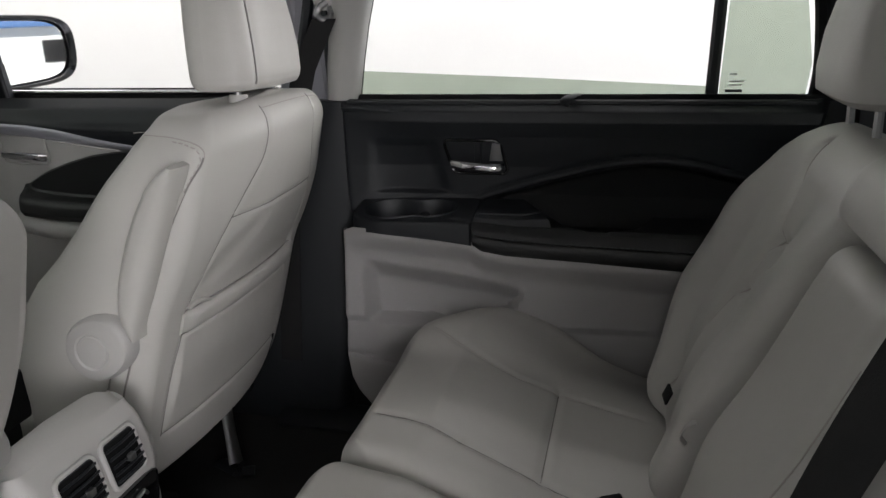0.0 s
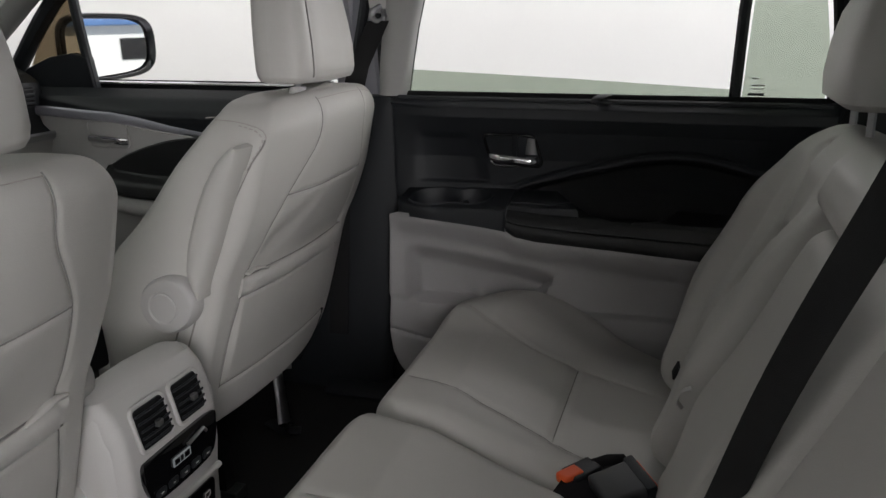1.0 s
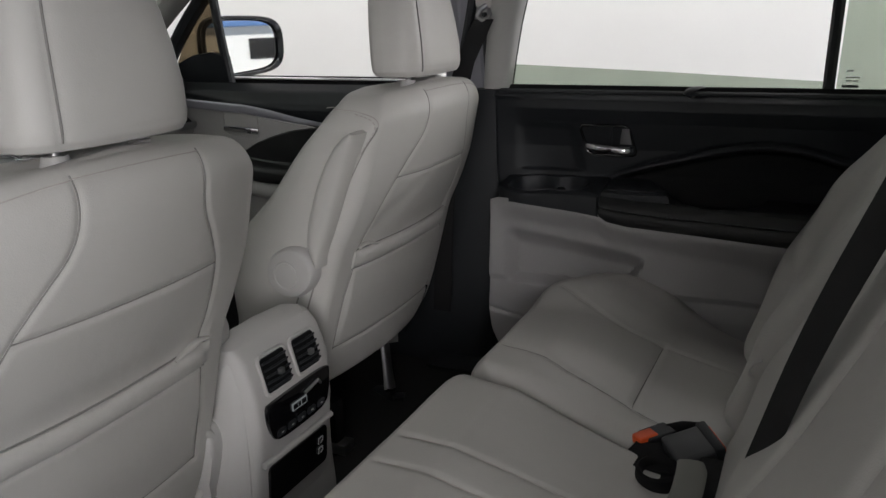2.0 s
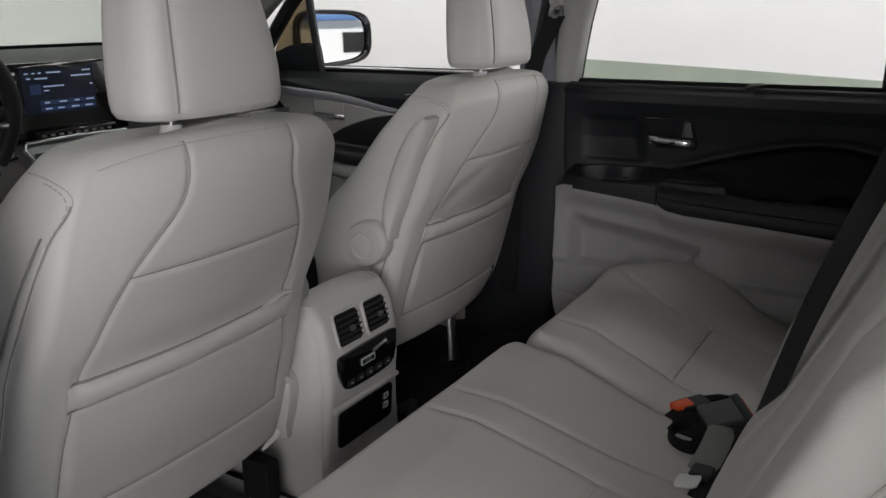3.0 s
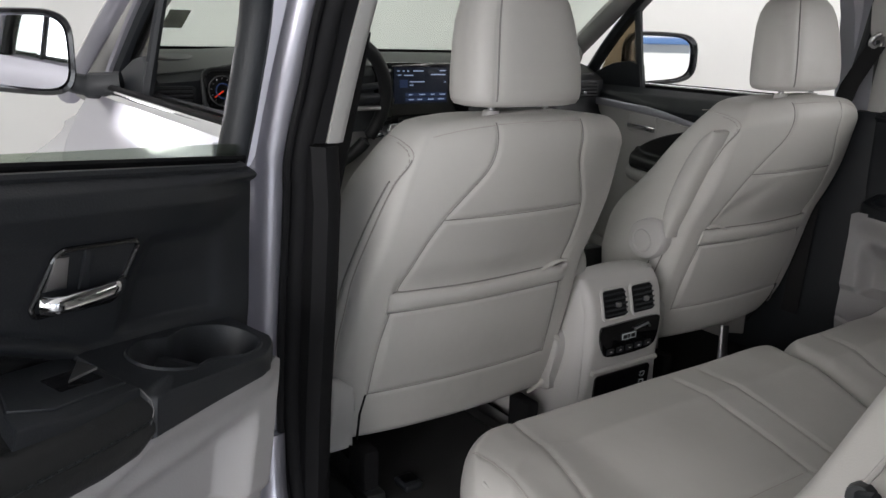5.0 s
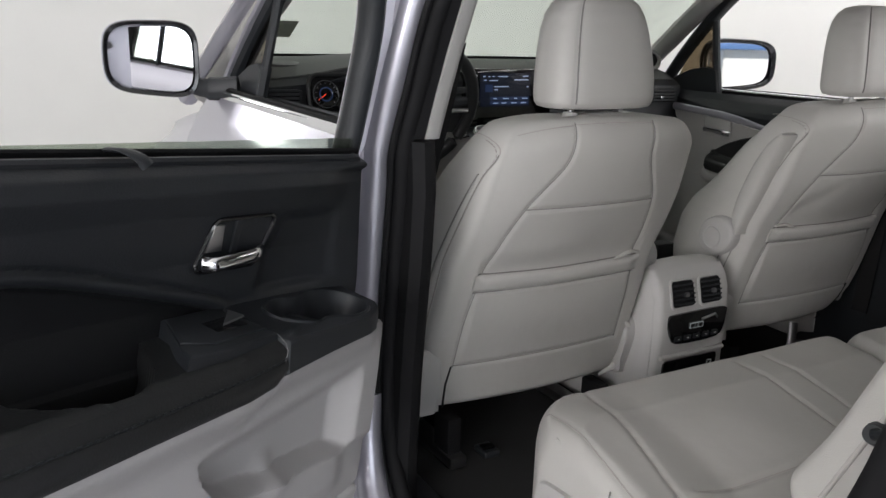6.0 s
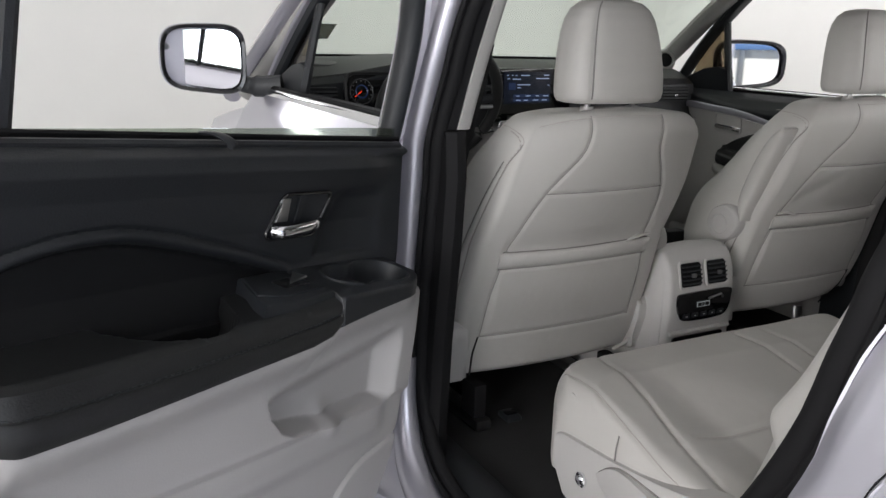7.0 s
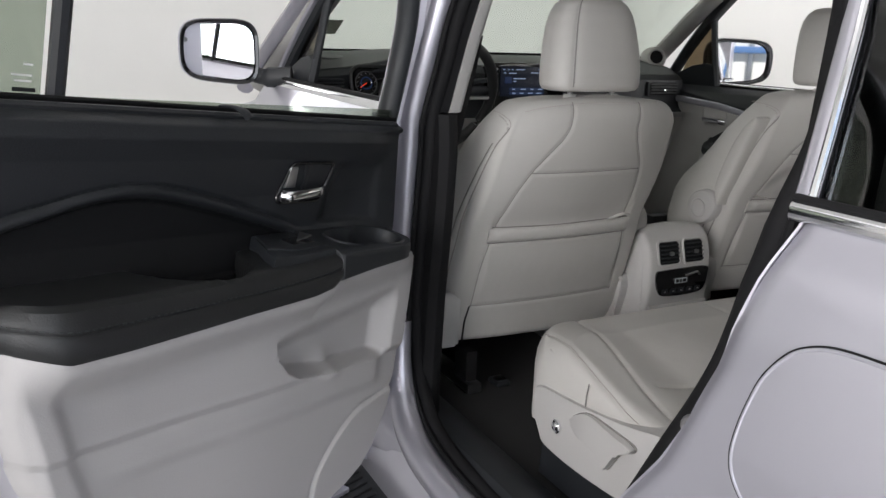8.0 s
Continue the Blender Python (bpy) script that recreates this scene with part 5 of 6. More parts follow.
    g = part("window_glass", thick(sheet(span(0.04, 0.77, 20), [0, 0.25, 0.5, 0.75, 1], lambda x, v: cd(x, 0.778 - 0.03 * v * 0.2, 1.10 + v * (top(x) - 1.10))), 0.004), PRIVACY, door, "grey-green glass, wound nearly down")
    fixed = [(0.776, 1.188), (0.925, 1.188), (0.93, 1.25), (0.90, 1.42), (0.86, 1.50), (0.79, 1.54), (0.782, 1.36)]
    f = part("fixed_glass", slab(fixed, lambda a, b, d: cd(a, 0.79 - (b - 1.188) * 0.17 + d, b), 0, 0.004, 0), PRIVACY, door, "fixed grey-green rear pane")
    # window frame above the belt
    frame_line = [(0.036, 1.17), (0.036, 1.28), (0.045, 1.40), (0.09, 1.50), (0.23, 1.575), (0.35, 1.61), (0.55, 1.625), (0.72, 1.61), (0.84, 1.56), (0.92, 1.45), (0.955, 1.33), (0.96, 1.18)]
    fy = lambda z: 0.79 - (z - 1.188) * 0.19
    fl = smooth_line([cd(x, fy(z), z) for x, z in frame_line], 6)
    part("window_frame", tube(fl, 0.023, 10, True, 0.8, (0, 1, 0)), BLACK, door, "black window frame")
    fl2 = smooth_line([cd(x - 0.022 if x < 0.4 else x + 0.022, fy(z) + 0.022, z + (0.012 if 0.2 < x < 0.9 else 0)) for x, z in frame_line], 6)
    part("frame_skin", tube(fl2, 0.02, 10, True, 0.7, (0, 1, 0)), PAINT, door, "silver painted frame")
    part("division_bar", tube([cd(0.762, 0.782, 1.18), cd(0.766, fy(1.36) - 0.004, 1.36), cd(0.782, fy(1.6), 1.6)], 0.013, 8, True, 0.9), BLACK, door, "black bar between the panes")
    part("frame_rubber", tube(smooth_line([cd(x, fy(z) - 0.004, z) for x, z in ((0.943, 1.18), (0.945, 1.26), (0.925, 1.40), (0.885, 1.50), (0.82, 1.565))], 5), 0.021, 8, True, 0.7, (0, 1, 0)), DARK, door, "black rubber behind the fixed pane")
    # sticker marks on the fixed pane
    for k, (z, w) in enumerate(((1.2015, 0.030), (1.212, 0.022), (1.219, 0.026), (1.232, 0.012))):
        x0 = 0.786 + (0.0 if k == 0 else 0.006)
        part("glass_marking", block(x0, x0 + w, s * (0.786 - (z - 1.188) * 0.17), s * (0.7855 - (z - 1.188) * 0.17), z - (0.0025 if k == 0 else 0.0012), z + (0.0025 if k == 0 else 0.0012), 0), BLACK if k == 0 else WHITE, door, "small unreadable etched marking")
    # handle: bezel, bowl, chrome lever, lock tab
    bez = rounded(0.274, 0.384, 1.046, 1.114, 0.012)
    bez = [(x + 0.25 * (z - 1.08) * (-1), z) for x, z in bez]
    part("handle_bezel", tube([cd(x, rear_panel_y(x, z) - 0.003, z) for x, z in bez + bez[:1]], 0.003, 8), GLOSS, door, "glossy black handle surround")
    part("handle_bowl", slab([(0.33 + 0.94 * (x - 0.33), 1.08 + 0.92 * (z - 1.08)) for x, z in bez], lambda a, b, d: cd(a, rear_panel_y(a, b) + d, b), -0.0015, 0.001, 0), BLACK, door, "dark handle bowl")
    bar = smooth_line([cd(0.279, rear_panel_y(0.279, 1.068) - 0.006, 1.066), cd(0.302, rear_panel_y(0.30, 1.06) - 0.020, 1.064), cd(0.34, rear_panel_y(0.34, 1.06) - 0.022, 1.061), cd(0.372, rear_panel_y(0.37, 1.06) - 0.018, 1.058), cd(0.381, rear_panel_y(0.38, 1.06) - 0.006, 1.058)], 6)
    part("door_handle", tube(bar, [0.008] + [0.0095] * (len(bar) - 2) + [0.010], 10, True, 0.55, (0, 0, 1)), CHROME, door, "chrome door handle")
    part("lock_tab", slab([(0.355, 1.072), (0.381, 1.072), (0.378, 1.108), (0.362, 1.108)], lambda a, b, d: cd(a, rear_panel_y(a, b) - d, b), 0.0, 0.008, 0.003), STEEL, door, "grey lock tab")
    part("handle_web", slab([(0.325, 1.068), (0.337, 1.068), (0.341, 1.112), (0.329, 1.112)], lambda a, b, d: cd(a, rear_panel_y(a, b) - d, b), 0.0, 0.006, 0.002), BLACK, door)
    # armrest pad with the pull sunk into it
    def arm_top(x):
        return float(np.interp(x, [0.30, 0.38, 0.50, 0.75, 0.91], [0.974, 0.970, 0.963, 0.960, 0.962]))

    def sunk(x, y):
        rim = float(np.interp(x, [0.44, 0.475, 0.51, 0.545, 0.58, 0.61, 0.635, 0.652, 0.664, 0.675], [0.80, 0.735, 0.675, 0.656, 0.654, 0.660, 0.676, 0.70, 0.74, 0.80]))
        return 0.062 * step(y - rim, -0.003, 0.010)

    arm_xs = span(0.338, 0.905, 110)
    rings = []
    for x in arm_xs:
        end = step(x, 0.86, 0.905)
        zt, zb, yi = arm_top(x), arm_foot(x), arm_edge(x)
        zs_ = zb + 0.62 * (zt - zb) - 0.006
        front = [(yi + 0.004, zb + 0.001), (yi, zb + 0.008), (yi - 0.001, (zb + zs_) / 2), (yi, zs_ - 0.003), (yi + 0.0022, zs_), (yi + 0.0005, zs_ + 0.003), (yi + 0.003, zs_ + 0.011), (yi + 0.009, zt - 0.006), (yi + 0.018, zt - 0.002)]
        ys_ = [yi + 0.018 + (0.772 - yi - 0.018) * k / 26 for k in range(1, 27)]
        top = [(y, zt + 0.02 * (y - yi) * (1 - end) - 0.010 * end ** 2 - sunk(x, y)) for y in ys_]
        rings.append([cd(x, y, z) for y, z in [(0.772, zb - 0.01), (0.70, zb - 0.004)] + front + top])
    part("armrest", loft(rings), SOFT, door, "black padded armrest with a sunken pull and a stitched edge")
    seam = []
    for x in span(0.342, 0.89, 60):
        zb = arm_foot(x)
        seam.append(cd(x, arm_edge(x) - 0.0006, zb + 0.62 * (arm_top(x) - zb) - 0.0015))
    part("stitching", dashes(seam, 0.006, 0.004, 0.0009), BLACK, door)
    # raised switch plinth with a slanted end
    deck = lambda x, y: 0.9735 + 0.10 * (y - 0.64)
    pl = [(0.338, 0.655), (0.43, 0.652), (0.492, 0.656), (0.476, 0.690), (0.445, 0.735), (0.432, 0.765), (0.338, 0.765)]
    part("switch_pod", slab(pl, lambda a, b, d: cd(a - 0.012 * d / 0.06 * step(a, 0.40, 0.45), b, deck(a, b) - 0.055 + d), 0.0, 0.060, 0.004, 3), BLACK, door, "black switch plinth")
    lid = [(0.342, 0.670), (0.43, 0.668), (0.462, 0.690), (0.436, 0.732), (0.424, 0.757), (0.342, 0.757)]
    part("switch_plate", slab(lid, lambda a, b, d: cd(a, b, deck(a, b) + 0.0048 + d), 0.0, 0.0035, 0.002), BLACK, door, "black switch plate")
    sw = None if s > 0 else part("window_switch", slab([(0.352, 0.690), (0.404, 0.690), (0.400, 0.722), (0.352, 0.724)], lambda a, b, d: cd(a, b, deck(a, b) + 0.008 + d), 0.0, 0.001, 0.0004), GLOSS, door, "black window switch recess")
    if sw:
        part("switch_key", slab([(0.356, 0.694), (0.388, 0.698), (0.358, 0.720)], lambda a, b, d: cd(a, b, deck(a, b) + 0.010 + d + 0.22 * (0.388 - a)), 0.0, 0.003, 0.0008), STEEL, sw, "grey switch key")
    # cup holder deck, flush with the armrest, with two joined wells
    def well(k):
        """Rim of the two joined wells, as an outline of (x, y)."""
        out = []
        for th in span(0, 360, 72)[:-1]:
            q = radians(th)
            c, n = math.cos(q), math.sin(q)
            pinch = 1 - 0.26 * bell(c - 0.1, 0.2)
            out.append((0.205 + 0.096 * math.copysign(abs(c) ** 0.8, c) * k, 0.698 + (0.047 + 0.004 * -c) * pinch * math.copysign(abs(n) ** 0.85, n) * k + 0.06 * (0.096 * c) * k))
        return out
    w1 = well(0.93)
    n = len(w1)

    def outer_at(k):
        """Deck outline point in the direction of rim point k."""
        x, y = w1[k]
        dx, dy = x - 0.205, y - 0.698
        m = max(abs(dx) / (0.108 if dx < 0 else 0.138), abs(dy) / 0.062, math.hypot(dx / 0.108, min(0.0, dy) / 0.062) / 1.08 if dx < 0 else 0.0)
        return (0.200 + dx / m, 0.700 + dy / m)
    o = [outer_at(k) for k in range(n)]
    lift = lambda x, y: 0.974 + 0.20 * (y - 0.645) - 0.02 * (0.338 - x)
    shrink = lambda x, y, f, g: (0.205 + (x - 0.205) * f, 0.698 + (y - 0.698) * g)
    lay = lambda pts, f, g, h: [cd(*shrink(x, y, f, g), lift(*shrink(x, y, f, g)) + h) for x, y in pts]
    R = [[cd(x, y, arm_foot(x) - 0.004) for x, y in o], [cd(x, y, arm_foot(x) + 0.003) for x, y in o], lay(o, 1.0, 1.0, -0.007), lay(o, 0.992, 0.985, -0.002), lay(o, 0.975, 0.96, 0.0), lay(w1, 1.05, 1.07, 0.0), lay(w1, 1.03, 1.045, 0.0028),
         lay(w1, 1.0, 1.0, 0.002), lay(w1, 0.975, 0.96, -0.007), lay(w1, 0.955, 0.93, -0.022)]
    for f, g, h in ((0.94, 0.90, 0.042), (0.90, 0.84, 0.050), (0.5, 0.45, 0.052)):
        R.append([cd(*shrink(x, y, f, g), 0.978 - h) for x, y in w1])
    part("cup_holder", loft(R), BLACK, door, "black double cup holder")
    part("well_divider", loft([[cd(0.226 + a * wd, y, 0.978 - h) for a in (-1, 1) for y in ((0.655, 0.735) if a < 0 else (0.735, 0.655))] for h, wd in ((0.052, 0.013), (0.014, 0.009), (0.009, 0.005))]), BLACK, door)
    part("joint_line", tube([cd(0.3385, 0.655, deck(0.3385, 0.655) + 0.004), cd(0.3385, 0.640, 0.970), cd(0.338, 0.6365, 0.960), cd(0.345, 0.636, 0.938)], 0.0008, 6), VENT, door, "joint between armrest and cup holder")
    # check strap and hinges
    if s < 0 and swing:
        part("check_strap", block(-0.06, 0.05, s * 0.862, s * 0.846, 0.80, 0.84, 0.004), STEEL, door, "steel check strap")
    for z in (0.60, 1.02):
        part("hinge", block(-0.075, 0.05, s * 0.872, s * 0.852, z - 0.03, z + 0.03, 0.006), PAINT, door, "painted steel hinge")
    if swing:
        sag = Matrix.Translation((0.2, 0, 1.0)) @ Matrix.Rotation(radians(-5.9), 4, "Y") @ Matrix.Translation((-0.2, 0, -1.0))
        h = Vector((-0.0747, s * 0.8751, 0))
        door.matrix_basis = Matrix.Translation(h) @ Matrix.Rotation(radians(s * swing), 4, "Z") @ Matrix.Translation(-h) @ sag
    return door


rear_door(1, "closed rear car door, black and pale grey trim")
rear_door(-1, "open rear car door with black armrest and cup holder", 59.1)


# ---------------------------------------------------------------- front doors
def front_door(s, label):
    cd = lambda x, y, z: (x, s * y, z)
    x0, x1 = -1.06, -0.055
    def outer(u, z):
        x = x0 + u * (x1 - x0)
        return cd(x, yout(z) + 0.006 * bell(z - 0.98, 0.08) - 0.012 * (bell(u, 0.012) + bell(u - 1, 0.012)), z)
    door = part("door", thick(sheet(span(0, 1, 40, 0.5), span(0.40, 1.186, 40), outer), 0.004), PAINT, car, label)
    part("rear_edge", block(x1 - 0.012, x1, s * 0.82, s * 0.90, 0.42, 1.18, 0.004), PAINT, door)
    def trim_y(x, z):
        y = float(np.interp(z, [0.45, 0.7, 0.85, 0.93, 1.0, 1.08, 1.14, 1.17, 1.19], [0.76, 0.735, 0.725, 0.735, 0.742, 0.735, 0.722, 0.735, 0.762]))
        y -= 0.006 * bell(z - 1.125 - 0.05 * step(-x, 0.5, 1.0), 0.008)
        return y
    curve_z = lambda x: float(np.interp(x, [-1.05, -0.85, -0.74, -0.66, -0.574, -0.497, -0.41, -0.2], [1.135, 1.136, 1.129, 1.125, 1.113, 1.10, 1.09, 1.07]))
    us = span(x0 + 0.02, x1 - 0.02, 70)
    part("upper_panel", thick(sheet(us, span(0, 1, 20), lambda x, v: cd(x, trim_y(x, curve_z(x) + v * (1.19 - curve_z(x))), curve_z(x) + v * (1.19 - curve_z(x)))), 0.006), BLACK, door, "black upper door trim")
    part("lower_panel", thick(sheet(us, span(0, 1, 46), lambda x, v: cd(x - 0.16 * (x - x0) / (x1 - x0), trim_y(x, 0.46 + v * (curve_z(x) - 0.46)), 0.46 + v * (curve_z(x) - 0.46))), 0.006), GREY, door, "pale grey door trim")
    part("trim_strip", tube([cd(x, trim_y(x, curve_z(x)) - 0.009, curve_z(x)) for x in span(x0 + 0.03, -0.36, 40)], [0.012 - 0.0007 * max(0, k - 26) for k in range(41)], 8, True, 0.5, (0, 0, 1)), PAINT, door, "silver trim strip")
    # armrest with a black pull bowl
    rings = []
    for x in span(-0.70, -0.16, 40):
        e = step(x, -0.70, -0.655) ** 0.6
        zt = float(np.interp(x, [-0.70, -0.691, -0.64, -0.582, -0.52, -0.458, -0.402, -0.16], [0.985, 1.004, 1.033, 1.055, 1.073, 1.083, 1.086, 1.07]))
        zb = float(np.interp(x, [-0.70, -0.666, -0.58, -0.16], [0.972, 0.948, 0.939, 0.925]))
        yi = 0.735 - 0.078 * e
        shelf = min(zt - 0.006, zb + 0.042)
        rings.append([cd(x, y, z) for y, z in ((0.76, zt + 0.004), (0.735, zt), (0.722, zt - 0.006), (0.72, shelf + 0.006), (0.715, shelf + 0.001), (yi + 0.02, shelf), (yi + 0.006, shelf - 0.005), (yi, shelf - 0.014), (yi, zb + 0.012), (yi + 0.01, zb), (0.745, zb - 0.004))])
    part("armrest", loft(rings), SOFT, door, "black armrest")
    part("armrest_base", tube(smooth_line([cd(-0.69, 0.72, 0.935), cd(-0.655, 0.685, 0.924), cd(-0.51, 0.675, 0.912), cd(-0.2, 0.675, 0.905)], 6), 0.022, 10), GREY, door, "pale grey armrest base")
    part("handle_bowl", slab(rounded(-0.735, -0.625, 1.052, 1.112, 0.012), lambda a, b, d: cd(a, trim_y(a, b) + d, b), -0.0085, -0.005, 0.001), GREY, door, "grey handle bowl")
    part("bowl_rim", tube([cd(a, trim_y(a, b) - 0.008, b) for a, b in rounded(-0.737, -0.623, 1.05, 1.114, 0.012) + [rounded(-0.737, -0.623, 1.05, 1.114, 0.012)[0]]], 0.003, 6), GREY, door)
    hb = smooth_line([cd(-0.735, 0.724, 1.070), cd(-0.70, 0.712, 1.070), cd(-0.65, 0.712, 1.068), cd(-0.622, 0.722, 1.066)], 5)
    part("door_handle", tube(hb, 0.0085, 8, True, 0.6, (0, 0, 1)), CHROME, door, "chrome door handle")
    part("map_pocket", tube(smooth_line([cd(-0.9, 0.735, 0.66), cd(-0.7, 0.69, 0.655), cd(-0.35, 0.69, 0.655), cd(-0.15, 0.72, 0.66)], 6), 0.024, 10), GREY, door)
    # window frame, fixed front pane and mirror gusset
    fy = lambda z: 0.80 - (z - 1.188) * 0.21
    fl = [(-1.02, 1.19), (-0.96, 1.26), (-0.84, 1.375), (-0.68, 1.50), (-0.52, 1.595), (-0.30, 1.635), (-0.02, 1.64), (0.03, 1.55), (0.0, 1.40), (-0.035, 1.28), (-0.06, 1.19)]
    line = smooth_line([cd(x, fy(z), z) for x, z in fl], 5)
    part("window_frame", tube(line, [0.024 if p[0] < -0.4 else 0.014 for p in line], 8, True, 0.8, (0, 1, 0)), BLACK, door, "black window frame")
    line2 = smooth_line([cd(x + (0.0 if x < -0.4 else 0.018), fy(z) + 0.018, z + (0.02 if x < -0.2 else 0.0)) for x, z in fl], 5)
    part("frame_skin", tube(line2, 0.015, 8, True, 0.7, (0, 1, 0)), PAINT, door, "silver painted frame")
    part("division_bar", tube([cd(-0.765, fy(1.19), 1.19), cd(-0.762, fy(1.32), 1.32), cd(-0.758, fy(1.44), 1.44)], 0.013, 8), BLACK, door, "black quarter-light bar")
    gus = [(-1.0, 1.185), (-0.755, 1.185), (-0.755, 1.262), (-0.80, 1.272), (-0.87, 1.262), (-0.95, 1.232)]
    part("mirror_gusset", slab(gus, lambda a, b, d: cd(a, fy(b) - d, b), -0.015, 0.014, 0.006, 3), BLACK, door, "black mirror gusset")
    part("quarter_light", slab([(-0.94, 1.24), (-0.77, 1.24), (-0.767, 1.43), (-0.85, 1.36)], lambda a, b, d: cd(a, fy(b) + d, b), 0.0, 0.004, 0), BROWN, door, "small brown-tinted fixed front pane")
    part("belt_moulding", tube([cd(x, yout(1.184) + 0.003, 1.186) for x in span(-1.02, -0.07, 10)], 0.011, 8, True, 0.5, (0, 0, 1)), CHROME, door, "bright belt moulding")
    part("belt_bright", tube([cd(x, yout(1.184) - 0.024, 1.197) for x in span(-1.0, -0.07, 10)], 0.004, 8), CHROME, door, "thin bright inner line")
    part("belt_rubber", tube([cd(x, yout(1.184) - 0.014, 1.192) for x in span(-1.02, -0.07, 10)], 0.012, 8, True, 0.8, (0, 0, 1)), DARK, door)
    return door


front_door(1, "closed front car door with pale grey trim")
front_door(-1, "closed front car door, silver outside")


# ---------------------------------------------------------------- door mirrors
def door_mirror(s, label):
    c = Vector((-0.925, 1.075, 1.275)) if s > 0 else Vector((-0.945, -1.022, 1.275))
    rot = Matrix.Rotation(radians(-25.5 if s > 0 else -3), 3, "Z") @ Matrix.Rotation(radians(-1.0), 3, "Y")
    def put(p):
        q = rot @ Vector((p[0], p[1] * s, p[2]))
        return tuple(c + q)
    def outline(w, h, k=64):
        out = []
        w = w * (1.12 if s > 0 else 0.92)
        for i in range(k):
            th = 2 * math.pi * i / k
            cc, n = math.cos(th), math.sin(th)
            y = w * math.copysign(abs(cc) ** 0.5, cc)
            z = h * math.copysign(abs(n) ** 0.55, n)
            z += 0.012 * (y / w) * (1 if z < 0 else -0.25)
            out.append((y, z))
        return out
    rings = []
    for x, w, h in ((-0.115, 0.03, 0.02), (-0.11, 0.062, 0.045), (-0.09, 0.092, 0.068), (-0.06, 0.112, 0.083), (-0.025, 0.122, 0.091), (0.0, 0.125, 0.093), (0.004, 0.122, 0.091), (0.002, 0.113, 0.083), (-0.042, 0.108, 0.078)):
        rings.append([put((x, y, z)) for y, z in outline(w, h)])
    m = part("wing_mirror", loft(rings), GLOSS, car, label)
    cap = []
    for x, w, h in ((-0.121, 0.03, 0.02), (-0.115, 0.065, 0.048), (-0.094, 0.096, 0.071), (-0.063, 0.116, 0.086), (-0.028, 0.126, 0.0945)):
        cap.append([put((x, y, z)) for y, z in outline(w, h)])
    part("cap", loft(cap), PAINT, m, "silver mirror cap")
    turn = math.tan(radians(-12.5)) if s < 0 else 0.0
    gl = slab(outline(0.107, 0.078), lambda a, b, d: put((-0.017 - (-turn) * a + d, a, b)), -0.003, 0.0, 0)
    part("mirror_glass", gl, MIRROR, m, "mirror glass")
    sig = [put((-0.02 - 0.05 * f, (0.124 if s > 0 else 0.098) - 0.018 * f, 0.03)) for f in span(0, 1, 8)]
    part("indicator", tube(sig, 0.008, 8), STEEL, m, "clear turn indicator")
    arm = smooth_line([(-0.89, s * 0.82, 1.205), (-0.92, s * 0.87, 1.200), (-0.95, s * 0.905, 1.203), (-0.975, s * (0.935 if s < 0 else 0.985), 1.215)], 5)
    part("arm", tube(arm, [0.030] * 8 + [0.024] * (len(arm) - 8), 10, True, 0.62), BLACK, m, "dark mirror arm")


door_mirror(1, "silver wing mirror on the passenger door")
door_mirror(-1, "silver wing mirror on the driver's door")

# ---------------------------------------------------------------- centre console
console = empty("centre_console", "pale grey plastic centre console with rear air vents", "console", "", (-0.3, -0.01, 0.47))
CY = -0.012
rings = []
for x, w, zt in [(-0.72, 0.108, 0.71), (-0.5, 0.114, 0.725), (-0.3, 0.118, 0.74), (-0.17, 0.121, 0.755), (-0.135, 0.121, 0.79), (-0.112, 0.121, 0.842), (-0.095, 0.121, 0.862), (-0.072, 0.120, 0.864), (-0.05, 0.117, 0.850), (-0.036, 0.112, 0.828), (-0.030, 0.106, 0.815)]:
    ring = [(w + 0.022, 0.475), (w + 0.021, 0.50), (w + 0.015, 0.56), (w + 0.010, zt - 0.12), (w + 0.005, zt - 0.05), (w - 0.002, zt - 0.022), (w - 0.016, zt - 0.006), (w - 0.04, zt), (0, zt + 0.004)]
    ring = ring + [(-y, z) for y, z in ring[-2::-1]]
    rings.append([(x, CY + y, z) for y, z in ring])
part("body", loft(rings), GREY, console)


def rear_face(z):
    """How far back the console's end stands."""
    return float(np.interp(z, [0.47, 0.56, 0.65, 0.70, 0.76, 0.80, 0.83, 0.852], [-0.045, -0.022, -0.016, -0.010, -0.012, -0.018, -0.03, -0.05]))


def face_point(y, z, d):
    return (rear_face(z) + d - 0.25 * max(0, abs(y) - 0.06) ** 1.6, CY + y, z)


face = thick(sheet(span(-1, 1, 40), span(0.48, 0.852, 44), lambda u, z: face_point(u * (0.120 + 0.014 * step(0.70 - z, 0, 0.2)), z, -0.034 * (1 - math.sqrt(max(0.0, 1 - step(abs(u), 0.80, 1.0) ** 2))))), 0.010)
part("end_panel", face, GREY, console, "pale grey rear end panel")


def flat(outline, lo, hi, mat, name, label="", bevel=0.002, parent=None):
    return part(name, slab(outline, lambda a, b, d: face_point(a, b, d), lo, hi, bevel), mat, parent or console, label)


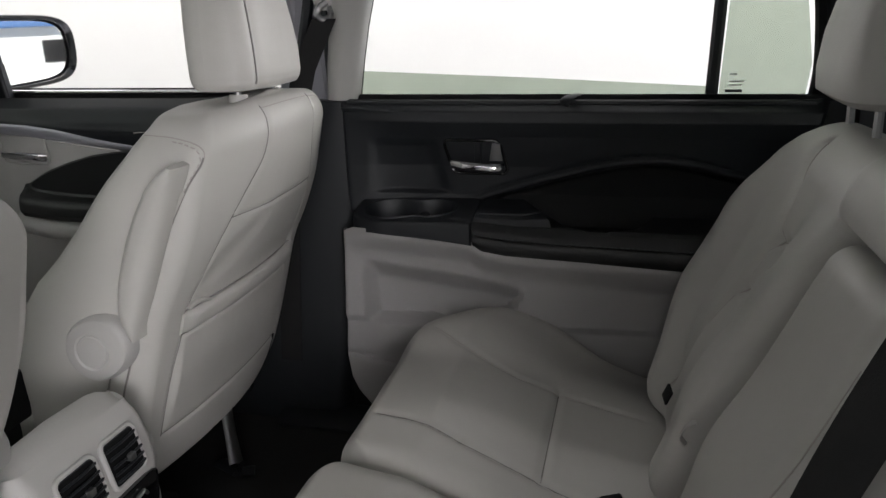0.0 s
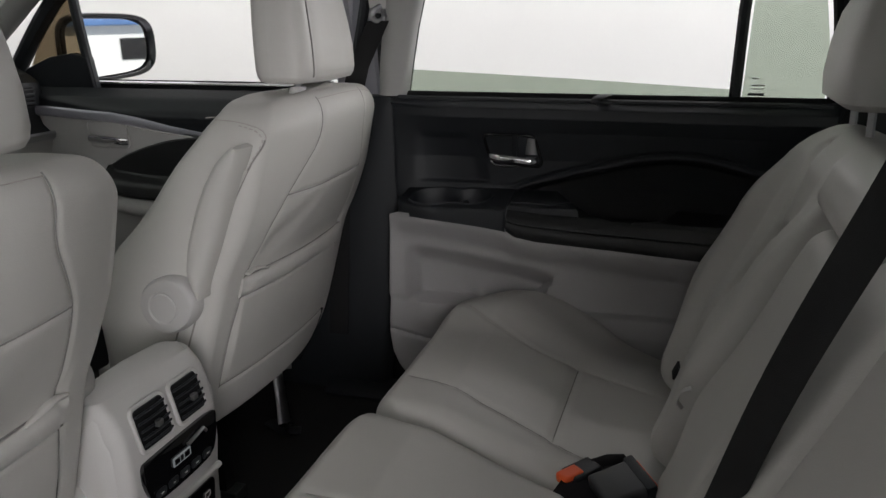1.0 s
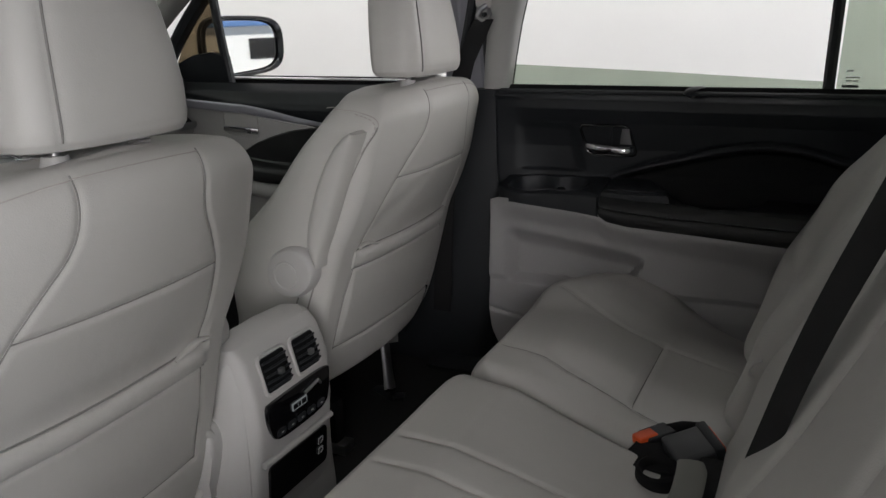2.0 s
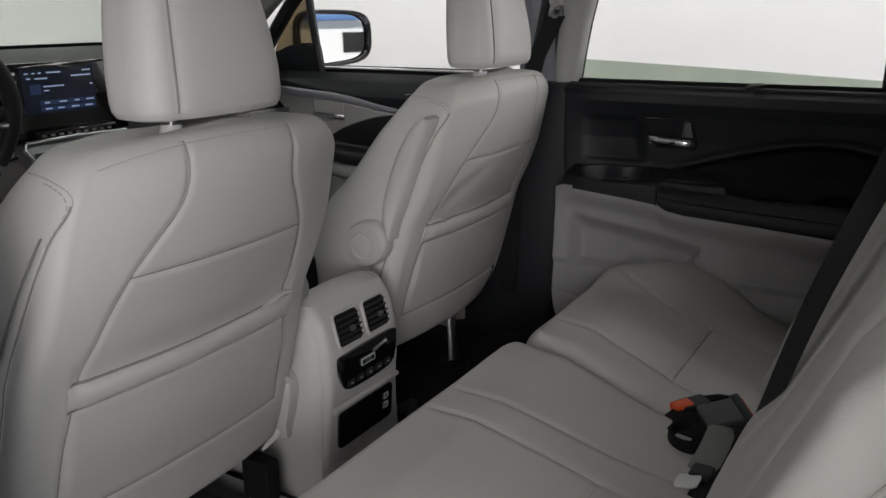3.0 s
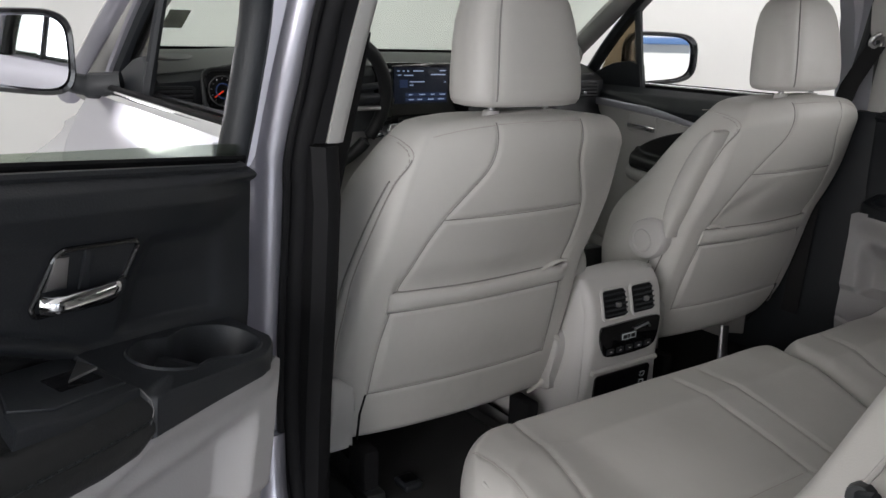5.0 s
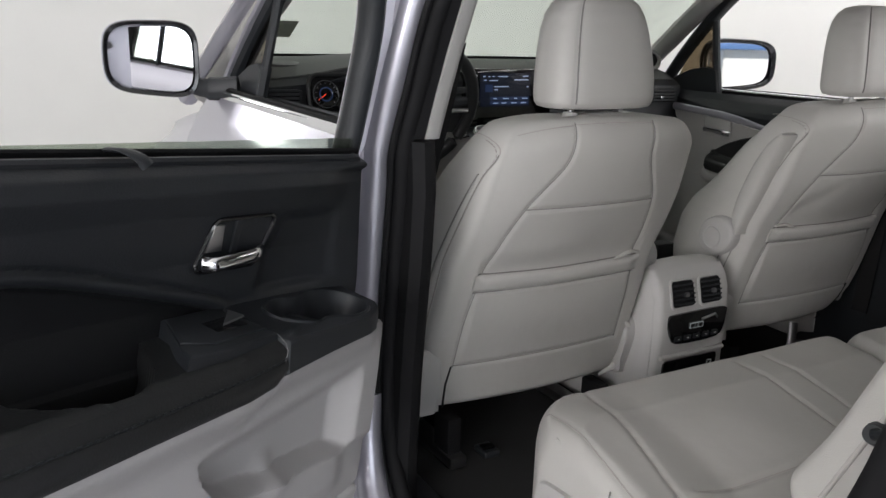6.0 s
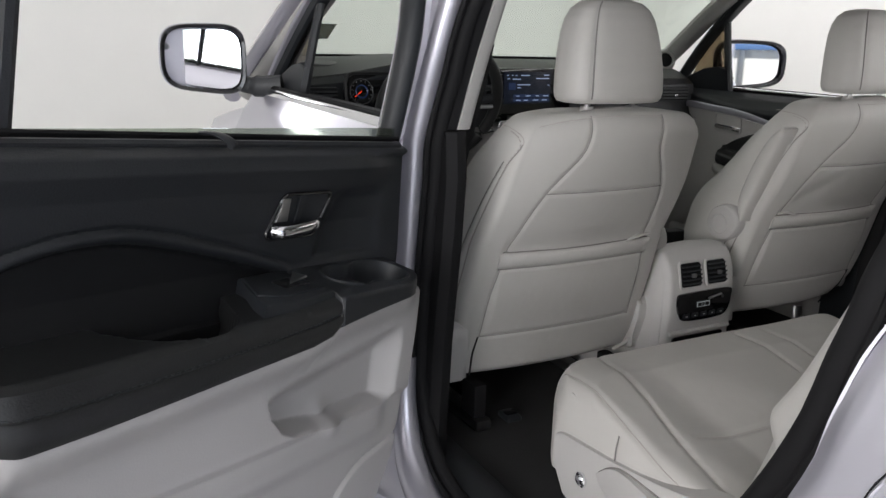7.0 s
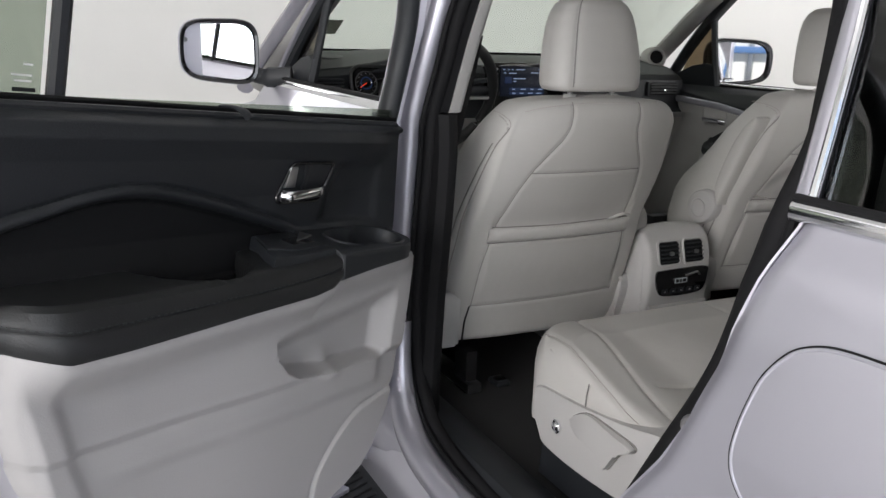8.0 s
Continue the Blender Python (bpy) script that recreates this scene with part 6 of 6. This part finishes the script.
for q in (-1, 1):
    y0, y1 = (-0.080, -0.007) if q < 0 else (0.007, 0.078)
    frame_out = rounded(y0, y1, 0.768, 0.831, 0.010)
    v = flat(frame_out, 0.0, 0.004, BLACK, "air_vent", "black louvred air vent")
    part("surround", tube([face_point(a, b, 0.003) for a, b in frame_out + frame_out[:1]], 0.0035, 8), GREY, v)
    flat(rounded(y0 + 0.004, y1 - 0.004, 0.772, 0.827, 0.008), 0.002, 0.0046, DARK, "duct", "", 0, v)
    for k in range(5):
        z = 0.779 + 0.0105 * k
        part("slat", tube([face_point(y0 + 0.005, z, 0.007), face_point((y0 + y1) / 2, z, 0.0085), face_point(y1 - 0.005, z, 0.007)], 0.0030, 6, True, 0.6), BLACK, v)
    part("tab", block(rear_face(0.8) + 0.008, rear_face(0.8) + 0.016, CY + (y0 + y1) / 2 - 0.006, CY + (y0 + y1) / 2 + 0.006, 0.796, 0.806, 0.002), STEEL, v, "grey vent tab")
pan = [(y, z) for y, z in curve2([(-0.085, 0.755), (0.0, 0.757), (0.088, 0.755), (0.093, 0.735), (0.084, 0.695), (0.06, 0.684), (0.0, 0.681), (-0.058, 0.684), (-0.078, 0.695), (-0.09, 0.735), (-0.085, 0.755)], 4)[:-1]]
cp = flat(pan, 0.0, 0.006, GLOSS, "climate_panel", "glossy black climate control panel", 0.003)
flat([(-0.024, 0.717), (0.018, 0.717), (0.018, 0.730), (-0.024, 0.730)], 0.005, 0.0072, LCD, "display", "small grey display", 0, cp)
for y, w in ((-0.022, 0.012), (-0.008, 0.007), (0.002, 0.013)):
    flat([(y, 0.719), (y + w, 0.719), (y + w, 0.728), (y, 0.728)], 0.0073, 0.0077, GLOSS, "display_mark", "dark unreadable figure", 0, cp)
for k in range(5):
    y = -0.058 + 0.029 * k
    flat(rounded(y - 0.011, y + 0.011, 0.690, 0.703, 0.003, 3), 0.005, 0.008, BLACK, "button", "", 0.001, cp)
    flat([(y - 0.003, 0.6955), (y + 0.003, 0.6955), (y + 0.003, 0.6975), (y - 0.003, 0.6975)], 0.0082, 0.0087, WHITE, "button_mark", "", 0, cp)
part("wedge", tube([face_point(0.012, 0.736, 0.008), face_point(0.052, 0.744, 0.010), face_point(0.06, 0.735, 0.008)], 0.003, 6), STEEL, cp, "grey trim wedge")
op = flat(rounded(-0.086, 0.084, 0.566, 0.640, 0.008), 0.0, 0.005, GLOSS, "outlet_panel", "black socket panel with a hinged cover", 0.002)
for k, zz in enumerate((0.617, 0.597)):
    part("socket_mark", tube([face_point(0.060 + a, zz + b, 0.0062) for a, b in ((-0.006, -0.005), (-0.006, 0.006), (0.007, 0.006), (0.007, -0.002), (0.0, -0.005))], 0.0012, 5), WHITE, op, "white socket symbol")
part("lower_lip", tube([face_point(y, 0.652, 0.004) for y in span(-0.1, 0.1, 12)], 0.006, 8), GREY, console)
# open tray ahead of the raised end
part("tray_floor", block(-0.60, -0.19, CY - 0.085, CY + 0.085, 0.735, 0.757, 0.004), BLACK, console, "dark open tray")

# ---------------------------------------------------------------- dashboard
dash = empty("dashboard", "black and pale grey dashboard with a lit touch screen", "dashboard", "", (-1.0, 0, 0.9))


def dash_section(y):
    """Outline of the dashboard across the car at y: (x, z) from the windscreen over the top to the knees."""
    hood = bell(y + 0.40, 0.21)
    mid = bell(y, 0.20)
    pas = step(y, 0.15, 0.4)
    return [(-1.36, 1.19), (-1.30, 1.236), (-1.18, 1.273), (-1.05, 1.266 + 0.022 * hood + 0.006 * mid), (-0.96, 1.245 + 0.036 * hood + 0.014 * mid), (-0.905 + 0.02 * hood, 1.220 + 0.048 * hood + 0.022 * mid),
            (-0.88 + 0.015 * hood, 1.204 + 0.035 * hood + 0.014 * mid), (-0.875 - 0.03 * hood, 1.175), (-0.865 - 0.03 * hood - 0.01 * pas, 1.13), (-0.86 - 0.01 * pas, 1.10), (-0.845, 1.075), (-0.86, 1.03), (-0.90, 0.95), (-0.95, 0.80), (-1.05, 0.62), (-1.3, 0.62)]


ys = span(-0.74, 0.74, 74)
secs = [[(x, y, z) for x, z in dash_section(y)] for y in ys]
part("upper", loft([r[:11] + [(-1.3, y, 1.05)] for r, y in zip(secs, ys)]), BLACK, dash, "black soft dashboard top")
part("lower", loft([[(x - 0.004, y, z) for x, y, z in r[10:]] + [(-1.3, y, 1.0)] for r, y in zip(secs, ys)]), GREY, dash, "pale grey lower dashboard")
top_pad = [[(x, y, z + 0.004) for x, y, z in r[1:6]] for r, y in zip(secs, ys) if -0.74 <= y < 0.74]
part("top_pad", thick(loft(top_pad, False, False), 0.004), material("dark_grey_dash_top", (0.085, 0.089, 0.086), 0.6, bump=0.2, scale=400), dash, "dark grey dashboard top skin")
strip = [(-0.838, y, 1.076) for y in span(0.16, 0.72, 16)]
part("trim_strip", tube(strip, 0.012, 8, True, 0.6), STEEL, dash, "silver trim strip")
# centre stack and touch screen
stack = part("stack_face", slab(rounded(-0.15, 0.16, 1.075, 1.258, 0.02), lambda a, b, d: (-0.868 + d + 0.10 * (1.16 - b) * 0.3, a, b), -0.03, 0.012, 0.006, 3), GLOSS, dash, "piano black centre stack")
sx = lambda b: -0.854 + 0.03 * (1.16 - b)
at = lambda a, b, d: (sx(b) + d, a, b)
scr = part("touch_screen", slab([(-0.102, 1.146), (0.078, 1.146), (0.078, 1.246), (-0.102, 1.246)], at, 0.0, 0.0015, 0), SCREEN, dash, "lit dark blue touch screen")


def mark(a0, a1, b0, b1, mat, name, label="", lift=0.0024):
    part(name, slab([(a0, b0), (a1, b0), (a1, b1), (a0, b1)], at, 0.0014, lift, 0), mat, scr, label)


mark(-0.066, 0.074, 1.166, 1.1755, SCREEN_ROW, "screen_row", "pale blue menu row")
mark(-0.066, 0.074, 1.1525, 1.162, SCREEN_ROW, "screen_row")
mark(-0.085, -0.058, 1.19, 1.212, SCREEN_ROW, "cover_picture", "small blue picture tile")
for a, w, b in ((-0.093, 0.008, 1.236), (-0.075, 0.006, 1.236), (-0.06, 0.006, 1.236), (-0.04, 0.034, 1.236), (0.05, 0.02, 1.237), (-0.09, 0.009, 1.225), (-0.07, 0.03, 1.224), (0.02, 0.05, 1.226), (-0.052, 0.05, 1.206), (-0.052, 0.012, 1.197), (0.066, 0.006, 1.205), (-0.055, 0.012, 1.1705), (-0.02, 0.02, 1.1705), (0.02, 0.012, 1.1705), (0.05, 0.02, 1.1705), (-0.055, 0.016, 1.157), (-0.025, 0.016, 1.157), (0.01, 0.02, 1.157), (0.045, 0.02, 1.157)):
    mark(a, a + w, b - 0.0014, b + 0.0014, SCREEN_TEXT, "text_bar", "unreadable line of pale text", 0.003)
for b in (1.238, 1.22, 1.205, 1.175):
    part("side_key", slab(rounded(-0.126, -0.117, b - 0.003, b + 0.003, 0.001, 2), at, 0.0, 0.0075, 0), WHITE, scr, "white touch key mark")
part("knob", loft([[(sx(1.16) + d, -0.122 + r * math.cos(2 * math.pi * k / 24), 1.158 + r * math.sin(2 * math.pi * k / 24)) for k in range(24)] for r, d in ((0.013, 0.0), (0.013, 0.016), (0.011, 0.018), (0.001, 0.0185))]), GLOSS, dash, "black volume knob")
part("climate_strip", block(-0.846, -0.832, -0.10, 0.11, 1.088, 1.112, 0.004), GLOSS, dash, "glossy black climate strip")
for k in range(9):
    part("climate_mark", block(-0.8325, -0.831, -0.085 + 0.021 * k, -0.075 + 0.021 * k, 1.098, 1.103, 0), STEEL, dash, "pale unreadable key mark")
part("stack_trim", tube(smooth_line([(-0.83, -0.19, 1.06), (-0.825, -0.10, 1.076), (-0.825, 0.0, 1.08), (-0.825, 0.11, 1.076), (-0.835, 0.2, 1.06)], 6), 0.006, 8), CHROME, dash, "bright lower trim")
part("gear_panel", slab(rounded(-0.13, 0.13, 1.0, 1.07, 0.015), lambda a, b, d: (-0.79 + 0.9 * (1.07 - b) + d, 1.05 * a - 0.025, b + 0.02), -0.04, 0.0, 0.005), STEEL, dash, "silver grey gear panel")
part("gear_rim", tube([(-0.79 + 0.9 * (1.07 - b) + 0.002, 1.05 * a - 0.025, b + 0.024) for a, b in ((-0.12, 1.01), (-0.132, 1.06), (-0.12, 1.072), (0.0, 1.075), (0.12, 1.072), (0.132, 1.06))], 0.004, 8), CHROME, dash, "bright rim of the gear panel")
part("gear_slot", slab(rounded(-0.118, -0.06, 1.025, 1.055, 0.006), lambda a, b, d: (-0.79 + 0.9 * (1.07 - b) + d, 1.05 * a - 0.025, b + 0.02), -0.01, 0.003, 0.001), GLOSS, dash, "black gear selector keys")
# side air vents and speaker cover
for yv, hw in ((-0.708, 0.052), (0.63, 0.075)):
    v = part("air_vent", slab(rounded(yv - hw, yv + hw, 1.145, 1.20, 0.010), lambda a, b, d: (-0.872 + d, a, b), -0.03, 0.010, 0.003), BLACK, dash, "black louvred dash vent")
    part("duct", slab(rounded(yv - hw + 0.009, yv + hw - 0.009, 1.150, 1.195, 0.006), lambda a, b, d: (-0.862 + d, a, b), 0.0, 0.0012, 0), DARK, v)
    for k in range(4):
        part("slat", tube([(-0.857, yv - hw + 0.011, 1.157 + 0.0105 * k), (-0.857, yv + hw - 0.011, 1.157 + 0.0105 * k)], 0.0035, 6, True, 0.6), VENT, v)
    part("tab", block(-0.853, -0.846, yv - 0.008, yv + 0.008, 1.163, 1.170, 0.002), CHROME, v, "bright vent tab")
part("defrost_vent", slab([(0.026 * math.cos(2 * math.pi * k / 28) - 0.985, 0.05 * math.sin(2 * math.pi * k / 28) - 0.665) for k in range(28)], lambda a, b, d: (a, b, 1.2545 - 0.22 * (a + 0.985) + d), 0.0, 0.011, 0.002), VENT, dash, "oval side demister outlet")
for s in (1,):
    c = Vector((-1.0, s * 0.70, 1.285))
    n = Vector((0.9, -s * 0.35, 0.25)).normalized()
    u = n.cross(Vector((0, 0, 1))).normalized()
    w = u.cross(n)
    sp = empty("tweeter", "round dark tweeter set in a pale pillar pod", "speaker", "", tuple(c))
    ring = lambda r, d: [tuple(c + n * d + r * (math.cos(2 * math.pi * k / 28) * u + math.sin(2 * math.pi * k / 28) * w)) for k in range(28)]
    part("pod", loft([ring(0.05, -0.04), ring(0.043, -0.005), ring(0.036, 0.008), ring(0.028, 0.010), ring(0.026, 0.004)]), TRIM, sp)
    part("grille", loft([ring(0.026, 0.002), ring(0.025, 0.006), ring(0.012, 0.009), ring(0.001, 0.0095)]), DARK, sp, "dark round grille")
# instrument cluster under its hood
cl = part("instrument_panel", slab(rounded(-0.638, -0.25, 1.135, 1.240, 0.03), lambda a, b, d: (-0.872 + d - 0.25 * (b - 1.2), a, b), -0.03, 0.004, 0.003), GLOSS, dash, "dark instrument cluster")
part("cluster_rim", tube([(-0.866 - 0.25 * (b - 1.2), a, b) for a, b in rounded(-0.638, -0.25, 1.135, 1.240, 0.03) + rounded(-0.638, -0.25, 1.135, 1.240, 0.03)[:1]], 0.006, 8), SOFT, cl, "black padded rim of the cluster")
for yc in (-0.588, -0.31):
    ring = lambda r, d: [(-0.867 + d - 0.25 * (r * math.sin(q) - 0.012), yc + r * math.cos(q), 1.188 + r * math.sin(q)) for q in (math.pi * 2 * k / 32 for k in range(33))]
    dial = part("dial", tube(ring(0.036, 0.0), 0.0014, 6), VENT, cl, "dial ring")
    part("dial_glow", tube(ring(0.018, 0.001), 0.0018, 6), SCREEN_ROW, dial, "dim blue lit inner ring")
    for k in range(11):
        a = math.radians(225 - 27 * k)
        part("dial_mark", tube([(-0.866 - 0.25 * (r * math.sin(a) - 0.012), yc + r * math.cos(a), 1.188 + r * math.sin(a)) for r in (0.028, 0.032)], 0.0007, 6), STEEL, dial)
    part("needle", tube([(-0.864, yc, 1.188), (-0.862, yc - 0.022, 1.173)], 0.0013, 6), RED, dial, "red needle")
part("cluster_glow", slab([(-0.49, 1.155), (-0.40, 1.155), (-0.40, 1.22), (-0.49, 1.22)], lambda a, b, d: (-0.867 + d - 0.25 * (b - 1.2), a, b), 0, 0.002, 0), SCREEN_ROW, cl, "small lit display")

# ---------------------------------------------------------------- steering wheel
wheel = empty("steering_wheel", "black leather steering wheel with silver spoke trim", "steering wheel", "", (-0.66, -0.43, 1.16))
tilt = pose(-0.665, -0.43, 1.163, 0, 22, 0)
wp = lambda r, a, d=0.0: tuple(tilt @ Vector((d, r * math.cos(a), r * math.sin(a))))
rim_pts = [wp(0.182, 2 * math.pi * k / 64) for k in range(65)]
part("rim", tube(rim_pts, 0.0165, 12, False), SOFT, wheel)
hubr = []
for r, d in ((0.02, -0.06), (0.07, -0.05), (0.082, -0.01), (0.075, 0.012), (0.05, 0.02), (0.001, 0.022)):
    hubr.append([wp(r * (1 + 0.12 * math.sin(2 * math.pi * k / 40)), 2 * math.pi * k / 40, d) for k in range(40)])
part("hub", loft(hubr), BLACK, wheel)
for a in (0.12, math.pi - 0.12, -1.25, math.pi + 1.25):
    sp = [wp(r, a, d) for r, d in ((0.06, 0.0), (0.11, -0.006), (0.178, 0.0))]
    part("spoke", tube(sp, [0.026, 0.018, 0.014], 10, True, 0.5, tuple(tilt.to_3x3() @ Vector((0, -math.sin(a), math.cos(a))))), BLACK, wheel)
    part("spoke_trim", tube([wp(r, a - 0.12, 0.012) for r in (0.075, 0.12, 0.165)], 0.006, 8), STEEL, wheel, "silver spoke trim")
part("column", tube([tuple(tilt @ Vector((-0.25, 0, -0.06))), tuple(tilt @ Vector((-0.03, 0, 0)))], 0.05, 14), BLACK, wheel, "black column shroud")
stalk = [tuple(tilt @ Vector((-0.055, 0.05, 0.01))), tuple(tilt @ Vector((-0.05, 0.19, 0.03)))]
part("stalk", tube(stalk, 0.009, 8), BLACK, wheel)

# ---------------------------------------------------------------- belts on the pillars
for s in (-1, 1):
    b = empty("pillar_belt", "black front seat belt on a grey pillar loop", "seat belt", "front belts", (0.03, s * 0.74, 1.2))
    loop = smooth_line([(0.046, s * 0.724, 1.375), (0.034, s * 0.716, 1.366), (0.030, s * 0.712, 1.352), (0.042, s * 0.711, 1.343), (0.055, s * 0.716, 1.350), (0.052, s * 0.724, 1.366)], 5)
    part("anchor_loop", tube(loop, 0.0065, 8), STEEL, b, "grey plastic belt loop")
    part("adjuster", slab(rounded(0.02, 0.07, 1.36, 1.46, 0.014), lambda a, c, d: (a, s * (0.742 - 0.2 * (c - 1.36) - d), c), -0.012, 0.018, 0.006, 3), GREY, b, "grey height adjuster cover")
    strapb = bmesh.new()
    rows = []
    for x, y, z in [(0.045, 0.708, 1.345), (0.0, 0.70, 1.25), (-0.045, 0.71, 1.10), (-0.07, 0.725, 0.9), (-0.09, 0.735, 0.62)]:
        rows.append([strapb.verts.new((x + q, s * (y + e), z)) for q, e in ((-0.024, 0), (0.024, 0), (0.024, -0.0015), (-0.024, -0.0015))])
    for a, c in zip(rows, rows[1:]):
        for k in range(4):
            strapb.faces.new((a[k], a[(k + 1) % 4], c[(k + 1) % 4], c[k]))
    part("webbing", strapb, WEB, b)

# ---------------------------------------------------------------- small things
clip = empty("mat_clip", "small black carpet fastener on the floor", "clip", "", (-0.10, -0.515, 0.472))
part("body", block(-0.125, -0.075, -0.535, -0.495, 0.468, 0.483, 0.006, 3), BLACK, clip)
part("slot", block(-0.11, -0.09, -0.53, -0.50, 0.482, 0.4865, 0.002), GLOSS, clip)
note = lambda a, b, d: (-1.0735 + 0.073 * b + 0.004 + d, -0.672 + 0.053 * a + 0.004 * b, 1.334 + 0.044 * b)
part("windscreen_sticker", thick(sheet([0, 0.5, 1], [0, 0.5, 1], lambda a, b: note(a, b, 0.0)), 0.0008), glass_material("grey_film", (0.30, 0.30, 0.285)), car, "small grey sticker inside the windscreen")
# rear leg of the passenger seat, bolted to the floor
part("seat_leg", tube([(-0.128, 0.512, 0.49), (-0.138, 0.52, 0.545), (-0.146, 0.527, 0.60)], [0.016, 0.013, 0.013], 10, True, 0.45, (0.5, 0.8, 0)), STEEL, passenger, "worn steel upright")
part("leg_foot", tube(smooth_line([(-0.165, 0.52, 0.482), (-0.135, 0.505, 0.484), (-0.11, 0.496, 0.484), (-0.085, 0.505, 0.482)], 5), 0.020, 10, True, 0.35, (1, 0, 0)), BLACK, passenger, "dark flat foot")
part("leg_bolt", loft([[(-0.125 + rr * math.cos(2 * math.pi * k / 12), 0.50 + rr * math.sin(2 * math.pi * k / 12), 0.486 + d) for k in range(12)] for rr, d in ((0.009, 0), (0.009, 0.006), (0.001, 0.008))]), DARK, passenger)
